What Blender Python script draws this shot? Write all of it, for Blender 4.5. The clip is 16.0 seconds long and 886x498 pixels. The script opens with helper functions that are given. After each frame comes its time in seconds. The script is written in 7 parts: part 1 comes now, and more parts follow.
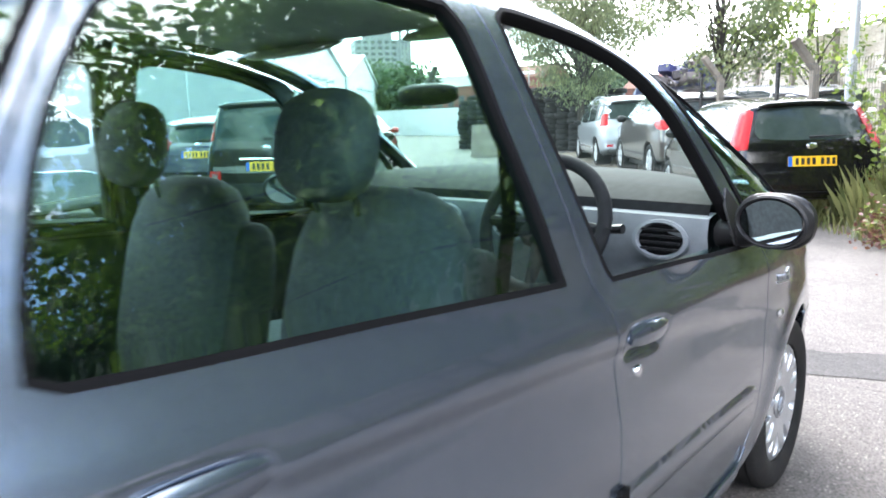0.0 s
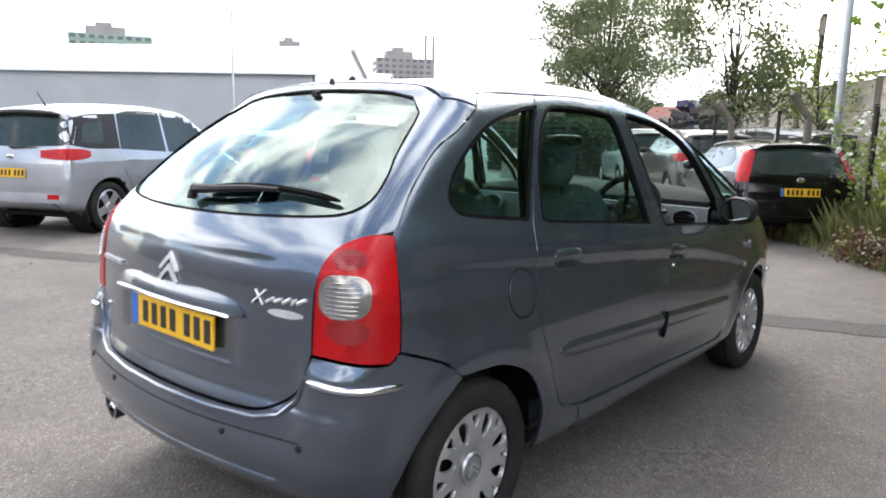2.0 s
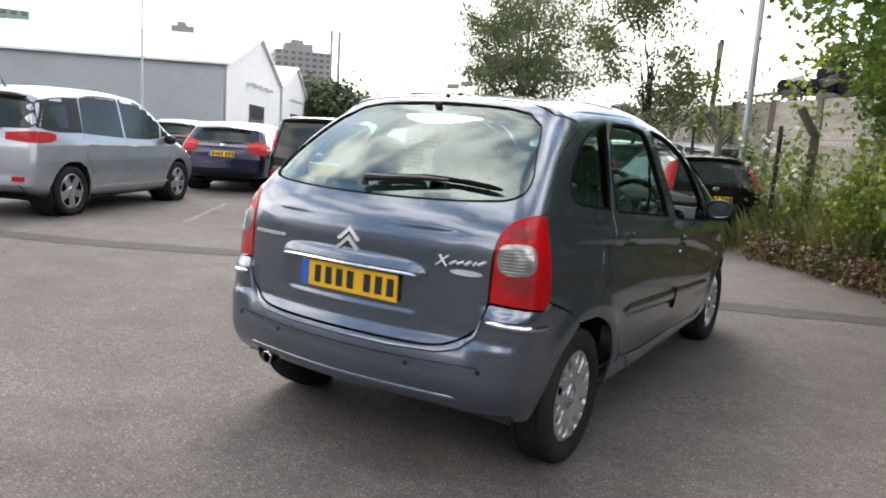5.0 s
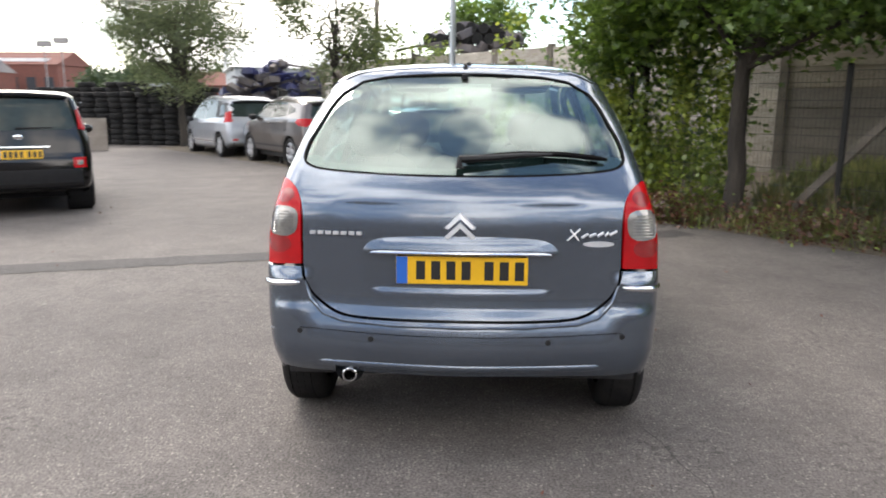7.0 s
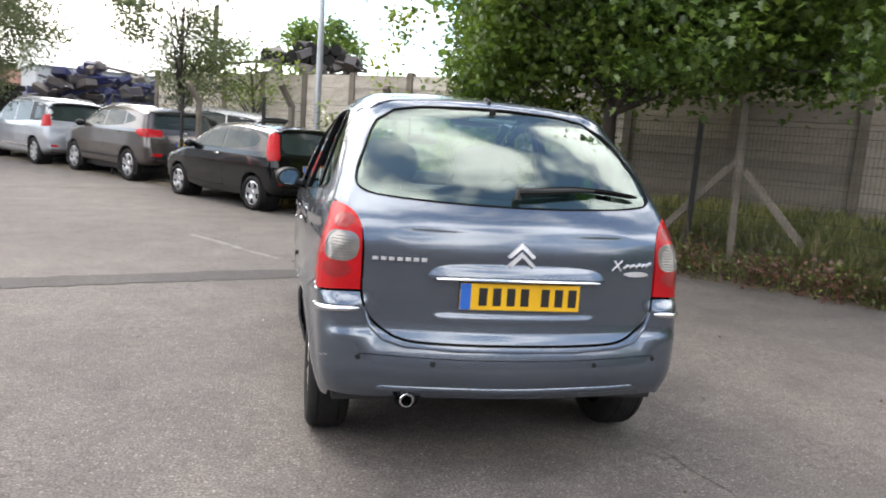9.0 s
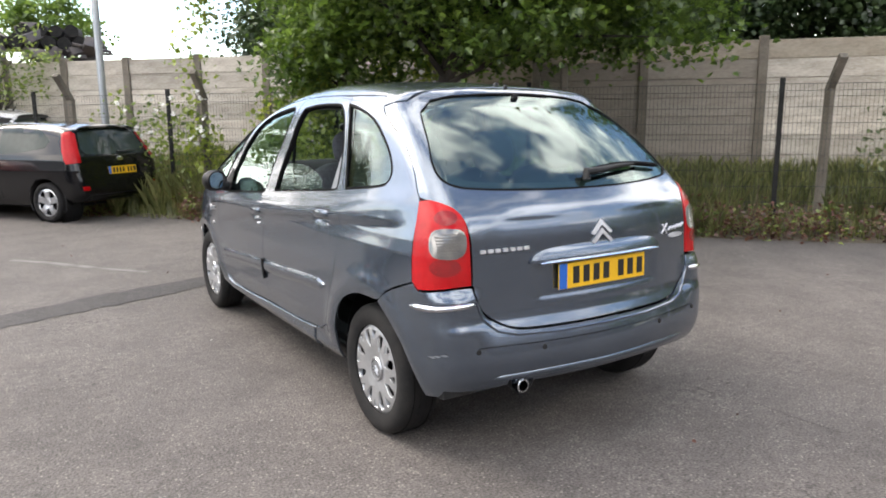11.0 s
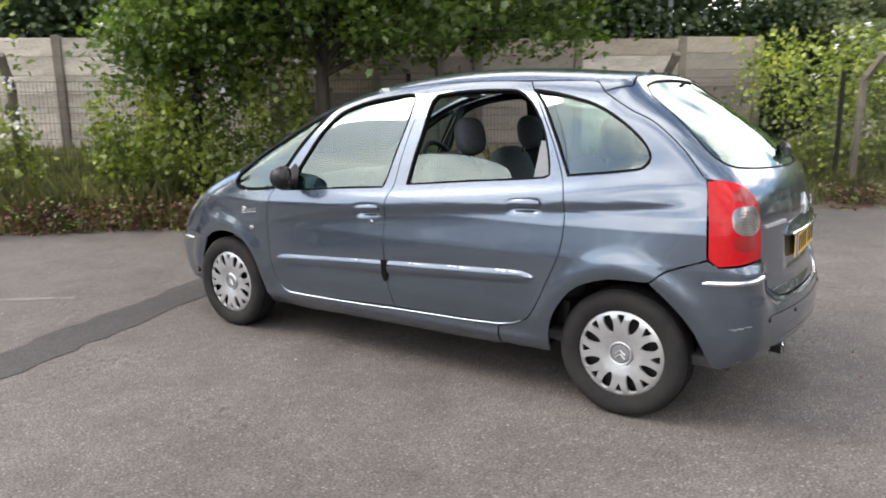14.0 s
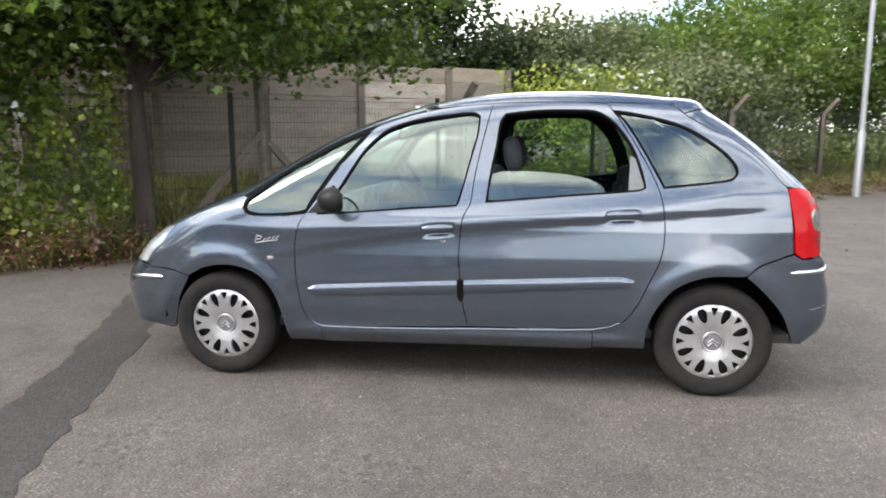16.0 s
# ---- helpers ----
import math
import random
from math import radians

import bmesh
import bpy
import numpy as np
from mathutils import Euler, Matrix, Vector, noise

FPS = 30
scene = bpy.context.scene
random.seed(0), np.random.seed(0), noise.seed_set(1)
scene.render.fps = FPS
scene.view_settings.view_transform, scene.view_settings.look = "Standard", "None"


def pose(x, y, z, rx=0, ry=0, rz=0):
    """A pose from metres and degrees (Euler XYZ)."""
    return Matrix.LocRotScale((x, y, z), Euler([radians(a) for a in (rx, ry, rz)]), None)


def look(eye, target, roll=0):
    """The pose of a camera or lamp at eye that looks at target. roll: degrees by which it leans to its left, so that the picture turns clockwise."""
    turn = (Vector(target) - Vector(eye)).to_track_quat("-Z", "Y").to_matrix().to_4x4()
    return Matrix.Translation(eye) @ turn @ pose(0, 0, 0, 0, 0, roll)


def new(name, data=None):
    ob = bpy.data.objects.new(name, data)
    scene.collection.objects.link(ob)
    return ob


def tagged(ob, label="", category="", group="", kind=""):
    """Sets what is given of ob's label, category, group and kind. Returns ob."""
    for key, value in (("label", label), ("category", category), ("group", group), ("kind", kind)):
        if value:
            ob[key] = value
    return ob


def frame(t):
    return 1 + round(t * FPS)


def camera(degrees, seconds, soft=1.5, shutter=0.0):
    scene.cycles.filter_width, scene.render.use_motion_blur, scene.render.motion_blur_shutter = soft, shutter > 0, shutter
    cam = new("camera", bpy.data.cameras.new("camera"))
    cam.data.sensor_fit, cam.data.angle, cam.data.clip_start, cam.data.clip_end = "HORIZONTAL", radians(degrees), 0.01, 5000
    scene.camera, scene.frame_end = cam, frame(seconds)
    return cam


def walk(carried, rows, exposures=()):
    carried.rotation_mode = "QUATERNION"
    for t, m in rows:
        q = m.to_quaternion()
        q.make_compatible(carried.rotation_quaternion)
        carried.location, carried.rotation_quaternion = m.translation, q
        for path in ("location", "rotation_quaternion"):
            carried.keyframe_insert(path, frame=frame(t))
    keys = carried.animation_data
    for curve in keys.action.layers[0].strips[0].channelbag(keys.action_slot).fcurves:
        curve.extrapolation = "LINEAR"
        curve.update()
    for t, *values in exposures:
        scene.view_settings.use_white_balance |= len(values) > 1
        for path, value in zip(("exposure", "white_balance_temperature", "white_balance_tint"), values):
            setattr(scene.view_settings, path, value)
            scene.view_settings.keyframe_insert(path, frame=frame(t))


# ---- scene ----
cam = camera(63.46, 16.0, soft=1.8, shutter=0.4)
PATH = [
    (0, (1.434, -1.310, 1.334), (0.175, 0.202, 0.970), -1.65),
    (0.5, (1.605, -1.848, 1.355), (0.342, -0.330, 1.047), -3.20),
    (1, (1.867, -2.350, 1.403), (0.561, -0.881, 1.033), -1.06),
    (1.5, (2.025, -2.849, 1.423), (0.731, -1.362, 1.090), 0.38),
    (2, (2.200, -3.283, 1.411), (0.917, -1.782, 1.099), 1.15),
    (2.5, (2.331, -3.633, 1.410), (1.085, -2.101, 1.097), 1.89),
    (3, (2.442, -3.930, 1.440), (1.239, -2.364, 1.124), 2.19),
    (3.5, (2.542, -4.027, 1.427), (1.341, -2.458, 1.120), 1.66),
    (3.7, (2.574, -4.058, 1.433), (1.369, -2.491, 1.124), 1.27),
    (5.8, (1.137, -4.729, 1.387), (0.343, -2.920, 1.081), 3.53),
    (6, (0.934, -4.805, 1.401), (0.255, -2.950, 1.087), 1.87),
    (6.5, (0.465, -4.858, 1.376), (0.084, -2.931, 1.002), 0.51),
    (7, (0.067, -4.867, 1.421), (-0.028, -2.907, 1.034), 0.35),
    (7.5, (-0.120, -4.852, 1.425), (-0.077, -2.880, 1.094), -1.66),
    (8, (-0.179, -4.860, 1.424), (-0.077, -2.889, 1.097), 0.10),
    (8.5, (-0.512, -4.890, 1.414), (-0.258, -2.928, 1.120), 2.31),
    (9, (-0.961, -4.879, 1.420), (-0.527, -2.950, 1.115), 4.27),
    (9.5, (-1.396, -4.796, 1.440), (-0.797, -2.916, 1.109), 2.51),
    (10, (-1.879, -4.679, 1.464), (-1.063, -2.887, 1.118), 1.50),
    (10.2, (-2.007, -4.599, 1.455), (-1.122, -2.839, 1.105), 0.87),
    (12.3, (-2.706, -3.913, 1.466), (-1.437, -2.410, 1.104), 1.76),
    (12.5, (-2.857, -3.803, 1.458), (-1.550, -2.334, 1.095), 2.25),
    (13, (-3.204, -3.446, 1.449), (-1.850, -2.020, 1.081), 1.47),
    (13.5, (-3.504, -3.060, 1.457), (-2.033, -1.760, 1.072), -0.38),
    (14, (-3.911, -2.615, 1.439), (-2.294, -1.502, 1.057), -0.76),
    (14.5, (-4.167, -2.143, 1.414), (-2.417, -1.235, 1.077), -0.47),
    (15, (-4.440, -1.611, 1.425), (-2.589, -0.919, 1.117), 0.22),
    (15.5, (-4.607, -1.125, 1.446), (-2.700, -0.620, 1.121), -0.01),
    (16, (-4.688, -0.606, 1.419), (-2.736, -0.312, 1.097), -0.17),
]
EXPOSURES = [(0.0, 1.5, 5950, 11), (0.5, 1.4, 6050, 11), (1.0, 1.1, 6250, 11), (1.5, .6, 6350, 11), (2.0, .1, 6400, 11), (2.5, -.15, 6450, 11), (3.5, -.2, 6500, 11), (5.0, -.35, 6600, 11), (6.0, -.48, 6600, 11), (6.5, -.28, 6600, 11), (7.5, .0, 6600, 11), (10.0, .02, 6600, 11), (12.5, -.12, 6600, 11), (16.0, -.1, 6600, 11)]
walk(cam, [(t, look(eye, target, roll)) for t, eye, target, roll in PATH], EXPOSURES)

# ---- light ----
SUN_FROM = Vector((-.50, .66, .76)).normalized()
sun = new("sun", bpy.data.lights.new("sun", "SUN"))
sun.data.energy, sun.data.angle, sun.data.color = 2.9, radians(24), (1.0, .92, .82)
sun.matrix_world = look((0, 0, 30), tuple(Vector((0, 0, 30)) - SUN_FROM))
world = bpy.data.worlds.new("sky")
scene.world = world
world.use_nodes = True
wn, wl = world.node_tree.nodes, world.node_tree.links
wn.clear()
w_out, w_bg = wn.new("ShaderNodeOutputWorld"), wn.new("ShaderNodeBackground")
w_sky, w_mix, w_noise, w_ramp = wn.new("ShaderNodeTexSky"), wn.new("ShaderNodeMix"), wn.new("ShaderNodeTexNoise"), wn.new("ShaderNodeValToRGB")
w_sky.sky_type, w_sky.sun_disc = "NISHITA", False
w_sky.sun_elevation = math.asin(SUN_FROM.z)
w_sky.sun_rotation = math.atan2(SUN_FROM.x, SUN_FROM.y)
w_scale, w_cloud, w_tc, w_map = wn.new("ShaderNodeVectorMath"), wn.new("ShaderNodeValToRGB"), wn.new("ShaderNodeTexCoord"), wn.new("ShaderNodeMapping")
w_scale.operation = "SCALE"
w_scale.inputs["Scale"].default_value = .42
w_map.inputs["Location"].default_value = (-.8, .9, -2.43)
w_map.inputs["Scale"].default_value = (1, 1, 2.6)
w_noise.inputs["Scale"].default_value, w_noise.inputs["Detail"].default_value, w_noise.inputs["Roughness"].default_value = 2.1, 7, .55
w_ramp.color_ramp.elements[0].position, w_ramp.color_ramp.elements[1].position = .445, .545
w_cloud.color_ramp.elements[0].position, w_cloud.color_ramp.elements[0].color = .42, (1.32, 1.40, 1.50, 1)
w_cloud.color_ramp.elements[1].position, w_cloud.color_ramp.elements[1].color = .64, (6.35, 6.1, 5.85, 1)
w_mix.data_type = "RGBA"
wl.new(w_tc.outputs["Generated"], w_map.inputs["Vector"])
wl.new(w_map.outputs["Vector"], w_noise.inputs["Vector"])
wl.new(w_noise.outputs["Fac"], w_ramp.inputs["Fac"])
wl.new(w_noise.outputs["Fac"], w_cloud.inputs["Fac"])
wl.new(w_sky.outputs["Color"], w_scale.inputs[0])
wl.new(w_ramp.outputs["Color"], w_mix.inputs["Factor"])
wl.new(w_scale.outputs["Vector"], w_mix.inputs["A"])
wl.new(w_cloud.outputs["Color"], w_mix.inputs["B"])
wl.new(w_mix.outputs["Result"], w_bg.inputs["Color"])
w_bg.inputs["Strength"].default_value = .96
wl.new(w_bg.outputs["Background"], w_out.inputs["Surface"])


# ---- materials ----
def material(name, colour, rough=.6, metal=0.0, second=None, scale=8.0, bump=0.0, bump_scale=60.0, coat=0.0, spec=.5, vary=0.0, stretch=(1, 1, 1), rough_vary=0.0, detail=5):
    """A principled material with mottling at two scales, fine relief and piece-to-piece variation."""
    m = bpy.data.materials.new(name)
    m.use_nodes = True
    n, l = m.node_tree.nodes, m.node_tree.links
    b = n["Principled BSDF"]
    b.inputs["Base Color"].default_value = (*colour, 1)
    b.inputs["Roughness"].default_value, b.inputs["Metallic"].default_value = rough, metal
    b.inputs["Coat Weight"].default_value, b.inputs["Specular IOR Level"].default_value = coat, spec
    b.inputs["Coat Roughness"].default_value = .03
    tc, mp = n.new("ShaderNodeTexCoord"), n.new("ShaderNodeMapping")
    mp.inputs["Scale"].default_value = stretch
    l.new(tc.outputs["Object"], mp.inputs["Vector"])
    if second:
        big, small = n.new("ShaderNodeTexNoise"), n.new("ShaderNodeTexNoise")
        big.inputs["Scale"].default_value, big.inputs["Detail"].default_value = scale, detail
        small.inputs["Scale"].default_value, small.inputs["Detail"].default_value = scale * 11, 3
        add = n.new("ShaderNodeMath")
        add.operation, add.inputs[2].default_value = "MULTIPLY_ADD", .0
        add.inputs[1].default_value = .45
        ramp, mix = n.new("ShaderNodeValToRGB"), n.new("ShaderNodeMix")
        ramp.color_ramp.elements[0].position, ramp.color_ramp.elements[1].position = .52, .92
        mix.data_type = "RGBA"
        mix.inputs["A"].default_value, mix.inputs["B"].default_value = (*colour, 1), (*second, 1)
        l.new(mp.outputs["Vector"], big.inputs["Vector"])
        l.new(mp.outputs["Vector"], small.inputs["Vector"])
        l.new(small.outputs["Fac"], add.inputs[0])
        l.new(big.outputs["Fac"], add.inputs[2])
        l.new(add.outputs[0], ramp.inputs["Fac"])
        l.new(ramp.outputs["Color"], mix.inputs["Factor"])
        last = mix.outputs["Result"]
        if vary:
            info, hsv, mul = n.new("ShaderNodeObjectInfo"), n.new("ShaderNodeHueSaturation"), n.new("ShaderNodeMapRange")
            mul.inputs["To Min"].default_value, mul.inputs["To Max"].default_value = 1 - vary, 1 + vary
            l.new(info.outputs["Random"], mul.inputs["Value"])
            l.new(mul.outputs["Result"], hsv.inputs["Value"])
            l.new(last, hsv.inputs["Color"])
            last = hsv.outputs["Color"]
        l.new(last, b.inputs["Base Color"])
        if rough_vary:
            rr = n.new("ShaderNodeMapRange")
            rr.inputs["To Min"].default_value, rr.inputs["To Max"].default_value = rough - rough_vary, rough + rough_vary
            l.new(big.outputs["Fac"], rr.inputs["Value"])
            l.new(rr.outputs["Result"], b.inputs["Roughness"])
    if bump:
        bn, bp = n.new("ShaderNodeTexNoise"), n.new("ShaderNodeBump")
        bn.inputs["Scale"].default_value, bn.inputs["Detail"].default_value = bump_scale, 4
        bp.inputs["Strength"].default_value, bp.inputs["Distance"].default_value = min(1.0, bump * 50), bump
        l.new(mp.outputs["Vector"], bn.inputs["Vector"])
        l.new(bn.outputs["Fac"], bp.inputs["Height"])
        l.new(bp.outputs["Normal"], b.inputs["Normal"])
    return m


def tarmac_material(name, colour, contrast):
    """Rolled tarmac: pale and dark chippings in a grey binder, with broad worn and stained areas."""
    m = bpy.data.materials.new(name)
    m.use_nodes = True
    n, l = m.node_tree.nodes, m.node_tree.links
    b = n["Principled BSDF"]
    tc = n.new("ShaderNodeTexCoord")
    last = None
    layers = ((.35, 5, .30, .70, .80, 1.20), (2.6, 6, .30, .70, .80, 1.20), (17, 4, .30, .70, 1 - .17 * contrast, 1 + .17 * contrast), (88, 2, .34, .68, 1 - .42 * contrast, 1 + .48 * contrast))
    for scale, detail, p0, p1, v0, v1 in layers:
        tex, mr = n.new("ShaderNodeTexNoise"), n.new("ShaderNodeMapRange")
        tex.inputs["Scale"].default_value, tex.inputs["Detail"].default_value = scale, detail
        mr.inputs["From Min"].default_value, mr.inputs["From Max"].default_value = p0, p1
        mr.inputs["To Min"].default_value, mr.inputs["To Max"].default_value = v0, v1
        l.new(tc.outputs["Object"], tex.inputs["Vector"])
        l.new(tex.outputs["Fac"], mr.inputs["Value"])
        if last is None:
            last = mr.outputs["Result"]
        else:
            mul = n.new("ShaderNodeMath")
            mul.operation = "MULTIPLY"
            l.new(last, mul.inputs[0])
            l.new(mr.outputs["Result"], mul.inputs[1])
            last = mul.outputs[0]
    # single pale chippings
    vor, pick, keep = n.new("ShaderNodeTexVoronoi"), n.new("ShaderNodeMath"), n.new("ShaderNodeMath")
    sep = n.new("ShaderNodeSeparateColor")
    vor.inputs["Scale"].default_value = 58
    l.new(tc.outputs["Object"], vor.inputs["Vector"])
    l.new(vor.outputs["Color"], sep.inputs["Color"])
    pick.operation, pick.inputs[1].default_value = "GREATER_THAN", .84
    l.new(sep.outputs["Red"], pick.inputs[0])
    near = n.new("ShaderNodeMath")
    near.operation, near.inputs[1].default_value = "LESS_THAN", .34
    l.new(vor.outputs["Distance"], near.inputs[0])
    keep.operation = "MULTIPLY"
    l.new(pick.outputs[0], keep.inputs[0])
    l.new(near.outputs[0], keep.inputs[1])
    addp = n.new("ShaderNodeMath")
    addp.operation, addp.inputs[1].default_value = "MULTIPLY_ADD", .9 * contrast
    l.new(keep.outputs[0], addp.inputs[0])
    l.new(last, addp.inputs[2])
    # crumbled spots where the binder has worn out
    pit, spot, both_n, drop = n.new("ShaderNodeTexNoise"), n.new("ShaderNodeTexNoise"), n.new("ShaderNodeMath"), n.new("ShaderNodeMapRange")
    pit.inputs["Scale"].default_value, pit.inputs["Detail"].default_value = 26, 5
    spot.inputs["Scale"].default_value, spot.inputs["Detail"].default_value = 1.3, 4
    both_n.operation = "MULTIPLY"
    drop.inputs["From Min"].default_value, drop.inputs["From Max"].default_value = .335, .43
    drop.inputs["To Min"].default_value, drop.inputs["To Max"].default_value = 1.0, .52
    for tex, slot in ((pit, 0), (spot, 1)):
        l.new(tc.outputs["Object"], tex.inputs["Vector"])
        l.new(tex.outputs["Fac"], both_n.inputs[slot])
    l.new(both_n.outputs[0], drop.inputs["Value"])
    worn = n.new("ShaderNodeMath")
    worn.operation = "MULTIPLY"
    l.new(addp.outputs[0], worn.inputs[0])
    l.new(drop.outputs["Result"], worn.inputs[1])
    col = n.new("ShaderNodeVectorMath")
    col.operation, col.inputs[0].default_value = "SCALE", colour
    l.new(worn.outputs[0], col.inputs["Scale"])
    l.new(col.outputs["Vector"], b.inputs["Base Color"])
    b.inputs["Roughness"].default_value = .82
    bn, bp = n.new("ShaderNodeTexNoise"), n.new("ShaderNodeBump")
    bn.inputs["Scale"].default_value, bn.inputs["Detail"].default_value = 75, 4
    bp.inputs["Strength"].default_value, bp.inputs["Distance"].default_value = .8, .008
    l.new(tc.outputs["Object"], bn.inputs["Vector"])
    l.new(bn.outputs["Fac"], bp.inputs["Height"])
    l.new(bp.outputs["Normal"], b.inputs["Normal"])
    return m


def glass_material(name, tint, facing=.09):
    """A thin tinted pane: clear to look through, glossier at a slant."""
    m = bpy.data.materials.new(name)
    m.use_nodes = True
    n, l = m.node_tree.nodes, m.node_tree.links
    n.clear()
    out, mix, tr, gl, lw, power, mad = (n.new(k) for k in ("ShaderNodeOutputMaterial", "ShaderNodeMixShader", "ShaderNodeBsdfTransparent", "ShaderNodeBsdfGlossy", "ShaderNodeLayerWeight", "ShaderNodeMath", "ShaderNodeMath"))
    gl.inputs["Color"].default_value = (.86, 1, .97, 1)
    tr.inputs["Color"].default_value, gl.inputs["Roughness"].default_value, lw.inputs["Blend"].default_value = (*tint, 1), 0, .5
    power.operation, power.inputs[1].default_value = "POWER", 4.8
    mad.operation, mad.inputs[1].default_value, mad.inputs[2].default_value = "MULTIPLY_ADD", 1 - facing, facing
    l.new(lw.outputs["Facing"], power.inputs[0])
    l.new(power.outputs[0], mad.inputs[0])
    l.new(mad.outputs[0], mix.inputs["Fac"])
    l.new(tr.outputs["BSDF"], mix.inputs[1])
    l.new(gl.outputs["BSDF"], mix.inputs[2])
    l.new(mix.outputs["Shader"], out.inputs["Surface"])
    return m


def leaf_material(name, dark, light, trans=.35):
    m = bpy.data.materials.new(name)
    m.use_nodes = True
    n, l = m.node_tree.nodes, m.node_tree.links
    n.clear()
    out, mix, df, tl, geo, ramp, gl, mix2 = (n.new(k) for k in ("ShaderNodeOutputMaterial", "ShaderNodeMixShader", "ShaderNodeBsdfDiffuse", "ShaderNodeBsdfTranslucent", "ShaderNodeNewGeometry", "ShaderNodeValToRGB", "ShaderNodeBsdfGlossy", "ShaderNodeMixShader"))
    ramp.color_ramp.elements[0].color, ramp.color_ramp.elements[1].color = (*dark, 1), (*light, 1)
    gl.inputs["Roughness"].default_value = .45
    mix.inputs["Fac"].default_value, mix2.inputs["Fac"].default_value = trans, .06
    tc, big, mr, hue, hsv = (n.new(k) for k in ("ShaderNodeTexCoord", "ShaderNodeTexNoise", "ShaderNodeMapRange", "ShaderNodeMapRange", "ShaderNodeHueSaturation"))
    big.inputs["Scale"].default_value, big.inputs["Detail"].default_value = 1.5, 4
    mr.inputs["From Min"].default_value, mr.inputs["From Max"].default_value, mr.inputs["To Min"].default_value, mr.inputs["To Max"].default_value = .32, .68, .62, 1.42
    hue.inputs["From Min"].default_value, hue.inputs["From Max"].default_value, hue.inputs["To Min"].default_value, hue.inputs["To Max"].default_value = .30, .70, .515, .485
    l.new(tc.outputs["Object"], big.inputs["Vector"])
    l.new(big.outputs["Fac"], mr.inputs["Value"])
    l.new(big.outputs["Fac"], hue.inputs["Value"])
    l.new(mr.outputs["Result"], hsv.inputs["Value"])
    l.new(hue.outputs["Result"], hsv.inputs["Hue"])
    l.new(geo.outputs["Random Per Island"], ramp.inputs["Fac"])
    l.new(ramp.outputs["Color"], hsv.inputs["Color"])
    l.new(hsv.outputs["Color"], df.inputs["Color"])
    l.new(hsv.outputs["Color"], tl.inputs["Color"])
    l.new(df.outputs["BSDF"], mix.inputs[1])
    l.new(tl.outputs["BSDF"], mix.inputs[2])
    l.new(mix.outputs["Shader"], mix2.inputs[1])
    l.new(gl.outputs["BSDF"], mix2.inputs[2])
    l.new(mix2.outputs["Shader"], out.inputs["Surface"])
    return m


def paint_material(name, colour, flake, metal=.55, rough=.34, spec=.5, coat=1.0, ior=1.62):
    """Metallic car paint: flakes under a clear coat."""
    m = material(name, colour, rough, metal, coat=coat, second=flake, scale=3.0, detail=2, spec=spec)
    m.node_tree.nodes["Principled BSDF"].inputs["Coat IOR"].default_value = ior
    m.node_tree.nodes["Principled BSDF"].inputs["Coat Roughness"].default_value = .06
    return m


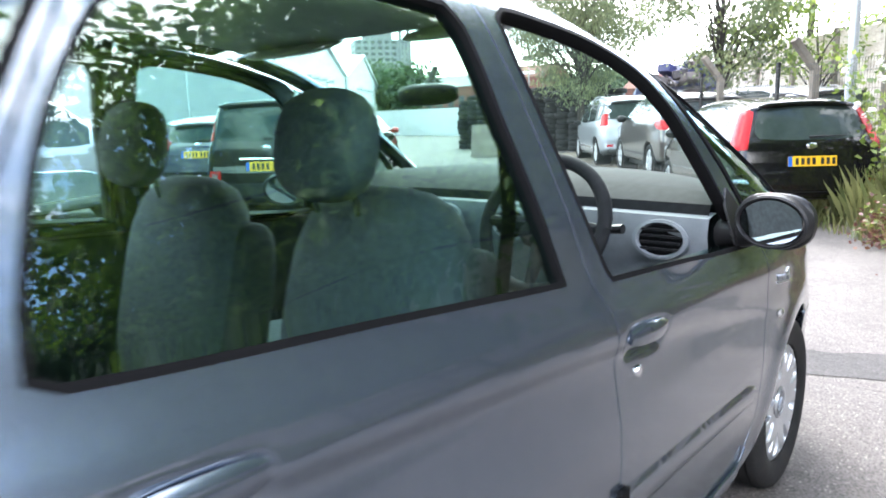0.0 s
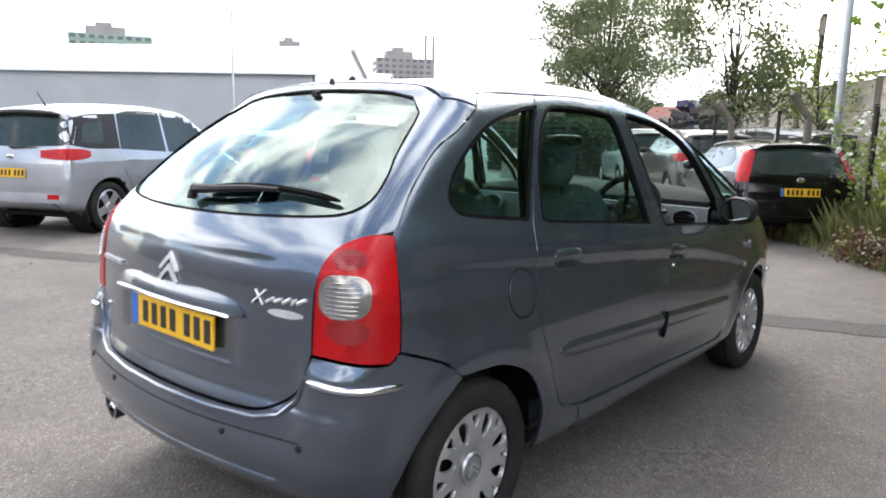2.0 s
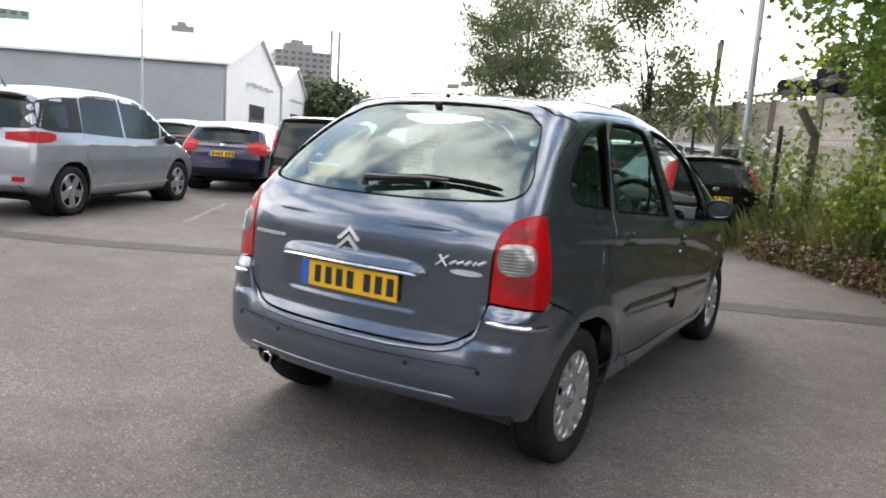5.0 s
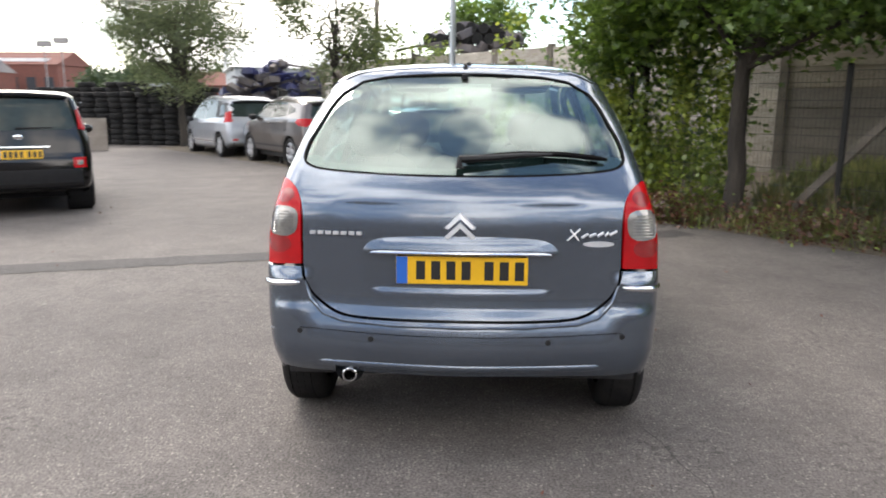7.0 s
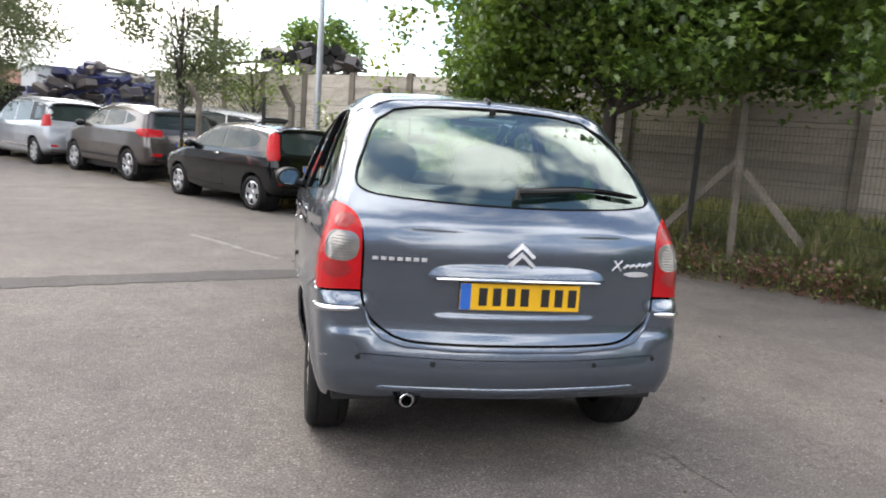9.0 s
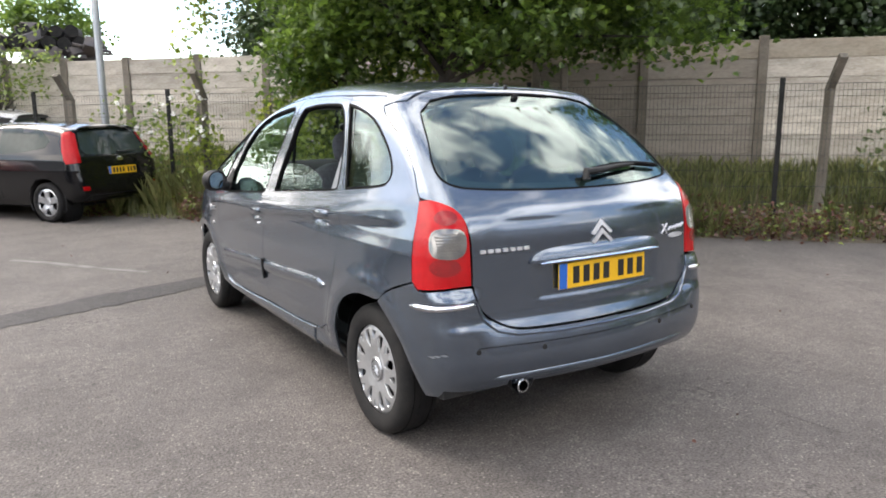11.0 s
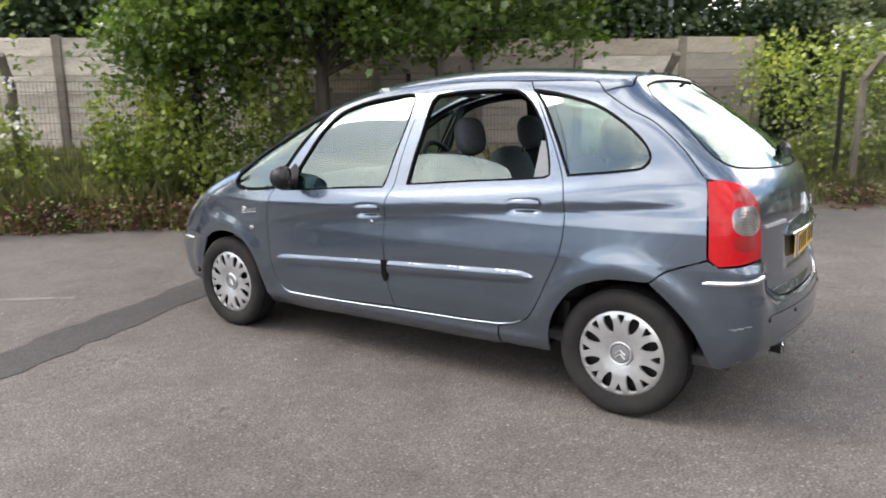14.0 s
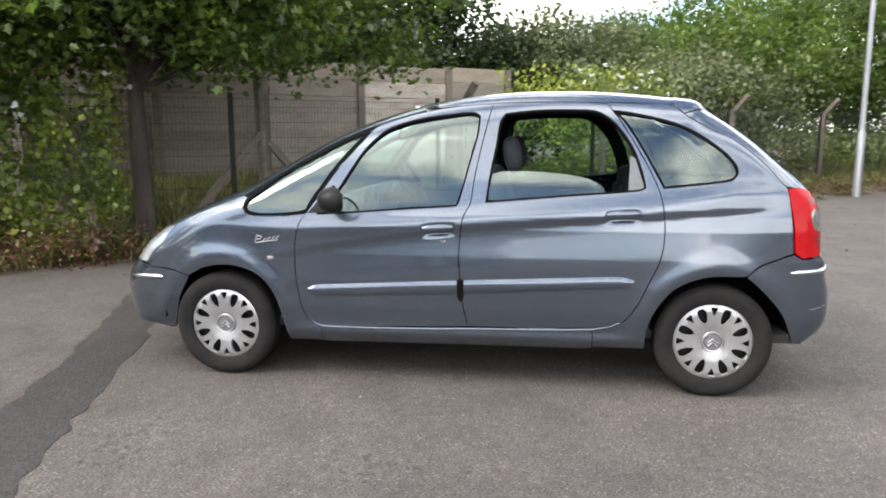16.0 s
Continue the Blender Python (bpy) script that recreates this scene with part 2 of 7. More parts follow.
MAT = dict(
    asphalt=tarmac_material("asphalt", (.086, .0765, .0705), 1.15),
    asphalt_patch=tarmac_material("asphalt_patch", (.036, .033, .032), 1.0),
    soil=material("soil", (.070, .055, .040), .95, second=(.12, .10, .07), scale=2.5, bump=.03, bump_scale=14),
    grass_ground=material("grass_ground", (.06, .085, .03), .95, second=(.13, .14, .06), scale=1.5, bump=.03, bump_scale=20),
    concrete=material("concrete", (.26, .232, .20), .9, second=(.17, .145, .12), scale=1.3, bump=.006, bump_scale=40, vary=.26, stretch=(1, 1, 2.4)),
    concrete_tan=material("tan_concrete", (.42, .365, .295), .9, second=(.25, .21, .165), scale=1.4, bump=.006, bump_scale=40, vary=.14, stretch=(1, 1, 2.4)),
    concrete_pale=material("pale_concrete", (.62, .575, .505), .9, second=(.33, .285, .235), scale=1.5, bump=.006, bump_scale=40, vary=.20, stretch=(1, 1, 3.2)),
    concrete_dark=material("concrete_dark", (.20, .175, .145), .9, second=(.11, .095, .075), scale=3, bump=.006, bump_scale=40, vary=.1),
    black_metal=material("black_metal", (.010, .010, .010), .6, second=(.018, .018, .018), scale=20, spec=.2),
    wire=material("wire", (.03, .034, .03), .5),
    galvanised=material("galvanised", (.42, .44, .46), .42, .7, second=(.33, .35, .37), scale=5, stretch=(1, 1, .3)),
    straw=material("dry_straw", (.14, .11, .065), .95, second=(.09, .065, .04), scale=9),
    bark=material("bark", (.020, .017, .014), .95, second=(.048, .040, .032), scale=6, bump=.03, bump_scale=22, stretch=(1, 1, .25)),
    leaf_maple=leaf_material("leaf_maple", (.046, .092, .011), (.165, .26, .036), .55),
    leaf_light=leaf_material("leaf_light", (.072, .118, .018), (.26, .335, .062), .44),
    leaf_elder=leaf_material("leaf_elder", (.11, .165, .018), (.34, .41, .058), .48),
    leaf_grey=leaf_material("leaf_grey", (.062, .086, .032), (.185, .22, .090), .42),
    leaf_dark=leaf_material("leaf_dark", (.020, .042, .014), (.06, .10, .032), .30),
    leaf_red=leaf_material("leaf_red", (.060, .019, .015), (.165, .078, .042), .3),
    grass=leaf_material("grass", (.105, .135, .032), (.285, .29, .11), .42),
    petal=leaf_material("petal", (.75, .75, .72), (.9, .9, .88), .3),
    car_grey=paint_material("slate_blue_metallic_paint", (.093, .118, .156), (.108, .135, .176), .81, .27),
    car_silver=paint_material("silver_metallic_paint", (.32, .34, .37), (.38, .40, .43), .5, .32),
    car_black=paint_material("black_paint", (.003, .003, .0035), (.005, .005, .006), 0, .22, .10, 1.0, 1.42),
    car_navy=paint_material("navy_paint", (.006, .008, .030), (.010, .012, .042), .2, .25, .25, 1.0, 1.45),
    car_brown=paint_material("brown_metallic_paint", (.050, .040, .037), (.068, .056, .052), .5, .28),
    car_red=paint_material("red_paint", (.30, .015, .018), (.36, .02, .022), .1, .3),
    car_white=paint_material("white_paint", (.75, .76, .77), (.80, .80, .80), 0, .3),
    plastic=material("black_plastic", (.008, .008, .009), .45, second=(.013, .013, .014), scale=30, bump=.001, bump_scale=400, spec=.25),
    rubber=material("tyre_rubber", (.011, .011, .012), .85, second=(.022, .021, .020), scale=9, bump=.002, bump_scale=60, spec=.22),
    seal=material("rubber_seal", (.004, .004, .0045), .75, spec=.08),
    silver_cap=material("silver_wheel_trim", (.47, .48, .49), .32, .65, second=(.38, .39, .40), scale=8),
    hub_grey=material("grey_hub", (.20, .205, .21), .45, .3, second=(.16, .165, .17), scale=20),
    badge_silver=material("silver_badge", (.66, .67, .69), .32, .45, second=(.56, .57, .59), scale=30),
    chrome=material("chrome", (.78, .80, .83), .12, 1.0, second=(.68, .70, .73), scale=12),
    alloy=material("alloy", (.55, .56, .58), .28, .8, second=(.45, .46, .48), scale=10),
    lamp_red=material("red_lens", (.42, .003, .006), .25, second=(.30, .002, .004), scale=4, coat=.28, spec=.15),
    lamp_bowl=material("red_lens_bowl", (.26, .003, .005), .25, second=(.17, .002, .004), scale=14, coat=.5, spec=.25),
    lamp_clear=material("clear_lens", (.27, .26, .245), .14, .35, second=(.16, .16, .16), scale=18, coat=1.0),
    lamp_head=material("headlamp_lens", (.62, .66, .68), .08, .5, second=(.35, .38, .40), scale=12, coat=1.0),
    plate=material("yellow_plate", (.78, .46, .015), .38, second=(.70, .40, .012), scale=8),
    plate_blue=material("plate_blue", (.02, .12, .48), .4),
    ink=material("black_ink", (.012, .012, .012), .5),
    headliner=material("headliner", (.42, .42, .40), .95, second=(.36, .36, .345), scale=20),
    dash_dark=material("dark_dash", (.008, .0085, .010), .75, second=(.013, .014, .016), scale=40, bump=.001, bump_scale=300, spec=.15),
    dash_light=material("grey_dash", (.15, .165, .18), .6, second=(.125, .138, .15), scale=30, bump=.001, bump_scale=300),
    cloth=material("seat_cloth", (.032, .034, .037), .95, second=(.048, .050, .054), scale=60, bump=.002, bump_scale=500, spec=.12),
    cloth_blue=material("seat_cloth_blue", (.050, .054, .062), .95, second=(.075, .080, .092), scale=60, bump=.002, bump_scale=500, spec=.12),
    carpet=material("carpet", (.03, .03, .032), 1.0, second=(.045, .045, .045), scale=50),
    mirror=material("mirror_glass", (.88, .90, .92), .015, 1.0),
    glass=glass_material("green_tinted_glass", (.61, .84, .78), .125),
    glass_clear=glass_material("windscreen_glass", (.78, .90, .84), .08),
    # opaque pane over a closed shell: the cabin's dimness is put into its colour
    window_car=material("opaque_window_dim_cabin", (.020, .029, .027), .03, second=(.038, .052, .048), scale=.9, spec=.25, coat=0, detail=1),
    cladding=material("grey_cladding", (.36, .38, .40), .55, second=(.32, .34, .36), scale=.6),
    cladding_white=material("white_cladding", (.66, .67, .68), .6, second=(.60, .61, .62), scale=.5),
    roof_sheet=material("pale_roof_sheet", (.72, .74, .75), .45, second=(.66, .68, .69), scale=.4),
    brick=material("red_brick", (.16, .060, .045), .9, second=(.12, .05, .04), scale=1.5),
    brick_dark=material("dark_brick", (.085, .070, .060), .9, second=(.12, .10, .085), scale=1.5),
    flats=material("flats_panel", (.20, .19, .20), .85, second=(.26, .245, .24), scale=.15),
    flats_green=material("flats_green", (.19, .25, .225), .8, second=(.20, .30, .26), scale=.2),
    window_dark=material("dark_pane", (.035, .042, .05), .15, second=(.06, .07, .08), scale=.3),
    blue_scrap=material("blue_machine", (.022, .028, .12), .55, second=(.035, .04, .09), scale=2),
    scrap=material("scrap_steel", (.055, .055, .07), .7, second=(.12, .10, .09), scale=2),
    white_line=material("worn_white_line", (.19, .185, .175), .85, second=(.10, .095, .09), scale=5, bump=.003, bump_scale=90),
    pebble=material("pale_stone", (.26, .25, .235), .9, second=(.17, .16, .15), scale=30),
)


# moulded ribs of the lamp lenses
for lens_mat, pitch, depth in (("lamp_red", 55, .0012), ("lamp_bowl", 75, .0014)):
    n, l = MAT[lens_mat].node_tree.nodes, MAT[lens_mat].node_tree.links
    tc, wave, bp = n.new("ShaderNodeTexCoord"), n.new("ShaderNodeTexWave"), n.new("ShaderNodeBump")
    wave.bands_direction = "Z"
    wave.inputs["Scale"].default_value = pitch
    bp.inputs["Strength"].default_value, bp.inputs["Distance"].default_value = .5, depth
    l.new(tc.outputs["Object"], wave.inputs["Vector"])
    l.new(wave.outputs["Fac"], bp.inputs["Height"])
    l.new(bp.outputs["Normal"], n["Principled BSDF"].inputs["Normal"])


# ---- building helpers ----
def mesh_object(name, verts, faces, mat, parent=None, smooth=False, normals=None, label=""):
    me = bpy.data.meshes.new(name)
    me.from_pydata([tuple(map(float, v)) for v in verts], [], [tuple(map(int, f)) for f in faces])
    me.materials.append(MAT[mat] if isinstance(mat, str) else mat)
    if smooth:
        me.polygons.foreach_set("use_smooth", [True] * len(me.polygons))
    if normals is not None:
        me.normals_split_custom_set_from_vertices([tuple(map(float, v)) for v in normals])
    ob = new(name, me)
    if parent:
        ob.parent = parent
    if label:
        ob["label"] = label
    return ob


def part(name, bm, mat, parent, label="", smooth=False):
    me = bpy.data.meshes.new(name)
    bm.to_mesh(me)
    bm.free()
    me.materials.append(MAT[mat] if isinstance(mat, str) else mat)
    if smooth:
        me.polygons.foreach_set("use_smooth", [True] * len(me.polygons))
        me.set_sharp_from_angle(angle=radians(38))
    ob = new(name, me)
    if parent:
        ob.parent = parent
    if label:
        ob["label"] = label
    return ob


def empty(name, label, category, group="", kind=""):
    return tagged(new(name), label, category, group, kind)


def box(bm, x0, x1, y0, y1, z0, z1, bevel=0.0, m=None):
    r = bmesh.ops.create_cube(bm, size=1, matrix=Matrix.Translation(((x0 + x1) / 2, (y0 + y1) / 2, (z0 + z1) / 2)) @ Matrix.Diagonal((abs(x1 - x0), abs(y1 - y0), abs(z1 - z0), 1)))
    vs = r["verts"]
    if bevel:
        es = list({e for v in vs for e in v.link_edges})
        vs = list({v for f in bmesh.ops.bevel(bm, geom=es, offset=bevel, segments=2, affect="EDGES", profile=.6)["faces"] for v in f.verts} | {v for v in vs if v.is_valid})
    if m is not None:
        bmesh.ops.transform(bm, matrix=m, verts=vs)
    return bm


def tube(bm, points, radii, sides=8, caps=True):
    """A bent tapering tube through the points."""
    pts = [Vector(p) for p in points]
    radii = radii if hasattr(radii, "__len__") else [radii] * len(pts)
    rings = []
    side = None
    for i, p in enumerate(pts):
        d = (pts[min(i + 1, len(pts) - 1)] - pts[max(i - 1, 0)]).normalized()
        if side is None:
            side = d.orthogonal().normalized()
        side = (side - d * side.dot(d)).normalized()
        up = d.cross(side)
        rings.append([bm.verts.new(p + (side * math.cos(a) + up * math.sin(a)) * radii[i]) for a in (2 * math.pi * k / sides for k in range(sides))])
    for a, b in zip(rings, rings[1:]):
        for k in range(sides):
            bm.faces.new((a[k], a[(k + 1) % sides], b[(k + 1) % sides], b[k]))
    if caps:
        bm.faces.new(rings[0][::-1])
        bm.faces.new(rings[-1])
    return bm


def revolve(bm, profile, sides=32, m=None, closed=False):
    """Turns (radius, height) points round the z axis."""
    rings = [[bm.verts.new((r * math.cos(2 * math.pi * k / sides), r * math.sin(2 * math.pi * k / sides), h)) for k in range(sides)] for r, h in profile]
    pairs = list(zip(rings, rings[1:])) + ([(rings[-1], rings[0])] if closed else [])
    for a, b in pairs:
        for k in range(sides):
            bm.faces.new((a[k], a[(k + 1) % sides], b[(k + 1) % sides], b[k]))
    if m is not None:
        bmesh.ops.transform(bm, matrix=m, verts=[v for r in rings for v in r])
    return bm


def in_poly(p, poly):
    inside = np.zeros(len(p), bool)
    for (x0, y0), (x1, y1) in zip(poly, np.roll(poly, -1, 0)):
        c = (y0 > p[:, 1]) != (y1 > p[:, 1])
        inside ^= c & (p[:, 0] < x0 + (p[:, 1] - y0) * (x1 - x0) / ((y1 - y0) or 1e-12))
    return inside


def rounded(points, step_len=.02, sharp=38):
    """A closed outline through the points, smooth but for its sharp corners."""
    p = np.array(points, float)
    n = len(p)
    e = np.roll(p, -1, 0) - p
    a = np.arctan2(e[:, 1], e[:, 0])
    turn = np.abs((a - np.roll(a, 1) + np.pi) % (2 * np.pi) - np.pi) > radians(sharp)
    out = []
    for i in range(n):
        p1, p2 = p[i], p[(i + 1) % n]
        p0 = p1 - (p2 - p1) if turn[i] else p[i - 1]
        p3 = p2 + (p2 - p1) if turn[(i + 1) % n] else p[(i + 2) % n]
        d = np.linalg.norm(p2 - p1)
        m1, m2 = (p2 - p0) * d / (np.linalg.norm(p1 - p0) + d), (p3 - p1) * d / (np.linalg.norm(p3 - p2) + d)
        for t in np.linspace(0, 1, max(1, int(d / step_len)), endpoint=False):
            out.append((2 * t ** 3 - 3 * t ** 2 + 1) * p1 + (t ** 3 - 2 * t ** 2 + t) * m1 + (3 * t ** 2 - 2 * t ** 3) * p2 + (t ** 3 - t ** 2) * m2)
    return np.array(out)


def shrink(poly, d):
    """The outline moved inwards by d (outwards: minus)."""
    p = np.array(poly, float)
    area = np.sum(p[:, 0] * np.roll(p[:, 1], -1) - np.roll(p[:, 0], -1) * p[:, 1])
    s = 1 if area > 0 else -1
    t = np.roll(p, -1, 0) - np.roll(p, 1, 0)
    t /= np.linalg.norm(t, axis=1, keepdims=True) + 1e-12
    return p + s * d * np.stack([-t[:, 1], t[:, 0]], 1)


def fill(outline, holes=(), grid=.03):
    """Triangles inside an outline with holes: flat points, faces."""
    from mathutils.geometry import delaunay_2d_cdt
    loops = [np.array(outline)] + [np.array(h) for h in holes]
    pts, edges = [], []
    for q in loops:
        k = len(pts)
        pts += [tuple(v) for v in q]
        edges += [(k + i, k + (i + 1) % len(q)) for i in range(len(q))]
    lo, hi = loops[0].min(0), loops[0].max(0)
    gx, gy = np.meshgrid(np.arange(lo[0], hi[0], grid), np.arange(lo[1], hi[1], grid * .9))
    gx = gx + (np.arange(gx.shape[0]) % 2)[:, None] * grid / 2
    g = np.stack([gx.ravel(), gy.ravel()], 1)
    keep = in_poly(g, loops[0])
    for q in loops[1:]:
        keep &= ~in_poly(g, q)
    b = np.concatenate(loops)
    g = g[keep]
    if len(g):
        near = np.array([np.min(np.sum((b - v) ** 2, 1)) for v in g])
        g = g[near > (grid * .45) ** 2]
    pts += [tuple(v) for v in g]
    v, _, f, *_ = delaunay_2d_cdt([Vector((float(a), float(c))) for a, c in pts], edges, [], 0, 1e-6)
    v = np.array([tuple(q) for q in v])
    f = [q for q in f if len(q) == 3]
    c = np.array([v[list(q)].mean(0) for q in f])
    ok = in_poly(c, loops[0])
    for q in loops[1:]:
        ok &= ~in_poly(c, q)
    return v, [q for q, o in zip(f, ok) if o]


def skin(name, flat, faces, place, normal, mat, parent=None, depth=.012, lift=0.0, label=""):
    """Lays flat triangles onto a curved surface and turns their rims inwards by depth."""
    p = place(flat)
    nn = normal(p)
    p = p + nn * lift
    tri = np.array(faces)
    a, b, c = p[tri[:, 0]], p[tri[:, 1]], p[tri[:, 2]]
    flip = np.einsum("ij,ij->i", np.cross(b - a, c - a), nn[tri[:, 0]]) < 0
    tri[flip] = tri[flip][:, ::-1]
    verts, norms, out = [p], [nn], [tuple(t) for t in tri]
    if depth:
        count = {}
        for t in tri:
            for i, j in ((t[0], t[1]), (t[1], t[2]), (t[2], t[0])):
                count[(i, j)] = count.get((i, j), 0) + 1
        rim = [(i, j) for (i, j) in count if (j, i) not in count]
        ids = sorted({i for e in rim for i in e})
        top = {i: len(p) + k for k, i in enumerate(ids)}
        low = {i: len(p) + len(ids) + k for k, i in enumerate(ids)}
        out_n = np.zeros((len(ids), 3))
        pos = {i: k for k, i in enumerate(ids)}
        for i, j in rim:
            side = np.cross(p[j] - p[i], nn[i])
            side /= np.linalg.norm(side) + 1e-12
            out_n[pos[i]] += side
            out_n[pos[j]] += side
        out_n /= np.linalg.norm(out_n, axis=1, keepdims=True) + 1e-12
        verts += [p[ids], p[ids] - nn[ids] * depth]
        norms += [(out_n + nn[ids] * .5), out_n]
        out += [(top[j], top[i], low[i], low[j]) for i, j in rim]
    v, nrm = np.concatenate(verts), np.concatenate(norms)
    return mesh_object(name, v, out, mat, parent, True, nrm / (np.linalg.norm(nrm, axis=1, keepdims=True) + 1e-12), label)


# ---- the grey people carrier: one field for its whole skin ----
PROFILE = [(2.115, .47), (2.10, .56), (2.04, .645), (1.94, .765), (1.80, .862), (1.62, .955), (1.40, 1.042), (1.20, 1.122), (.96, 1.250), (.755, 1.36),
           (.555, 1.46), (.327, 1.543), (.10, 1.602), (-.125, 1.637), (-.35, 1.657), (-.55, 1.664), (-.81, 1.660), (-1.065, 1.643), (-1.29, 1.620),
           (-1.41, 1.602), (-1.49, 1.545), (-1.65, 1.452), (-1.80, 1.350), (-1.94, 1.235), (-2.035, 1.130), (-2.078, 1.05), (-2.098, .95), (-2.108, .80), (-2.114, .66),
           (-2.136, .60), (-2.158, .53), (-2.166, .46), (-2.135, .37), (-2.03, .27), (-1.80, .19), (0, .19), (1.60, .16), (1.93, .17), (2.06, .25), (2.105, .37)]


def smooth_loop(points, n=4):
    p = np.array(points, float)
    a, b, c, d = np.roll(p, 1, 0), p, np.roll(p, -1, 0), np.roll(p, -2, 0)
    t = np.linspace(0, 1, n, endpoint=False)[None, :, None]
    a, b, c, d = (q[:, None, :] for q in (a, b, c, d))
    return (.5 * (2 * b + (c - a) * t + (2 * a - 5 * b + 4 * c - d) * t ** 2 + (3 * b - a - 3 * c + d) * t ** 3)).reshape(-1, 2)


LOOP = smooth_loop(PROFILE)
WZ = ([.1, .2, .3, .45, .6, .75, .9, .97, 1.05, 1.15, 1.25, 1.4, 1.53, 1.7], [.77, .80, .835, .862, .873, .875, .866, .853, .828, .797, .762, .708, .652, .57])


def step(a, b, v):
    t = np.clip((v - a) / (b - a), 0, 1)
    return t * t * (3 - 2 * t)


def loop_distance(y, z):
    """Distance to the centre-line profile, minus inside."""
    best, inside = np.full(y.shape, 9.), np.zeros(y.shape, bool)
    for (y0, z0), (y1, z1) in zip(LOOP, np.roll(LOOP, -1, 0)):
        dy, dz = y1 - y0, z1 - z0
        t = np.clip(((y - y0) * dy + (z - z0) * dz) / (dy * dy + dz * dz + 1e-12), 0, 1)
        best = np.minimum(best, (y - y0 - t * dy) ** 2 + (z - z0 - t * dz) ** 2)
        cross = (z0 > z) != (z1 > z)
        inside ^= cross & (y < y0 + (z - z0) * dy / (dz if dz else 1e-12))
    return np.where(inside, -1, 1) * np.sqrt(best)


def crease(y):
    return np.interp(y, [-1.75, -1.2, -.53, -.18, .24, .74, 1.3], [1.03, .993, .942, .915, .862, .78, .66])


def width(y, z):
    w = np.interp(z - .03 * step(.2, .9, y) * step(.9, 1.0, z), *WZ)
    w = w - .13 * np.clip(y - .85, 0, 2) ** 2 - .085 * np.clip(-y - 1.1, 0, 2) ** 2
    d = crease(y) - z
    fade = step(-1.85, -1.5, y) * (1 - step(.5, 1.1, y))
    w = w - fade * .0125 * step(-.012, .034, d) * (1 - step(.04, .27, d))
    w = w + .013 * np.exp(-((z - .295) / .036) ** 2) * step(-1.15, -.95, y) * (1 - step(.72, .92, y))
    belt = np.interp(y, [-1.75, -1.55, -1.1, -.1, .75, 1.1], [1.165, 1.155, 1.09, 1.005, .95, .945])
    w = w + .009 * np.exp(-((z - belt + .065) / .052) ** 2) * step(-1.9, -1.65, y) * (1 - step(.8, 1.25, y))
    for yh, zh, sl in ((0.0, .889, .06), (-.985, .974, .04)):
        u, v = y - yh, z - zh + sl * (y - yh)
        w = w - .016 * np.exp(-(u / .082) ** 6 - (v / .029) ** 4)
    for yw in (1.28, -1.48):
        r = np.hypot(y - yw, (z - .31))
        w = w + .014 * np.exp(-((r - .40) / .06) ** 2) * step(.25, .45, z)
    return w


def body(x, y, z):
    """The car's skin as one field: minus inside, plus outside."""
    x = np.abs(x)
    a = x - width(y, z)
    yy = y - .19 * x * x * step(.9, 1.9, -y) + .28 * x * x * step(.8, 1.9, y)
    press = .0026 * (1 - step(.46, .56, x)) * step(0, .013, 1.046 + .05 * x * x - z) * (1 - step(.014, .09, 1.046 + .05 * x * x - z))
    press = press + .010 * (1 - step(.31, .40, x)) * step(.686, .724, z) * (1 - step(.86, .90, z))
    yy = yy - press * step(1.7, 1.9, -y)
    yy = yy + .028 * step(.57, .70, x) * (1 - step(.720, .790, z)) * step(.48, .64, z) * step(1.7, 1.9, -y)
    zz = z + .09 * x * x * step(.9, 1.25, z)
    b = loop_distance(yy, zz)
    k = .14 - .06 * step(1.2, 1.7, -y)
    h = np.clip(k - np.abs(a - b), 0, None) / k
    return np.maximum(a, b) + h * h * k / 4




# ---- ground, fence line, wall ----
E_ALONG, E_OUT = Vector((.683, -.730, 0)), Vector((.730, .683, 0))


def line_point(s, out, z=0.0):
    """A place by metres along the fence line and metres out from the origin across it."""
    return E_ALONG * s + E_OUT * out + Vector((0, 0, z))


bm = bmesh.new()
R = 1500
bmesh.ops.create_grid(bm, x_segments=1, y_segments=1, size=R)
ground = tagged(part("ground", bm, "asphalt", None), "worn grey tarmac yard with fine aggregate", "ground", kind="structure")


def band(name, centre, half, mat, z, rough=.03, seed=1, kind="structure", label="", category=""):
    """A flat strip with a ragged edge along a line of points."""
    rng = random.Random(seed)
    pts = [Vector((*p, 0)) for p in centre]
    dense = []
    for a, b in zip(pts, pts[1:]):
        n = max(2, int((b - a).length / .12))
        dense += [a.lerp(b, k / n) for k in range(n)]
    dense.append(pts[-1])
    verts, faces = [], []
    for i, p in enumerate(dense):
        d = (dense[min(i + 1, len(dense) - 1)] - dense[max(i - 1, 0)]).normalized()
        side = Vector((-d.y, d.x, 0))
        for q in (-1, 1):
            h = half * (1 + .12 * noise.noise(Vector((i * .07, q * 9.1, seed)))) + rng.uniform(-rough, rough)
            verts += [p + side * q * h + Vector((0, 0, z))]
    for i in range(len(dense) - 1):
        faces.append((2 * i, 2 * i + 2, 2 * i + 3, 2 * i + 1))
    ob = mesh_object(name, verts, faces, mat)
    return tagged(ob, label, category, kind=kind)


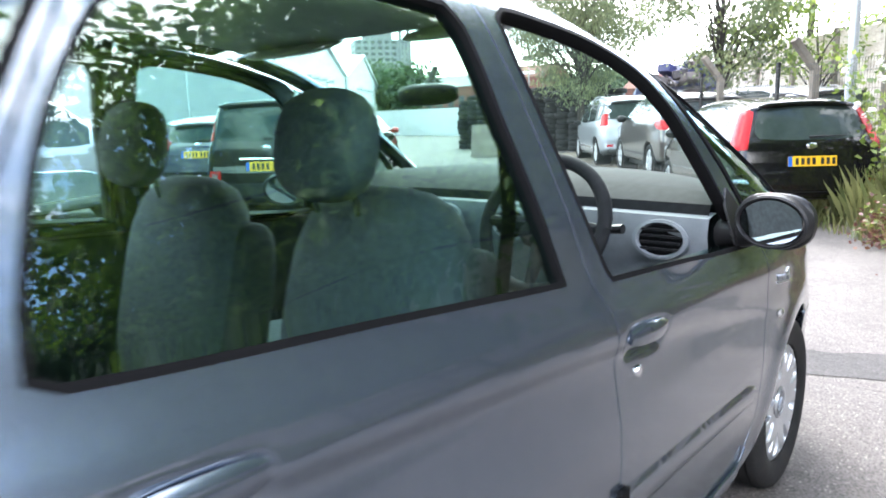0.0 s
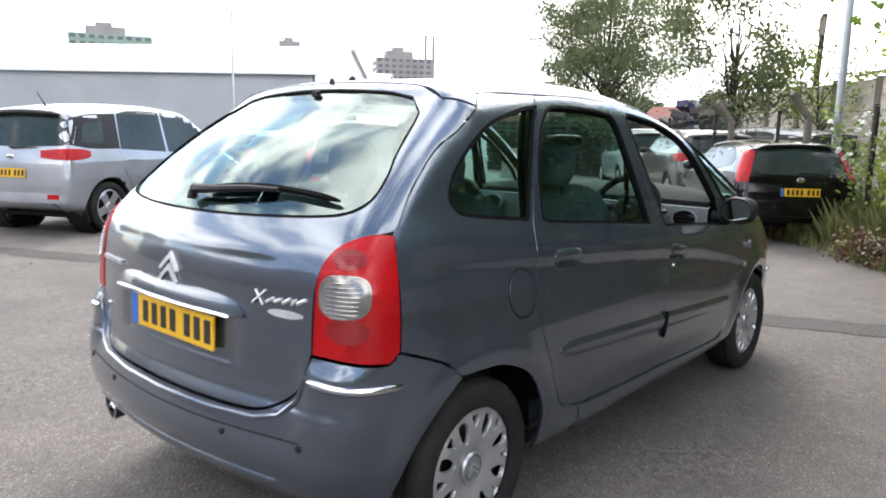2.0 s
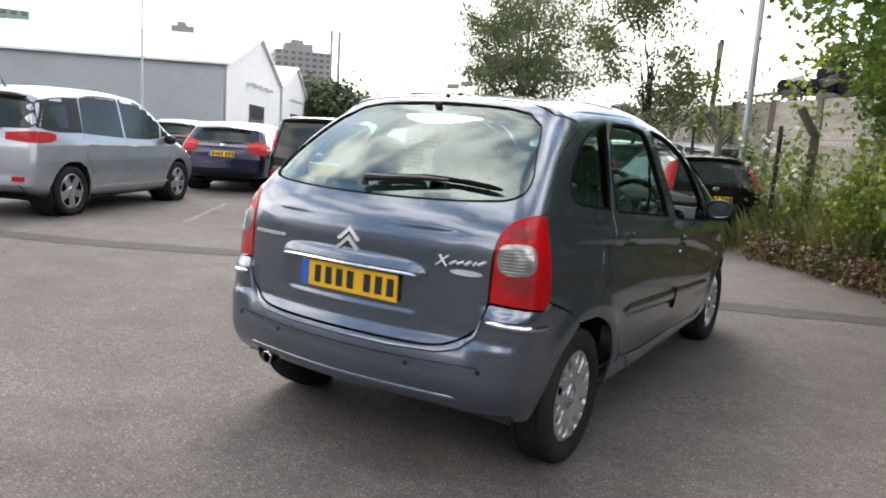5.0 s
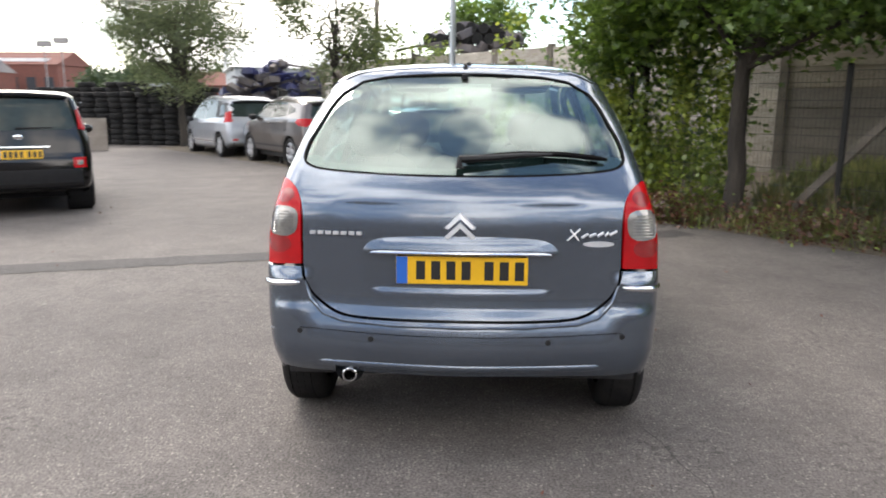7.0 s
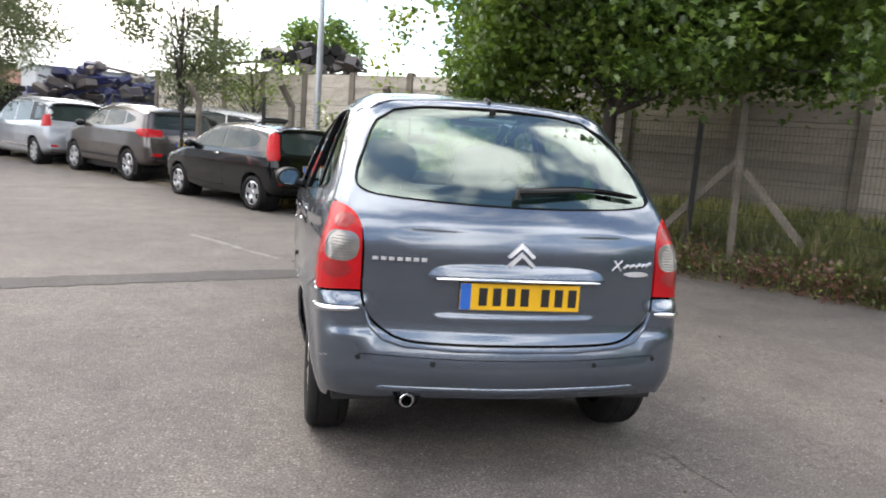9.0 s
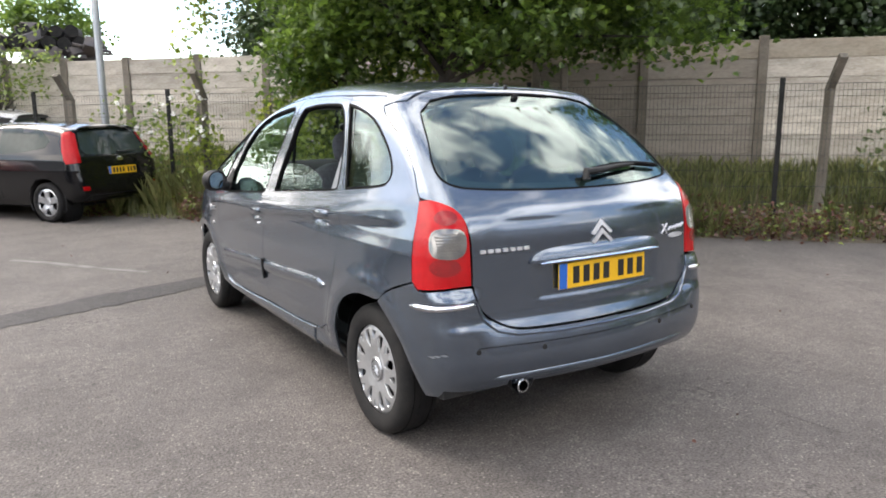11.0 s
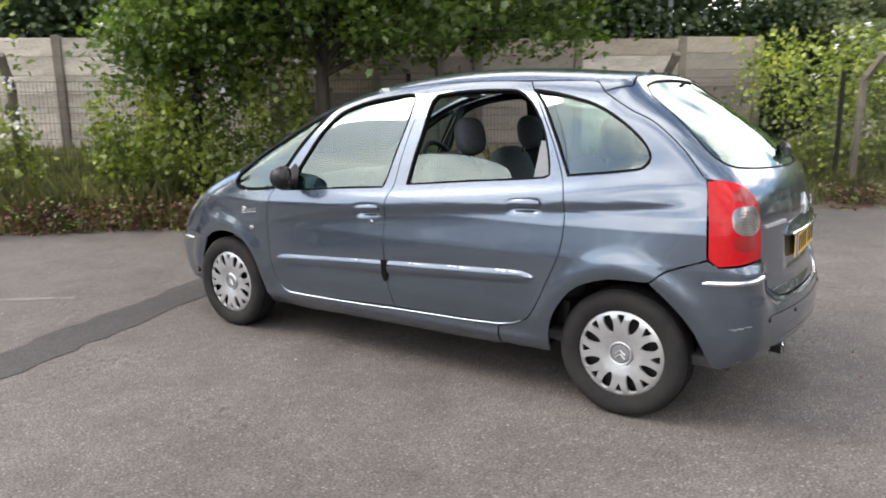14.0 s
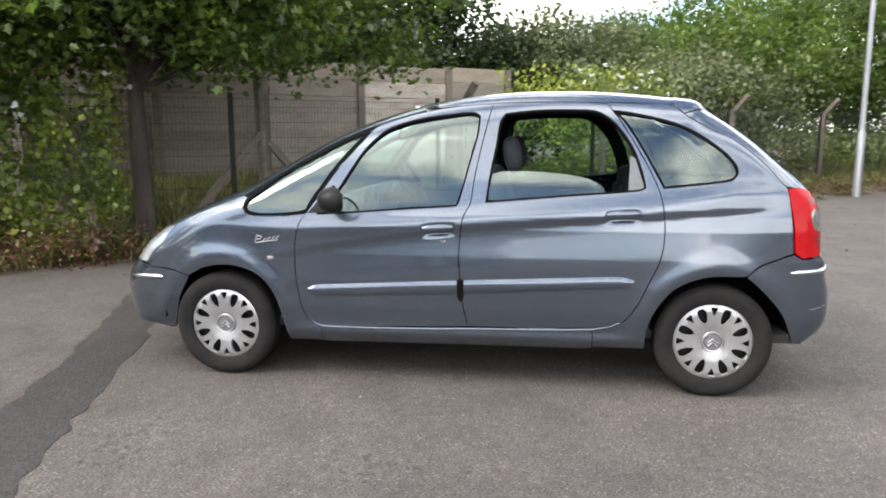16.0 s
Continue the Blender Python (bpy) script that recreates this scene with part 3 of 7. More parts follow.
band("road_patch", [(-12, -2.3), (-7.5, -.62), (-5.5, .22), (-4.0, 1.12), (-2.85, 1.52), (-1.9, 1.84), (-1.4, 2.0), (-.55, 2.28), (.4, 2.62), (1.2, 2.92), (1.85, 3.20), (2.5, 3.55)], .20, "asphalt_patch", .004, .030, 3, label="darker trench repair strip across the tarmac", category="tarmac patch")

band("tarmac_joint", [(-12, 7.4), (-6.8, 8.9), (-4.4, 9.8), (-2.9, 10.5), (-1.5, 11.1)], .035, "asphalt_patch", .004, .012, 5, label="thin tar joint across the yard", category="tarmac joint")
band("bay_line", [(-1.02, 2.95), (-1.55, 3.70), (-2.1, 4.45)], .04, "white_line", .004, .02, 7, label="worn pale bay line on the tarmac", category="road marking")
band("bay_line", [(-6.5, 2.15), (-7.3, 3.2), (-8.2, 4.35)], .045, "white_line", .004, .02, 8, label="worn pale bay line on the tarmac", category="road marking")

band("tarmac_crack", [(.82, -1.78), (.88, -1.95), (.91, -2.14), (.97, -2.30), (.96, -2.47), (.98, -2.71)], .0028, "asphalt_patch", .003, .0016, 9, label="thin crack in the tarmac", category="crack")


def quick_mesh(name, verts, faces, mat, parent=None, label="", smooth=False):
    """A mesh from arrays whose faces all have the same number of corners."""
    v, f = np.asarray(verts, np.float32), np.asarray(faces, np.int32)
    me = bpy.data.meshes.new(name)
    me.vertices.add(len(v))
    me.vertices.foreach_set("co", v.ravel())
    me.loops.add(f.size)
    me.loops.foreach_set("vertex_index", f.ravel())
    me.polygons.add(len(f))
    me.polygons.foreach_set("loop_start", np.arange(0, f.size, f.shape[1], dtype=np.int32))
    me.polygons.foreach_set("loop_total", np.full(len(f), f.shape[1], np.int32))
    me.update(calc_edges=True)
    me.materials.append(MAT[mat])
    if smooth:
        me.polygons.foreach_set("use_smooth", [True] * len(f))
    ob = new(name, me)
    if parent:
        ob.parent = parent
    if label:
        ob["label"] = label
    return ob


def leaves(name, centres, size, mat, parent=None, rng=None, droop=.5, narrow=.8, label="", lobed=False):
    """One mesh of folded leaves, each with its own turn."""
    c = np.asarray(centres, float)
    n = len(c)
    a = rng.uniform(0, 2 * np.pi, n)
    tilt = rng.normal(-droop, .45, n)
    d = np.stack([np.cos(a) * np.cos(tilt), np.sin(a) * np.cos(tilt), np.sin(tilt)], 1)
    up = np.tile((0., 0., 1.), (n, 1)) + rng.normal(0, .45, (n, 3))
    side = np.cross(d, up)
    side /= np.linalg.norm(side, axis=1, keepdims=True) + 1e-9
    nrm = np.cross(side, d)
    s = (size * rng.uniform(.55, 1.25, n))[:, None]
    w = s * narrow * .5
    if lobed:
        half = np.array(((-.5, 0), (-.30, .74), (-.10, .40), (.10, 1.0), (.17, .36), (.5, 0)))
        sides = []
        for q in (1, -1):
            sides.append(np.stack([c + d * s * u + side * w * 1.2 * v * q + nrm * s * .16 * v for u, v in half], 1))
        v = np.concatenate(sides, 1).reshape(-1, 3)
        k = np.arange(n)[:, None] * 12
        return quick_mesh(name, v, np.concatenate([k + np.arange(6)[None], k + 6 + np.arange(6)[None, ::-1]]), mat, parent, label)
    base, tip = c - d * s * .5, c + d * s * .5
    l, r = c + side * w + nrm * s * .14, c - side * w + nrm * s * .14
    l2, r2 = c + side * w * .75 + d * s * .22 + nrm * s * .05, c - side * w * .75 + d * s * .22 + nrm * s * .05
    v = np.stack([base, l, l2, tip, r2, r], 1).reshape(-1, 3)
    k = np.arange(n)[:, None] * 6
    f = np.concatenate([k + np.array([[0, 1, 2, 3]]), k + np.array([[0, 3, 4, 5]])])
    return quick_mesh(name, v, f, mat, parent, label)


def clumps(rng, n, per, centre, radii, spread, hollow=.35, axis=None, floor=None, gaps=.0):
    """Leaf places in many clumps inside an ellipsoid."""
    out = []
    centre, radii = np.array(centre, float), np.array(radii, float)
    e1, e2 = (np.array(E_ALONG), np.array(E_OUT)) if axis is None else axis
    tips = []
    while len(tips) < n:
        d = rng.normal(0, 1, 3)
        d /= np.linalg.norm(d)
        r = rng.uniform(hollow, 1) ** .5
        q = d * r * radii * (1 + .22 * noise.noise(Vector(d * 2.3) + Vector(centre)))
        p = centre + e1 * q[0] + e2 * q[1] + np.array((0, 0, q[2]))
        if floor is not None and p[2] < floor + .75 * noise.noise(Vector((p[0] * .9, p[1] * .9, 0))):
            continue
        if gaps and noise.noise(Vector(p * .75)) < gaps - .5:
            continue
        tips.append(p)
    for p in tips:
        m = max(4, int(per * rng.uniform(.5, 1.4)))
        g = rng.normal(0, 1, (m, 3)) * np.array((1, 1, .62)) * spread
        out.append(p + g)
    return np.concatenate(out), np.array(tips)


def tree(name, label, base, crown, radii, n, per, size, mat, seed, trunk=.14, fork=None, spread=.26, lean=(0, 0), floor=None, gaps=0.0, narrow=.8, limbs=26, droop=.5, hollow=.35, stems=1, axis=None, lobed=False):
    """A tapered trunk, forking limbs out to the leaf clumps, and a crown of single leaves."""
    rng = np.random.default_rng(seed)
    t = empty(name, label, "tree")
    pts, tips = clumps(rng, n, per, crown, radii, spread, hollow, axis, floor, gaps)
    b = Vector(base)
    fork = fork or (b.z + crown[2]) / 2
    top = Vector((b.x + lean[0], b.y + lean[1], fork))
    bm = bmesh.new()
    for k in range(stems):
        off = Vector((rng.uniform(-.1, .1), rng.uniform(-.1, .1), 0)) * (k > 0) * 3
        path = [b + off + Vector((0, 0, -.1))] + [(b + off).lerp(top + off * 2, u) + Vector((rng.uniform(-.04, .04), rng.uniform(-.04, .04), 0)) for u in (.12, .3, .55, .8, 1)] + [Vector(crown) + off * 3 + Vector((0, 0, radii[2] * .4))]
        tube(bm, path, [trunk * 1.35, trunk * 1.08, trunk, trunk * .95, trunk * .88, trunk * .8, trunk * .15], 10)
    part("trunk", bm, "bark", t, smooth=True)
    for p in tips[rng.permutation(len(tips))[:limbs]]:
        p = Vector(p)
        u = rng.uniform(.0, .75)
        s = top.lerp(Vector(crown), u)
        m = s.lerp(p, .5) + Vector((rng.uniform(-.15, .15), rng.uniform(-.15, .15), rng.uniform(.05, .35)))
        bm = bmesh.new()
        tube(bm, [s, s.lerp(m, .55) + Vector((0, 0, .05)), m, m.lerp(p, .55), p], [trunk * .42, trunk * .3, trunk * .2, trunk * .12, trunk * .04], 6, False)
        part("branch", bm, "bark", t, smooth=True)
    leaves("crown", pts, size, mat, t, rng, droop, narrow, lobed=lobed)
    return t


# raised verge behind the tarmac's edge, up to the wall and on into the thicket
def verge_edge(s):
    return 4.72 - .032 * (s + 5) + .10 * noise.noise(Vector((s * .9, 1.7, 0))) + .05 * noise.noise(Vector((s * 3.1, 4.7, 0)))


ss = np.arange(-22, 60, .35)
outs = [0, .12, .35, .8, 1.4, 2.2, 3.2, 4.2, 6, 9, 14, 25]
vv = []
for s in ss:
    e0 = verge_edge(s)
    for o in outs:
        h = -.02 + .42 * float(step(0, 3.4, np.array(o))) * (1 if s > -9 else .6) + .05 * noise.noise(Vector((s * 1.3, o * 1.3, 3))) * min(1, o * 2) + (.03 if o > 0 else 0)
        vv.append(tuple(line_point(s, e0 + o, h)))
k = len(outs)
ff = [(i * k + j, (i + 1) * k + j, (i + 1) * k + j + 1, i * k + j + 1) for i in range(len(ss) - 1) for j in range(k - 1)]
tagged(quick_mesh("verge", vv, ff, "soil", smooth=True), "bare brown soil verge with leaf litter under the fence", "verge", kind="structure")


def verge_height(s, out):
    o = max(0.0, out - verge_edge(s))
    return -.02 + .42 * float(step(0, 3.4, np.array(o))) * (1 if s > -9 else .6) + (.03 if o > .05 else 0)


def blades(name, rng, n, s0, s1, o0, o1, h0, h1, mat, label, width=.008, where=None):
    """Grass: bent tapering blades."""
    s, o = rng.uniform(s0, s1, n), rng.uniform(o0, o1, n)
    if where is not None:
        keep = np.array([where(a, b) for a, b in zip(s, o)])
        s, o = s[keep], o[keep]
        n = len(s)
    base = np.array([tuple(line_point(a, b, verge_height(a, b) - .02)) for a, b in zip(s, o)])
    h = rng.uniform(h0, h1, n)[:, None]
    a = rng.uniform(0, 2 * np.pi, n)
    d = np.stack([np.cos(a), np.sin(a), 0 * a], 1)
    b = np.stack([-np.sin(a), np.cos(a), 0 * a], 1) * width
    bend = rng.uniform(.05, .5, n)[:, None] * h
    mid = base + np.array((0, 0, .55)) * h + d * bend * .35
    tip = base + np.array((0, 0, .95)) * h + d * bend
    v = np.stack([base - b, base + b, mid + b * .8, tip, mid - b * .8], 1).reshape(-1, 3)
    k = np.arange(n)[:, None] * 5
    f = k + np.array([[0, 1, 2, 3, 4]])
    return tagged(quick_mesh(name, v, f, mat), label, "grass", kind="stuff")


# concrete panel wall
WALL_OUT, WALL_TOP = 8.3, 2.68
POSTS = [-15.6, -14.1, -12.65, -11.2, -9.75, -8.25, -6.62, -5.15, -3.5, -1.75, .05, 1.86, 3.72, 5.72, 7.25]
wall = empty("wall_1", "tall weathered concrete panel wall between slotted concrete posts", "wall", kind="structure")
yaw_wall = math.atan2(E_ALONG.y, E_ALONG.x)
panel_mesh = {}
rng = random.Random(4)
for i, s in enumerate(POSTS):
    bm = bmesh.new()
    box(bm, -.07, .07, -.075, .075, -.1, WALL_TOP + (.03 if i % 3 else .05), .012)
    part("wall_post", bm, "concrete_dark", wall).matrix_basis = Matrix.Translation(line_point(s, WALL_OUT)) @ Matrix.Rotation(yaw_wall, 4, "Z")
for i, (a, b) in enumerate(zip(POSTS, POSTS[1:])):
    lift = .04 if i == len(POSTS) - 2 else 0
    for r in range(9):
        z0 = WALL_TOP - .305 * (r + 1) + lift
        if z0 < .0:
            continue
        w = b - a - .142
        pale = "concrete_pale" if i < 9 or i == 12 and r else "concrete_tan" if r == 0 or i == 9 and r < 3 else "concrete"
        key = (round(w, 2), pale)
        if key not in panel_mesh:
            bm = bmesh.new()
            box(bm, -w / 2, w / 2, -.024, .024, 0, .291, .008)
            box(bm, -w / 2, w / 2, -.010, .010, -.05, .05)
            ob = part("wall_panel", bm, pale, wall)
            panel_mesh[key] = ob.data
        else:
            ob = new("wall_panel", panel_mesh[key])
            ob.parent = wall
        ob.matrix_basis = Matrix.Translation(line_point((a + b) / 2, WALL_OUT + rng.uniform(-.008, .008), z0)) @ Matrix.Rotation(yaw_wall, 4, "Z") @ Matrix.Rotation(rng.uniform(-.003, .003), 4, "Y")

# weld-mesh fence
FENCE_OUT = 5.4
fence = empty("mesh_fence", "black weld-mesh fence on square steel posts above the verge", "fence")
FPOSTS = [-13.0, -10.4, -7.87, -5.35, -2.55, .30, 3.50, 6.88, 10.9, 14.6, 18.4, 22.4]
for s in FPOSTS:
    bm = bmesh.new()
    g = verge_height(s, FENCE_OUT)
    box(bm, -.03, .03, -.02, .02, g - .15, 1.93, .004)
    part("fence_post", bm, "black_metal", fence).matrix_basis = Matrix.Translation(line_point(s, FENCE_OUT)) @ Matrix.Rotation(yaw_wall, 4, "Z")
for a, b in zip(FPOSTS, FPOSTS[1:]):
    v, f = [], []

    def bar(p, q, r):
        d = (q - p).normalized()
        u = Vector((0, 0, 1)) if abs(d.z) < .9 else E_ALONG
        x = d.cross(u).normalized() * r
        y = d.cross(x).normalized() * r
        k = len(v)
        v.extend([p + x, p + y, p - x, p - y, q + x, q + y, q - x, q - y])
        f.extend([(k, k + 1, k + 5, k + 4), (k + 1, k + 2, k + 6, k + 5), (k + 2, k + 3, k + 7, k + 6), (k + 3, k, k + 4, k + 7)])
    g = max(verge_height(a, FENCE_OUT), verge_height(b, FENCE_OUT)) + .04
    for s in np.arange(a + .05, b - .03, .05):
        bar(line_point(s, FENCE_OUT - .024, g), line_point(s, FENCE_OUT - .024, 1.86), .0024)
    for z in list(np.arange(g + .02, 1.86, .2)) + [1.85]:
        for o in (-.028, -.020):
            bar(line_point(a + .03, FENCE_OUT + o, z), line_point(b - .03, FENCE_OUT + o, z), .0030)
    quick_mesh("mesh_panel", [tuple(p) for p in v], f, "wire", fence)

# old cranked concrete posts, some with raking stays
def concrete_post(s, out=5.62, stays=False, lean=0.0, crank=True, tall=1.80):
    t = empty("concrete_post", "weathered concrete fence post with cranked top" if crank else "weathered concrete straining post with two raking stays", "fence post", "old concrete fence posts")
    g = verge_height(s, out)
    b = line_point(s, out, g - .2)
    top = line_point(s + lean, out - .02, tall)
    bm = bmesh.new()
    for p, q, w in [(b, top, .050)]:
        m = Matrix.Translation(p) @ (q - p).to_track_quat("Z", "Y").to_matrix().to_4x4()
        box(bm, -w, w, -w * .9, w * .9, 0, (q - p).length, .012, m)
    part("post_shaft", bm, "concrete_dark", t)
    if crank:
        q = line_point(s + lean * 1.2 + .04, out - .34, tall + .38)
        m = Matrix.Translation(top - (q - top).normalized() * .06) @ (q - top).to_track_quat("Z", "Y").to_matrix().to_4x4()
        bm = bmesh.new()
        box(bm, -.048, .048, -.044, .044, 0, (q - top).length + .06, .012, m)
        part("post_crank", bm, "concrete_dark", t)
    if stays:
        for d, z in ((-1.25, 1.42), (1.15, 1.30)):
            p = line_point(s + d, out - .02, verge_height(s + d, out) - .05)
            q = line_point(s + d * .04, out - .02, z)
            bm = bmesh.new()
            m = Matrix.Translation(p) @ (q - p).to_track_quat("Z", "Y").to_matrix().to_4x4()
            box(bm, -.045, .045, -.045, .045, 0, (q - p).length, .010, m)
            part("raking_stay", bm, "concrete_dark", t)
    return t


for s, kw in ((-10.1, {}), (-7.33, {}), (-4.87, dict(lean=.02)), (.81, dict(stays=True, crank=False, lean=-.06, tall=2.15)), (4.08, dict(lean=.02)), (7.33, dict(lean=.06)), (11.3, dict(lean=.05)), (15.1, {})):
    concrete_post(s, **kw)


def lamp_post(name, label, x, y, height, r0, r1, arm=True, base=.0, base_r=.09, head=(0, 1)):
    t = empty(name, label, "street lamp")
    bm = bmesh.new()
    revolve(bm, [(base_r * 1.02, -.1), (base_r, base), (r0 * 1.04, base + .06), (r0, base + .1), (r1, height), (.001, height)], 20, Matrix.Translation((x, y, 0)))
    part("pole", bm, "galvanised", t, smooth=True)
    bm = bmesh.new()
    hx, hy = head
    tube(bm, [(x, y, height - .05), (x + hx * .25, y + hy * .25, height + .08), (x + hx * .6, y + hy * .6, height + .12)], [.03, .03, .028], 8)
    part("bracket", bm, "galvanised", t, smooth=True)
    bm = bmesh.new()
    box(bm, -.11, .11, -.28, .28, -.05, .05, .03, Matrix.Translation((x + hx * .8, y + hy * .8, height + .12)) @ Matrix.Rotation(math.atan2(-hx, hy), 4, "Z"))
    part("lantern", bm, "alloy", t)
    return t


lamp_post("street_lamp", "grey galvanised street lamp column beside the fence", -.45, 8.95, 6.2, .062, .045, base=1.3, base_r=.085, head=(-.73, -.68))
lamp_post("street_lamp", "pale galvanised street lamp column on a dark base by the verge", 12.1, -7.2, 6.2, .060, .042, base=1.35, base_r=.082, head=(-.73, -.68))

# litter lying on the tarmac
r_bits = np.random.default_rng(77)
place_bits = []
while len(place_bits) < 240:
    q = r_bits.uniform(-7, 7, 2)
    if abs(q[0]) > .95 or abs(q[1]) > 2.2:
        place_bits.append((q[0], q[1], .004))
place_bits = np.array(place_bits)
tagged(leaves("leaf_litter", place_bits[:120] + (0, 0, .004), .032, "leaf_red", None, r_bits, .0, .7), "dry leaf scraps scattered over the tarmac", "litter", kind="stuff")
pv, pf = [], []
for (x, y, z) in place_bits[120:]:
    a, s = r_bits.uniform(0, 6.28), r_bits.uniform(.006, .014)
    k = len(pv)
    ring = [(x + s * math.cos(a + q), y + s * .75 * math.sin(a + q), z - .003) for q in (0, 1.57, 3.14, 4.71)]
    pv += ring + [(x, y, z + s * .7)]
    pf += [(k, k + 1, k + 4), (k + 1, k + 2, k + 4), (k + 2, k + 3, k + 4), (k + 3, k, k + 4)]
tagged(quick_mesh("loose_stones", pv, pf, "pebble"), "small pale stones scattered over the tarmac", "stones", kind="stuff")


# ---- planting along the fence ----
rg = np.random.default_rng(11)
tree("maple_tree", "broad green maple with dark trunk growing through the fence line", tuple(line_point(-.85, 5.25, .1)), tuple(line_point(-.35, 5.4, 4.0)), (3.55, 2.5, 2.1), 330, 165, .106, "leaf_maple", 21, .112, 1.9, .29, floor=2.15, gaps=.10, narrow=1.0, limbs=60, hollow=.15, lobed=True)
tree("maple_sapling", "slender maple among climbers beside the fence", tuple(line_point(-2.55, 5.75, .1)), tuple(line_point(-2.55, 5.8, 2.9)), (1.25, .9, 1.4), 80, 90, .098, "leaf_maple", 22, .06, 1.6, .24, gaps=.1, narrow=1.0, limbs=20, lobed=True)


def climber(name, label, s0, s1, o0, o1, z0, z1, n, size, mat, seed, taper=0.0, hang=.75, spread=.10, longest=14):
    """Leaves hanging in strands on the fence."""
    r = np.random.default_rng(seed)
    pts = []
    for _ in range(n):
        s, o, z = r.uniform(s0, s1), r.uniform(o0, o1), z0 + (z1 - z0) * r.uniform(0, 1) ** .8
        u = (z - z0) / (z1 - z0)
        s = (s0 + s1) / 2 + (s - (s0 + s1) / 2) * (1 - taper * u)
        if noise.noise(Vector((s * 1.6, z * 1.1, seed))) < -.10:
            continue
        m = r.integers(5, longest)
        run = np.arange(m)[:, None] * np.array((0, 0, -.055)) + r.normal(0, spread, (m, 3)) * np.array((1, 1, .5))
        q = np.array(tuple(line_point(s, o, z))) + run
        pts.append(q[q[:, 2] > .12])
    ob = leaves(name, np.concatenate(pts), size, mat, None, r, hang, .85)
    return tagged(ob, label, "climbing plant", kind="stuff")


climber("ivy", "dense green climber hanging over the mesh fence", -3.9, -1.05, 5.2, 5.7, .25, 2.5, 760, .082, "leaf_elder", 31, spread=.055, longest=28)
climber("ivy", "shaded climber leaves behind the fence", -3.9, -1.0, 5.7, 6.3, .3, 2.6, 260, .10, "leaf_maple", 32)
climber("bindweed", "pale green climber up a concrete post", -5.15, -4.55, 5.3, 5.72, .3, 3.55, 165, .085, "leaf_elder", 33, .45)
climber("bindweed", "sparse climber trailing over the mesh fence", -6.3, -5.1, 5.3, 5.5, .3, 1.9, 60, .08, "leaf_light", 34)
climber("elder_bush", "yellow-green elder foliage behind the mesh fence", 6.2, 9.6, 5.7, 7.3, .3, 2.75, 820, .088, "leaf_elder", 35)
climber("willow_scrub", "grey-green scrub behind the mesh fence", 8.6, 15.5, 5.7, 8.5, .2, 3.1, 1700, .095, "leaf_grey", 36)
climber("bramble", "leafy stems in front of the concrete wall", 4.6, 6.0, 5.6, 7.0, .3, 1.75, 90, .09, "leaf_grey", 37)
climber("bramble", "weeds and bramble at the foot of the wall", -1.0, 3.4, 5.45, 7.6, .25, .75, 80, .06, "leaf_grey", 45)
climber("bramble", "leafy scrub beyond the fence", 14.5, 24, 5.7, 8.0, .0, 1.6, 620, .12, "leaf_light", 38)
climber("ivy", "young shoots by the parked hatchback", -9.2, -6.2, 7.2, 8.1, .4, 1.7, 110, .09, "leaf_light", 39)
# white flowers
fl = []
for a, b, c0, c1, z0, z1, n in ((-3.6, -.9, 5.0, 5.3, 1.5, 2.9, 26), (6.8, 9.3, 5.3, 6.2, 1.6, 2.7, 30), (-5.4, -4.6, 5.1, 5.4, .9, 2.0, 14), (-6.3, -5.2, 5.2, 5.35, 1.2, 1.8, 10)):
    for _ in range(n):
        p = np.array(tuple(line_point(rg.uniform(a, b), rg.uniform(c0, c1), rg.uniform(z0, z1))))
        fl.append(p + rg.normal(0, .018, (7, 3)))
tagged(leaves("white_flowers", np.concatenate(fl), .055, "petal", None, rg, .0, 1.1), "small white flowers scattered over the climbers", "flowers", kind="stuff")
# low plants and litter along the verge edge
low = []
for s in np.concatenate([rg.uniform(-6.5, 20, 900), rg.uniform(-4.8, -1.0, 130)]):
    if noise.noise(Vector((s * .9, 5.3, 2))) < -.12 and not -4.8 < s < -1.0:
        continue
    o = verge_edge(s) + abs(rg.normal(.22, .22))
    h = verge_height(s, o)
    m = rg.integers(12, 34)
    low.append(np.array(tuple(line_point(s, o, h + .15))) + rg.normal(0, 1, (m, 3)) * np.array((.12, .12, .12)))
low = np.concatenate(low)
pick = rg.uniform(0, 1, len(low))
low[:, 2] = np.maximum(low[:, 2], .02)
tagged(leaves("red_weeds", low[pick < .80], .056, "leaf_red", None, rg, .1, .7), "low reddish weeds along the tarmac edge", "weeds", kind="stuff")
tagged(leaves("green_weeds", low[pick >= .80], .060, "leaf_light", None, rg, -.1, .6), "low green weeds along the tarmac edge", "weeds", kind="stuff")
blades("tall_grass", rg, 9000, -6.6, -2.8, 5.0, 7.6, .20, .75, "grass", "tall seeding grass behind and through the fence")
blades("tall_grass", rg, 9000, -.9, 9.0, 5.8, 8.2, .15, .50, "grass", "tall grass in front of the concrete wall")
blades("tall_grass", rg, 6000, 9.0, 24, 4.9, 7.0, .12, .42, "grass", "rough grass at the foot of the scrub")
blades("verge_grass", rg, 5000, -7, 20, 4.65, 5.5, .10, .34, "grass", "short grass tufts along the verge edge")
blades("grass_tussocks", rg, 26000, -7, 12, 4.5, 5.6, .22, .58, "grass", "tussocks of long drooping grass along the verge edge", where=lambda s, o: o > verge_edge(s) + .1 and noise.noise(Vector((s * 1.9, o * 1.9, 7))) > .36)
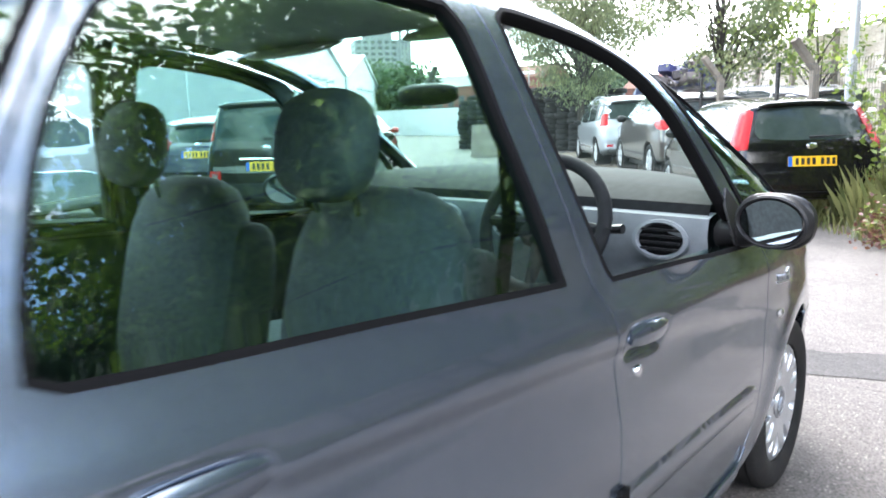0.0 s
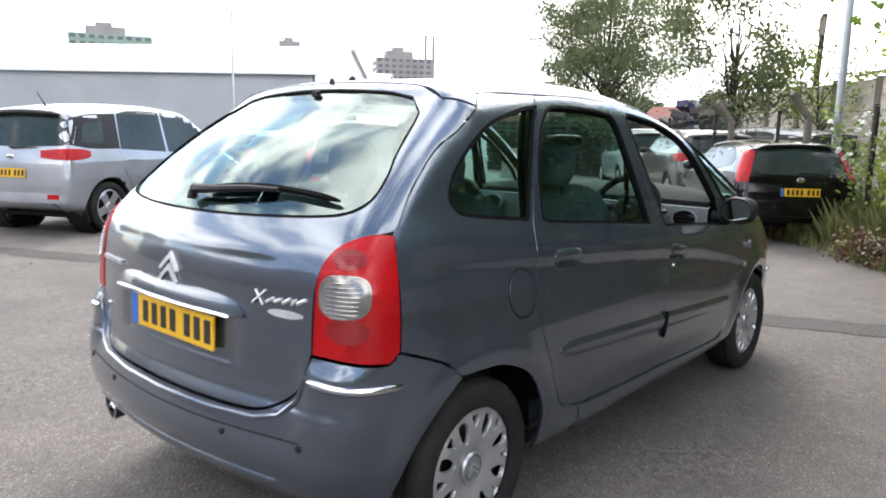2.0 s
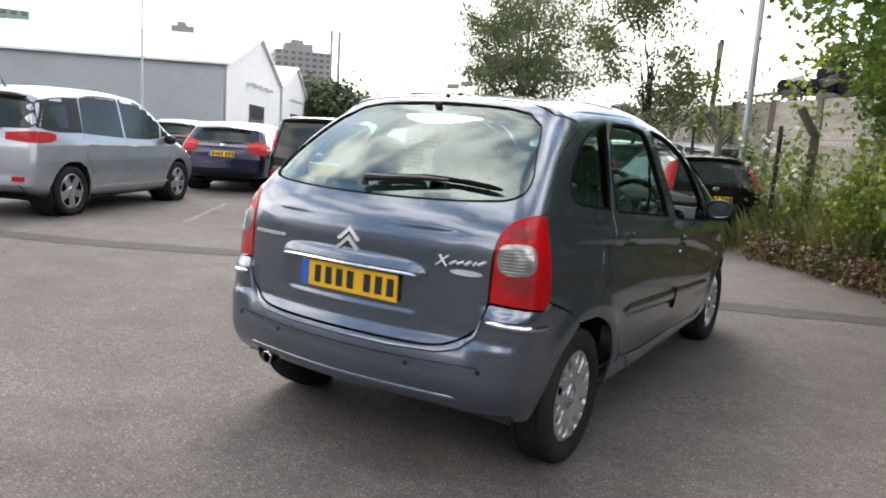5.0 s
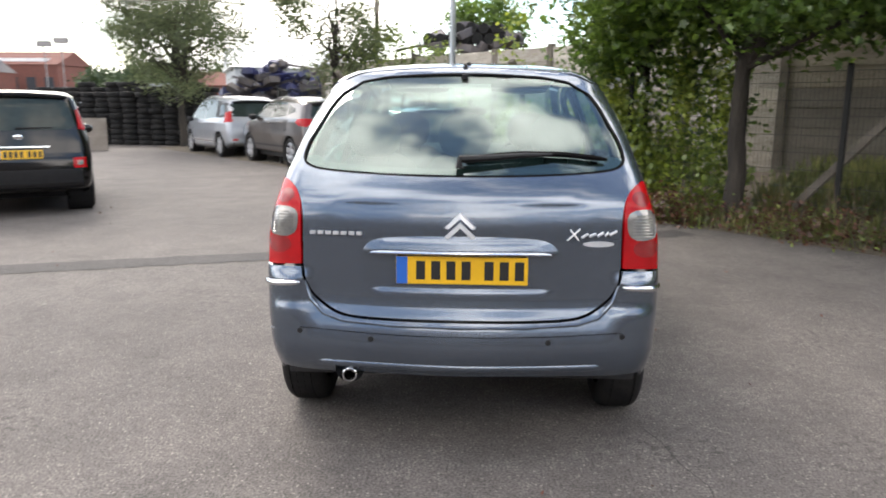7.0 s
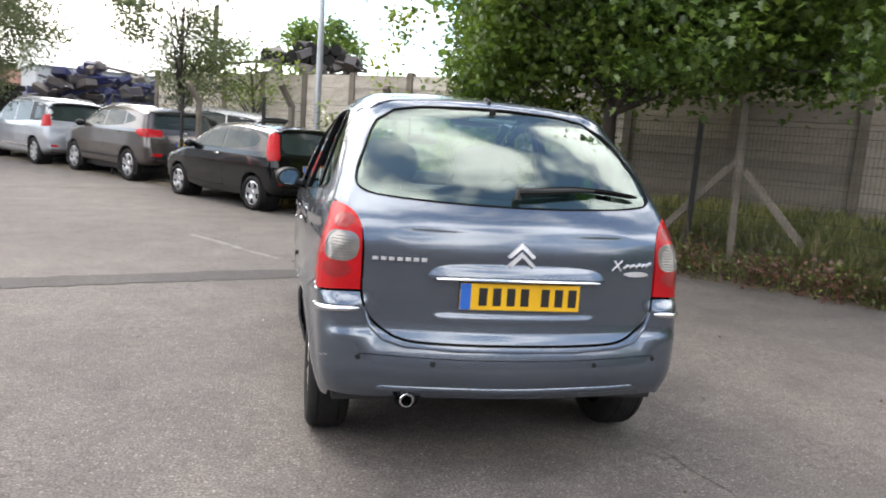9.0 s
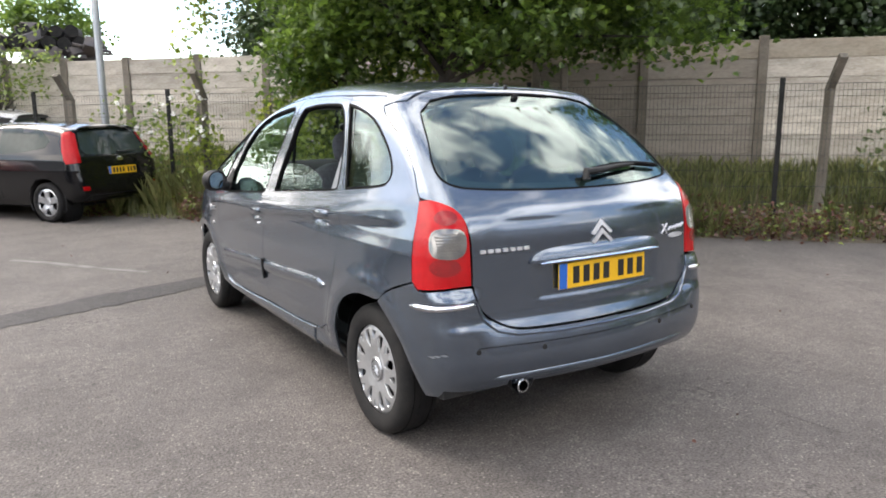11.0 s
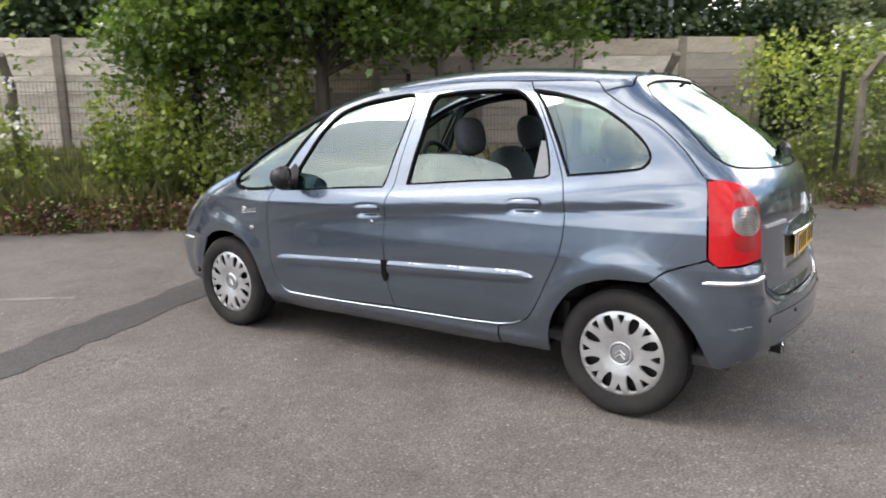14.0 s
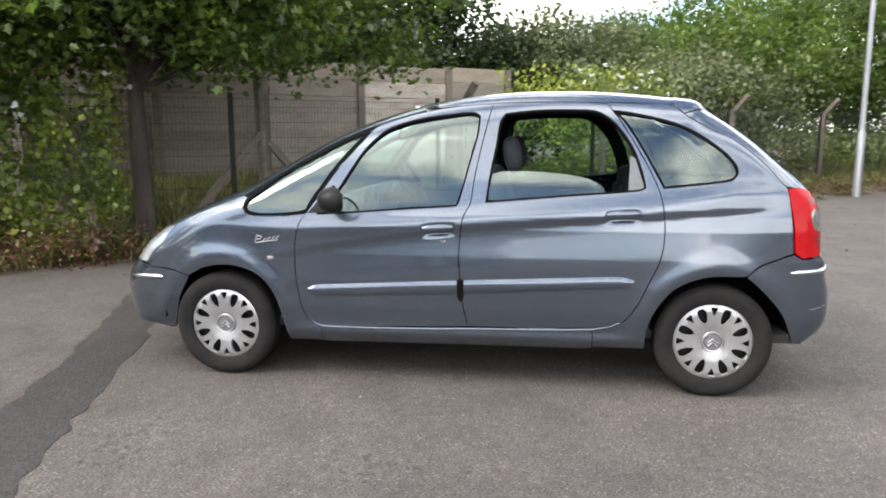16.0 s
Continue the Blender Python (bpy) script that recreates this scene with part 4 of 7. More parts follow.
# dead stems
dead = bmesh.new()
for _ in range(45):
    s, o = rg.uniform(-.8, 3.2), rg.uniform(5.0, 5.5)
    h = verge_height(s, o)
    p = line_point(s, o, h - .03)
    q = line_point(s + rg.uniform(-.2, .2), o + rg.uniform(-.15, .15), h + rg.uniform(.25, .7))
    tube(dead, [p, p.lerp(q, .5) + Vector((rg.uniform(-.03, .03), rg.uniform(-.03, .03), 0)), q], [.008, .006, .003], 4, False)
tagged(part("dead_stems", dead, "straw", None), "pale dead stems standing in the verge", "dead stems", kind="stuff")

# ---- further trees ----
AX = (np.array((1., 0, 0)), np.array((0, 1., 0)))
tree("weeping_tree", "dense grey-green weeping tree above the tyre stacks", (-10.2, 19.9, 0), (-10.2, 19.9, 5.0), (2.6, 2.4, 3.3), 330, 165, .10, "leaf_grey", 41, .13, 1.7, .30, floor=1.75, narrow=.45, limbs=40, droop=1.1, hollow=.1, gaps=.1, axis=AX)
tree("birch_sapling", "thin open-crowned young tree behind the parked cars", (-3.4, 12.9, 0), (-3.4, 12.9, 3.7), (1.5, 1.4, 2.1), 150, 100, .09, "leaf_grey", 42, .045, 1.4, .22, floor=1.55, narrow=.6, limbs=40, droop=.6, gaps=.25, axis=AX)
tree("birch_sapling", "young tree with sparse leaves beside the wall", (-1.8, 13.6, 0), (-1.9, 13.5, 2.6), (1.5, 1.0, .8), 45, 45, .11, "leaf_light", 43, .04, 1.3, .2, floor=1.7, narrow=.6, limbs=18, axis=AX)
for i, (s, o, h, r, hh) in enumerate(((2.6, 12.5, 4.2, 2.6, 2.8), (6.6, 12.8, 4.4, 2.9, 3.0), (10.8, 13.0, 2.4, 2.4, 1.7), (-6.2, 13.5, 3.6, 2.2, 1.9), (-1.5, 13.5, 4.2, 2.6, 2.6))):
    tree("dark_tree", "dark leafy tree rising behind the concrete wall", tuple(line_point(s, o, 0)), tuple(line_point(s, o, h)), (r, r * .8, hh), 300, 125, .145, "leaf_dark", 50 + i, .14, 1.6, .42, limbs=20, hollow=.1)
for i, (x, y, h, r, hh, m) in enumerate(((17.5, -.8, 3.0, 2.7, 1.9, "leaf_grey"), (18.5, -5.6, 3.4, 3.2, 2.6, "leaf_maple"), (21, -9.5, 4.0, 3.8, 3.4, "leaf_maple"), (20, -14, 3.8, 3.6, 3.3, "leaf_grey"), (25, -3.5, 3.6, 3.0, 2.2, "leaf_dark"), (15.6, -4.0, 2.0, 2.0, 1.5, "leaf_grey"), (26, -12, 5.0, 4.0, 4.0, "leaf_dark"), (22, -20, 4.0, 4.0, 3.6, "leaf_maple"))):
    tree("scrub_tree", "mixed green scrub tree at the yard's far corner", (x, y, 0), (x, y, h), (r, r, hh), 280, 110, .15, m, 60 + i, .10, 1.2, .36, limbs=18, hollow=.1, narrow=.55, axis=AX)


# ---- buildings and far things ----
A = Vector((-31.2, 24.1, 0))
G, S = Vector((-.61, .79, 0)), Vector((-.79, -.61, 0))
hall = empty("warehouse", "long grey profiled-sheet warehouse with two pale gables and white roofs", "warehouse")
EAVE, RIDGE, HALF, DEEP = 4.75, 7.45, 11.4, 62
bm = bmesh.new()
n = int(DEEP / .30)
for k in range(n):
    p = A + S * (k * .30)
    q = A + S * (k * .30 + .16)
    r = A + S * (k * .30 + .30)
    for a, b, o in ((p, q, .0), (q, r, .035)):
        d = -G * o
        bm.faces.new([bm.verts.new(v) for v in (a + d, b + d, b + d + Vector((0, 0, EAVE)), a + d + Vector((0, 0, EAVE)))])
tagged(part("side_wall", bm, "cladding", hall), "", "", kind="stuff")
bm = bmesh.new()
bm.faces.new([bm.verts.new(v + G * .015) for v in (A, A + S * DEEP, A + S * DEEP + Vector((0, 0, EAVE)), A + Vector((0, 0, EAVE)))])
part("wall_lining", bm, "cladding", hall)
for i in range(2):
    b0 = A + G * (2 * HALF * i)
    bm = bmesh.new()
    bm.faces.new([bm.verts.new(v) for v in (b0, b0 + G * 2 * HALF, b0 + G * 2 * HALF + Vector((0, 0, EAVE)), b0 + G * HALF + Vector((0, 0, RIDGE)), b0 + Vector((0, 0, EAVE)))])
    ext = bmesh.ops.extrude_face_region(bm, geom=list(bm.faces))
    bmesh.ops.translate(bm, vec=S * .3, verts=[v for v in ext["geom"] if isinstance(v, bmesh.types.BMVert)])
    part("gable_wall", bm, "cladding_white", hall)
    bm = bmesh.new()
    for a, b in ((0, 1), (2, 1)):
        e, rdg = b0 + G * HALF * a + Vector((0, 0, EAVE + .06)), b0 + G * HALF + Vector((0, 0, RIDGE + .06))
        if a == 0:
            e -= G * .35 + Vector((0, 0, .08))
        o = -S * .25
        quad = [e + o, rdg + o, rdg + S * DEEP, e + S * DEEP]
        f = bm.faces.new([bm.verts.new(v) for v in quad])
        ext = bmesh.ops.extrude_face_region(bm, geom=[f])
        bmesh.ops.translate(bm, vec=(0, 0, .14), verts=[v for v in ext["geom"] if isinstance(v, bmesh.types.BMVert)])
    part("roof", bm, "roof_sheet", hall)
    for k in range(4):
        c = b0 + G * (8.0 + 1.6 * k) - S * .02
        bm = bmesh.new()
        m = Matrix.Translation(c + Vector((0, 0, 1.9))) @ Matrix.Rotation(math.atan2(G.y, G.x), 4, "Z")
        box(bm, -.62, .62, -.06, .06, -.95, .95, .02, m)
        part("window", bm, "window_dark", hall)
    for k in range(4):
        c = b0 + G * (6.6 + 2.6 * k) - S * .3
        bm = bmesh.new()
        box(bm, -.22, .22, -.3, .3, -.1, .1, .03, Matrix.Translation(c + Vector((0, 0, 4.1))) @ Matrix.Rotation(math.atan2(G.y, G.x), 4, "Z"))
        part("flood_light", bm, "alloy", hall)
    bm = bmesh.new()
    p = b0 + G * (2 * HALF - .12) - S * .08
    tube(bm, [p, p + Vector((0, 0, EAVE))], .12, 8)
    part("downpipe", bm, "cladding", hall)


def tower(name, label, bearing, dist, width, depth, top, wall_mat, rows, cols, turn, stepped=True):
    """A block of flats with its storeys of windows."""
    t = empty(name, label, "tower block")
    c = Vector((math.sin(-bearing) * dist + 2.5, math.cos(bearing) * dist - 4.0, 0))
    m = Matrix.Translation(c) @ Matrix.Rotation(turn, 4, "Z")
    bm = bmesh.new()
    box(bm, -width / 2, width / 2, -depth / 2, depth / 2, 0, top, 0, m)
    part("tower_wall", bm, wall_mat, t)
    bm = bmesh.new()
    box(bm, -width * .30, width * .18, -depth * .3, depth * .3, top, top + dist * .010, 0, m)
    part("roof_plant", bm, "flats", t)
    bm = bmesh.new()
    box(bm, -width * .18, width * .02, -depth * .2, depth * .2, top + dist * .010, top + dist * .015, 0, m)
    part("roof_tank", bm, "flats", t)
    h = top / rows
    for r in range(rows // 2, rows):
        for k in range(cols):
            w = width / cols
            x = -width / 2 + w * (k + .5)
            bm = bmesh.new()
            box(bm, x - w * .30, x + w * .30, -depth / 2 - .15, -depth / 2 + .1, h * r + h * .32, h * r + h * .80, 0, m)
            part("window", bm, "window_dark", t)
        for k in range(max(2, cols // 2)):
            w = depth / max(2, cols // 2)
            y = -depth / 2 + w * (k + .5)
            for q in (-1, 1):
                bm = bmesh.new()
                box(bm, q * width / 2 - .12, q * width / 2 + .12, y - w * .3, y + w * .3, h * r + h * .32, h * r + h * .80, 0, m)
                part("window", bm, "window_dark", t)
    return t


D = 380
tower("tower_block", "far grey and green tower block above the warehouse roof", radians(64.9), D, 35, 18, D * .116, "flats_green", 14, 9, radians(64.9))
tower("tower_block", "far grey tower block beyond the gables", radians(44.0), D, 28, 18, D * .104, "flats", 14, 8, radians(54))
tower("tower_block", "far tower block just showing over the warehouse roof", radians(52.3), D, 22, 16, D * .112, "flats", 14, 7, radians(52))

# slim chimneys and masts
for nm, x, y, z0, z1, r, mt in (("chimney", -64.2, 70.0, 0, 14.6, .24, "flats"), ("chimney", -63.9, 71.2, 0, 14.6, .24, "flats"), ("floodlight_mast", -56, 88, 0, 9.3, .10, "flats"), ("floodlight_mast", -54.3, 89, 0, 9.8, .10, "flats")):
    bm = bmesh.new()
    tube(bm, [(x, y, z0), (x, y, z1)], [r, r * .8], 10)
    ob = part(nm, bm, mt, None)
    tagged(ob, "slim dark chimney far beyond the yard" if nm == "chimney" else "far thin mast with a cross head", "chimney" if nm == "chimney" else "mast")
    if nm != "chimney":
        bm = bmesh.new()
        box(bm, x - 1.0, x + 1.0, y - .2, y + .2, z1 - .5, z1 + .25, .05)
        part("mast_head", bm, "flats", ob)
lamp_post("yard_lamp", "tall thin lamp column in front of the warehouse", -29.8, 17.7, 10.0, .07, .05, head=(.6, .3))
# telegraph pole
bm = bmesh.new()
tube(bm, [(-3.4, 19.1, 0), (-3.25, 19.1, 4.95)], [.10, .075], 10)
pole = tagged(part("telegraph_pole", bm, "bark", None), "weathered wooden telegraph pole behind the wall", "telegraph pole")
bm = bmesh.new()
box(bm, -.07, .07, -.07, .07, 4.35, 4.85, .02, Matrix.Translation((-3.27, 19.0, 0)))
part("pole_box", bm, "concrete_dark", pole)
# steel frames beyond the wall's end
for s, h in ((6.1, 4.1), (6.7, 4.2), (7.0, 4.2)):
    bm = bmesh.new()
    p = line_point(s, 11.5)
    tube(bm, [p, p + Vector((0, 0, h))], .06, 6)
    tagged(part("steel_stanchion", bm, "galvanised", None), "bare galvanised stanchion standing behind the wall", "steel post")

# stacks of tyres
rng = random.Random(9)
bm = bmesh.new()
revolve(bm, [(.19, -.075), (.25, -.095), (.30, -.085), (.325, -.05), (.325, .05), (.30, .085), (.25, .095), (.19, .075), (.18, 0)], 18, closed=True)
src = part("tyre", bm, "rubber", None, smooth=True)
tyre_me = src.data
bpy.data.objects.remove(src)
for row in range(2):
    for k in range(13):
        x0 = Vector((-9.95, 21.1, 0)) + Vector((-.985, .17, 0)) * (.58 * k + rng.uniform(-.04, .04)) + Vector((.1, .62, 0)) * row
        st = empty("tyre_stack", "column of worn black tyres stacked at the yard's end", "tyre stack", "tyre stacks")
        st.location = x0
        for q in range(rng.choice((9, 10, 10, 11)) + row):
            o = new("tyre", tyre_me)
            o.parent = st
            o.location = (rng.uniform(-.05, .05), rng.uniform(-.05, .05), .095 + .192 * q)
            o.rotation_euler = (rng.uniform(-.05, .05), rng.uniform(-.05, .05), rng.uniform(0, 3))
# beyond the wall: heaps of scrap and blue plant
def heap(name, label, centre, size, n, mat, seed, cat="scrap heap"):
    r = random.Random(seed)
    t = empty(name, label, cat)
    for k in range(n):
        bm = bmesh.new()
        p = Vector(centre) + Vector((r.uniform(-1, 1) * size[0], r.uniform(-1, 1) * size[1], 0))
        fall = max(0.15, 1 - ((p.x - centre[0]) / size[0]) ** 2 * .6)
        p.z = centre[2] + r.uniform(.0, 1) * size[2] * fall
        m = Matrix.Translation(p) @ Euler((r.uniform(-.5, .5), r.uniform(-.5, .5), r.uniform(0, 3))).to_matrix().to_4x4()
        if k % 3:
            box(bm, -r.uniform(.12, .5), r.uniform(.12, .5), -r.uniform(.1, .3), r.uniform(.1, .3), -r.uniform(.06, .2), r.uniform(.06, .2), .03, m)
        else:
            tube(bm, [m @ Vector((-r.uniform(.3, .9), 0, 0)), m @ Vector((r.uniform(.3, .9), 0, 0))], .05, 6)
        part("scrap_piece", bm, mat if k % 2 else "scrap", t)
    return t


heap("scrap_heap", "heap of dark scrap and blue plant beyond the yard", (-7.6, 24.6, .2), (3.0, .8, 2.9), 300, "blue_scrap", 3)
heap("scrap_heap", "dark pipes and scrap piled on a rack behind the wall", (-.4, 23.2, 3.2), (2.0, .7, 1.2), 36, "scrap", 4)
bm = bmesh.new()
for k in range(5):
    p = Vector((-2.2 + k * .9, 23.0, 0))
    tube(bm, [p, p + Vector((0, 0, 3.9))], .05, 6)
box(bm, -2.5, 1.9, 22.8, 23.3, 3.15, 3.25, .02)
box(bm, -2.5, 1.9, 22.8, 23.3, 3.65, 3.70, .02)
tagged(part("steel_rack", bm, "scrap", None), "steel rack carrying scrap behind the wall", "rack")
for k, (x, z, r) in enumerate(((-1.75, 3.93, .22), (-1.3, 3.92, .20), (-.86, 3.95, .23), (-.40, 3.92, .20), (.06, 3.94, .22), (.52, 3.93, .21), (1.0, 3.95, .23), (1.45, 3.92, .20), (-.62, 4.30, .20), (-.16, 4.31, .21), (.30, 4.30, .19), (.76, 4.33, .21))):
    bm = bmesh.new()
    tube(bm, [(x - .12, 22.6, z), (x + .12, 23.5, z)], r, 14)
    tagged(part("black_drum", bm, "rubber", None), "black rolled drum lying on the rack", "drum", "drums on the rack")
bush = tree("far_bush", "rounded green bush above the rack", (.3, 26, 0), (.3, 26, 4.9), (1.7, 1.2, .9), 60, 60, .18, "leaf_maple", 71, .08, 3.5, .3, axis=AX)


def block(name, label, cat, x0, x1, y0, y1, h, mat, roof=None, ridge=0, windows=0, turn=0.0):
    t = empty(name, label, cat)
    m = Matrix.Translation(((x0 + x1) / 2, (y0 + y1) / 2, 0)) @ Matrix.Rotation(turn, 4, "Z")
    w, d = (x1 - x0) / 2, (y1 - y0) / 2
    bm = bmesh.new()
    box(bm, -w, w, -d, d, 0, h, 0, m)
    part("wall", bm, mat, t)
    if roof:
        bm = bmesh.new()
        a = [(-w - .2, -d - .2, h), (w + .2, -d - .2, h), (w + .2, d + .2, h), (-w - .2, d + .2, h), (-w - .2, 0, h + ridge), (w + .2, 0, h + ridge)]
        vs = [bm.verts.new(m @ Vector(p)) for p in a]
        for f in ((0, 1, 5, 4), (2, 3, 4, 5), (0, 4, 3), (1, 2, 5), (3, 2, 1, 0)):
            bm.faces.new([vs[k] for k in f])
        part("roof", bm, roof, t)
    for k in range(windows):
        x = -w + 2 * w * (k + .5) / windows
        bm = bmesh.new()
        box(bm, x - w / windows * .5, x + w / windows * .5, -d - .06, -d + .05, h * .35, h * .75, 0, m)
        part("window", bm, "window_dark", t)
    return t


block("brick_shed", "small red-brick shed with pale roof beyond the cars", "shed", -23.5, -18.5, 51, 55, 3.0, "brick", "brick", 1.1, 3)
block("low_building", "low pale flat-roofed building in the distance", "building", -34, -22, 66, 74, 3.6, "cladding", None, 0, 6)
block("terrace_house", "far red-brick terrace with dark windows", "house", -84, -68, 92, 100, 6.0, "brick", "flats", 2.0, 7)
block("office_block", "far pale office block among trees", "building", -78, -66, 105, 115, 8.5, "cladding_white", None, 0, 6)
block("brick_hall", "far dark-red brick hall", "building", -78, -64, 104, 114, 7.5, "brick", "brick", 2.2, 5)
block("pitched_shed", "grey shed with a pale pitched roof behind the parked cars", "shed", -14, -8, 33, 40, 3.4, "cladding", "roof_sheet", 1.2, 2, .4)
block("boundary_wall", "long low pale boundary wall at the yard's end", "wall", -46, -16, 38.2, 38.6, 1.9, "cladding_white", None, 0, 0, -.25)
for i, (x, y, h, r) in enumerate(((-58.5, 63, 4.2, 4.6), (-50, 92, 3.4, 3.6), (-30, 84, 3.2, 4.0), (-18, 80, 3.0, 4.0), (-41, 84, 3.6, 3.8))):
    tree("far_tree", "far rounded green tree among the buildings", (x, y, 0), (x, y, h), (r, r, r * .8), 90, 60, .55, "leaf_dark", 80 + i, .2, 1.6, .9, limbs=8, hollow=.1, axis=AX)

# plain unseen walls added behind the walk, blocking low sky from car reflections
for nm, x0, x1, y0, y1 in (("wall_south", -46, 30, -25.4, -25.0), ("wall_west", -46.4, -46, -25.4, -16)):
    bm = bmesh.new()
    box(bm, x0, x1, y0, y1, 0, 7.5, 0)
    tagged(part(nm, bm, "brick_dark", None), "unseen plain dark brick wall added to darken low reflections", "wall", kind="structure")

board = bmesh.new()
box(board, -.55, .55, -.02, .02, 0, 1.05, .006)
board_ob = tagged(part("leaning_board", board, "concrete", None), "pale sheet of board leaning on the tyre stacks", "board")
board_ob.matrix_world = Matrix.Translation((-12.4, 17.7, 0)) @ Matrix.Rotation(radians(24), 4, "Z") @ Matrix.Rotation(radians(-12), 4, "X")
def grad(field, p):
    e = 2e-3
    g = np.stack([field(*(p + np.array(d) * e).T) - field(*(p - np.array(d) * e).T) for d in ((1, 0, 0), (0, 1, 0), (0, 0, 1))], 1)
    return g / (np.linalg.norm(g, axis=1, keepdims=True) + 1e-9)


def cast(field, o, d, far=2.6):
    """From inside points o outwards along d to the skin."""
    lo, hi = np.zeros(len(o)), np.full(len(o), far)
    for _ in range(24):
        m = (lo + hi) / 2
        out = field(*(o + d * m[:, None]).T) > 0
        lo, hi = np.where(out, lo, m), np.where(out, m, hi)
    return o + d * lo[:, None]


class Chart:
    """Flat coordinates on a skin: side (y, z), top (x, y), rear and front (angle, z) round an upright axis."""

    def __init__(self, kind, sign=1, field=body, axis=1.0, base=.9):
        self.kind, self.sign, self.field, self.axis, self.base = kind, sign, field, axis, base

    def place(self, q):
        z = np.zeros(len(q))
        if self.kind == "side":
            o, d = np.stack([z, q[:, 0], q[:, 1]], 1), np.stack([z + self.sign, z, z], 1)
        elif self.kind == "top":
            o, d = np.stack([q[:, 0], q[:, 1], z + self.base], 1), np.stack([z, z, z + 1], 1)
        else:
            s = -1 if self.kind == "rear" else 1
            o, d = np.stack([z, z + s * self.axis, q[:, 1]], 1), np.stack([np.sin(q[:, 0]), s * np.cos(q[:, 0]), z], 1)
        return cast(self.field, o, d)

    def flat(self, p):
        p = np.atleast_2d(np.array(p, float))
        if self.kind == "side":
            return p[:, 1:3]
        if self.kind == "top":
            return p[:, :2]
        s = -1 if self.kind == "rear" else 1
        return np.stack([np.arctan2(p[:, 0], s * (p[:, 1] - s * self.axis)), p[:, 2]], 1)

    def normal(self, p):
        return grad(self.field, p)

    def panel(self, name, outline, mat, parent, holes=(), gap=.0028, grid=.03, depth=.012, lift=0.0, label="", sharp=38):
        o = shrink(rounded(outline, .018, sharp), gap)
        v, f = fill(o, [shrink(rounded(h, .018, sharp), 0) for h in holes], grid)
        return skin(name, v, f, self.place, self.normal, mat, parent, depth, lift, label)

    def strip(self, name, outline, mat, parent, inner=.012, outer=.004, lift=.003, depth=.008, closed=True, label=""):
        """A band along an outline, such as a rubber seal."""
        o = rounded(outline, .018)
        v, f = fill(shrink(o, -outer), [shrink(o, inner)], .5)
        return skin(name, v, f, self.place, self.normal, mat, parent, depth, lift, label)


SIDE = {s: Chart("side", s) for s in (-1, 1)}
TOP, REAR, FRONT = Chart("top"), Chart("rear", axis=1.0), Chart("front", axis=1.0)


def on_side(pts, s):
    return SIDE[s].place(np.array(pts, float))


def on_rear(pts):
    """Rear outlines are drawn flat; they widen a little towards the corners, where the tail curves away."""
    q = np.array(pts, float)
    grow = 1 + .04 * q[:, 0] ** 2
    return cast(body, np.stack([q[:, 0] * grow, np.full(len(q), -1.0), 1.42 + (q[:, 1] - 1.42) * grow], 1), np.tile((0., -1., 0.), (len(q), 1)))


def on_front(pts):
    q = np.array(pts, float)
    return cast(body, np.stack([q[:, 0], np.full(len(q), 1.0), q[:, 1]], 1), np.tile((0., 1., 0.), (len(q), 1)))


# outlines in metres: side ones as (y, z), rear ones as (x, z)
FRONT_GLASS = [(.568, 1.109), (.453, 1.294), (.378, 1.381), (.301, 1.441), (.144, 1.491), (-.046, 1.519), (-.178, 1.528), (-.214, 1.506), (-.208, 1.419), (-.175, 1.282),
               (-.113, 1.041), (-.098, 1.02), (.244, .997), (.433, .982), (.689, .966), (.627, 1.032)]
REAR_GLASS = [(-.257, 1.042), (-.277, 1.192), (-.304, 1.343), (-.324, 1.481), (-.354, 1.521), (-.516, 1.537), (-.731, 1.539), (-.853, 1.527), (-.943, 1.466), (-1.031, 1.345),
              (-1.088, 1.198), (-1.102, 1.125), (-1.073, 1.11), (-.674, 1.077), (-.312, 1.046)]
QUARTER_GLASS = [(-.922, 1.536), (-1.034, 1.520), (-1.16, 1.492), (-1.27, 1.459), (-1.385, 1.4), (-1.498, 1.318), (-1.553, 1.259), (-1.571, 1.222), (-1.568, 1.195), (-1.546, 1.17), (-1.507, 1.158), (-1.32, 1.136),
                 (-1.192, 1.123), (-1.152, 1.198), (-1.078, 1.331), (-.992, 1.466)]
FRONT_QUARTER = [(1.122, 1.001), (1.102, 1.051), (1.025, 1.110), (.902, 1.198), (.714, 1.300), (.525, 1.394), (.385, 1.444), (.472, 1.356), (.590, 1.216), (.678, 1.092), (.748, .977), (.883, .961),
                 (1.047, .958), (1.104, .973)]
RAIL = [(1.135, 1.070), (.91, 1.206), (.722, 1.310), (.532, 1.404), (.342, 1.477), (.18, 1.522), (.023, 1.553), (-.283, 1.577), (-.546, 1.584), (-.9, 1.578), (-1.1, 1.574), (-1.248, 1.564)]
MID_GAP = [(-.282, 1.577), (-.261, 1.497), (-.226, 1.343), (-.192, 1.161), (-.175, 1.035), (-.140, .966), (-.123, .859), (-.117, .734), (-.127, .608), (-.139, .479), (-.167, .352)]
REAR_GAP = [(-.9, 1.572), (-.973, 1.472), (-1.06, 1.331), (-1.132, 1.198), (-1.174, 1.097), (-1.194, .996), (-1.2, .878), (-1.182, .757), (-1.13, .634), (-1.063, .491), (-1.008, .415), (-.935, .383), (-.845, .37)]
DOOR_EDGE = [(.738, .972), (.776, .937), (.806, .842), (.817, .714), (.807, .551), (.779, .41), (.737, .35), (.678, .328)]
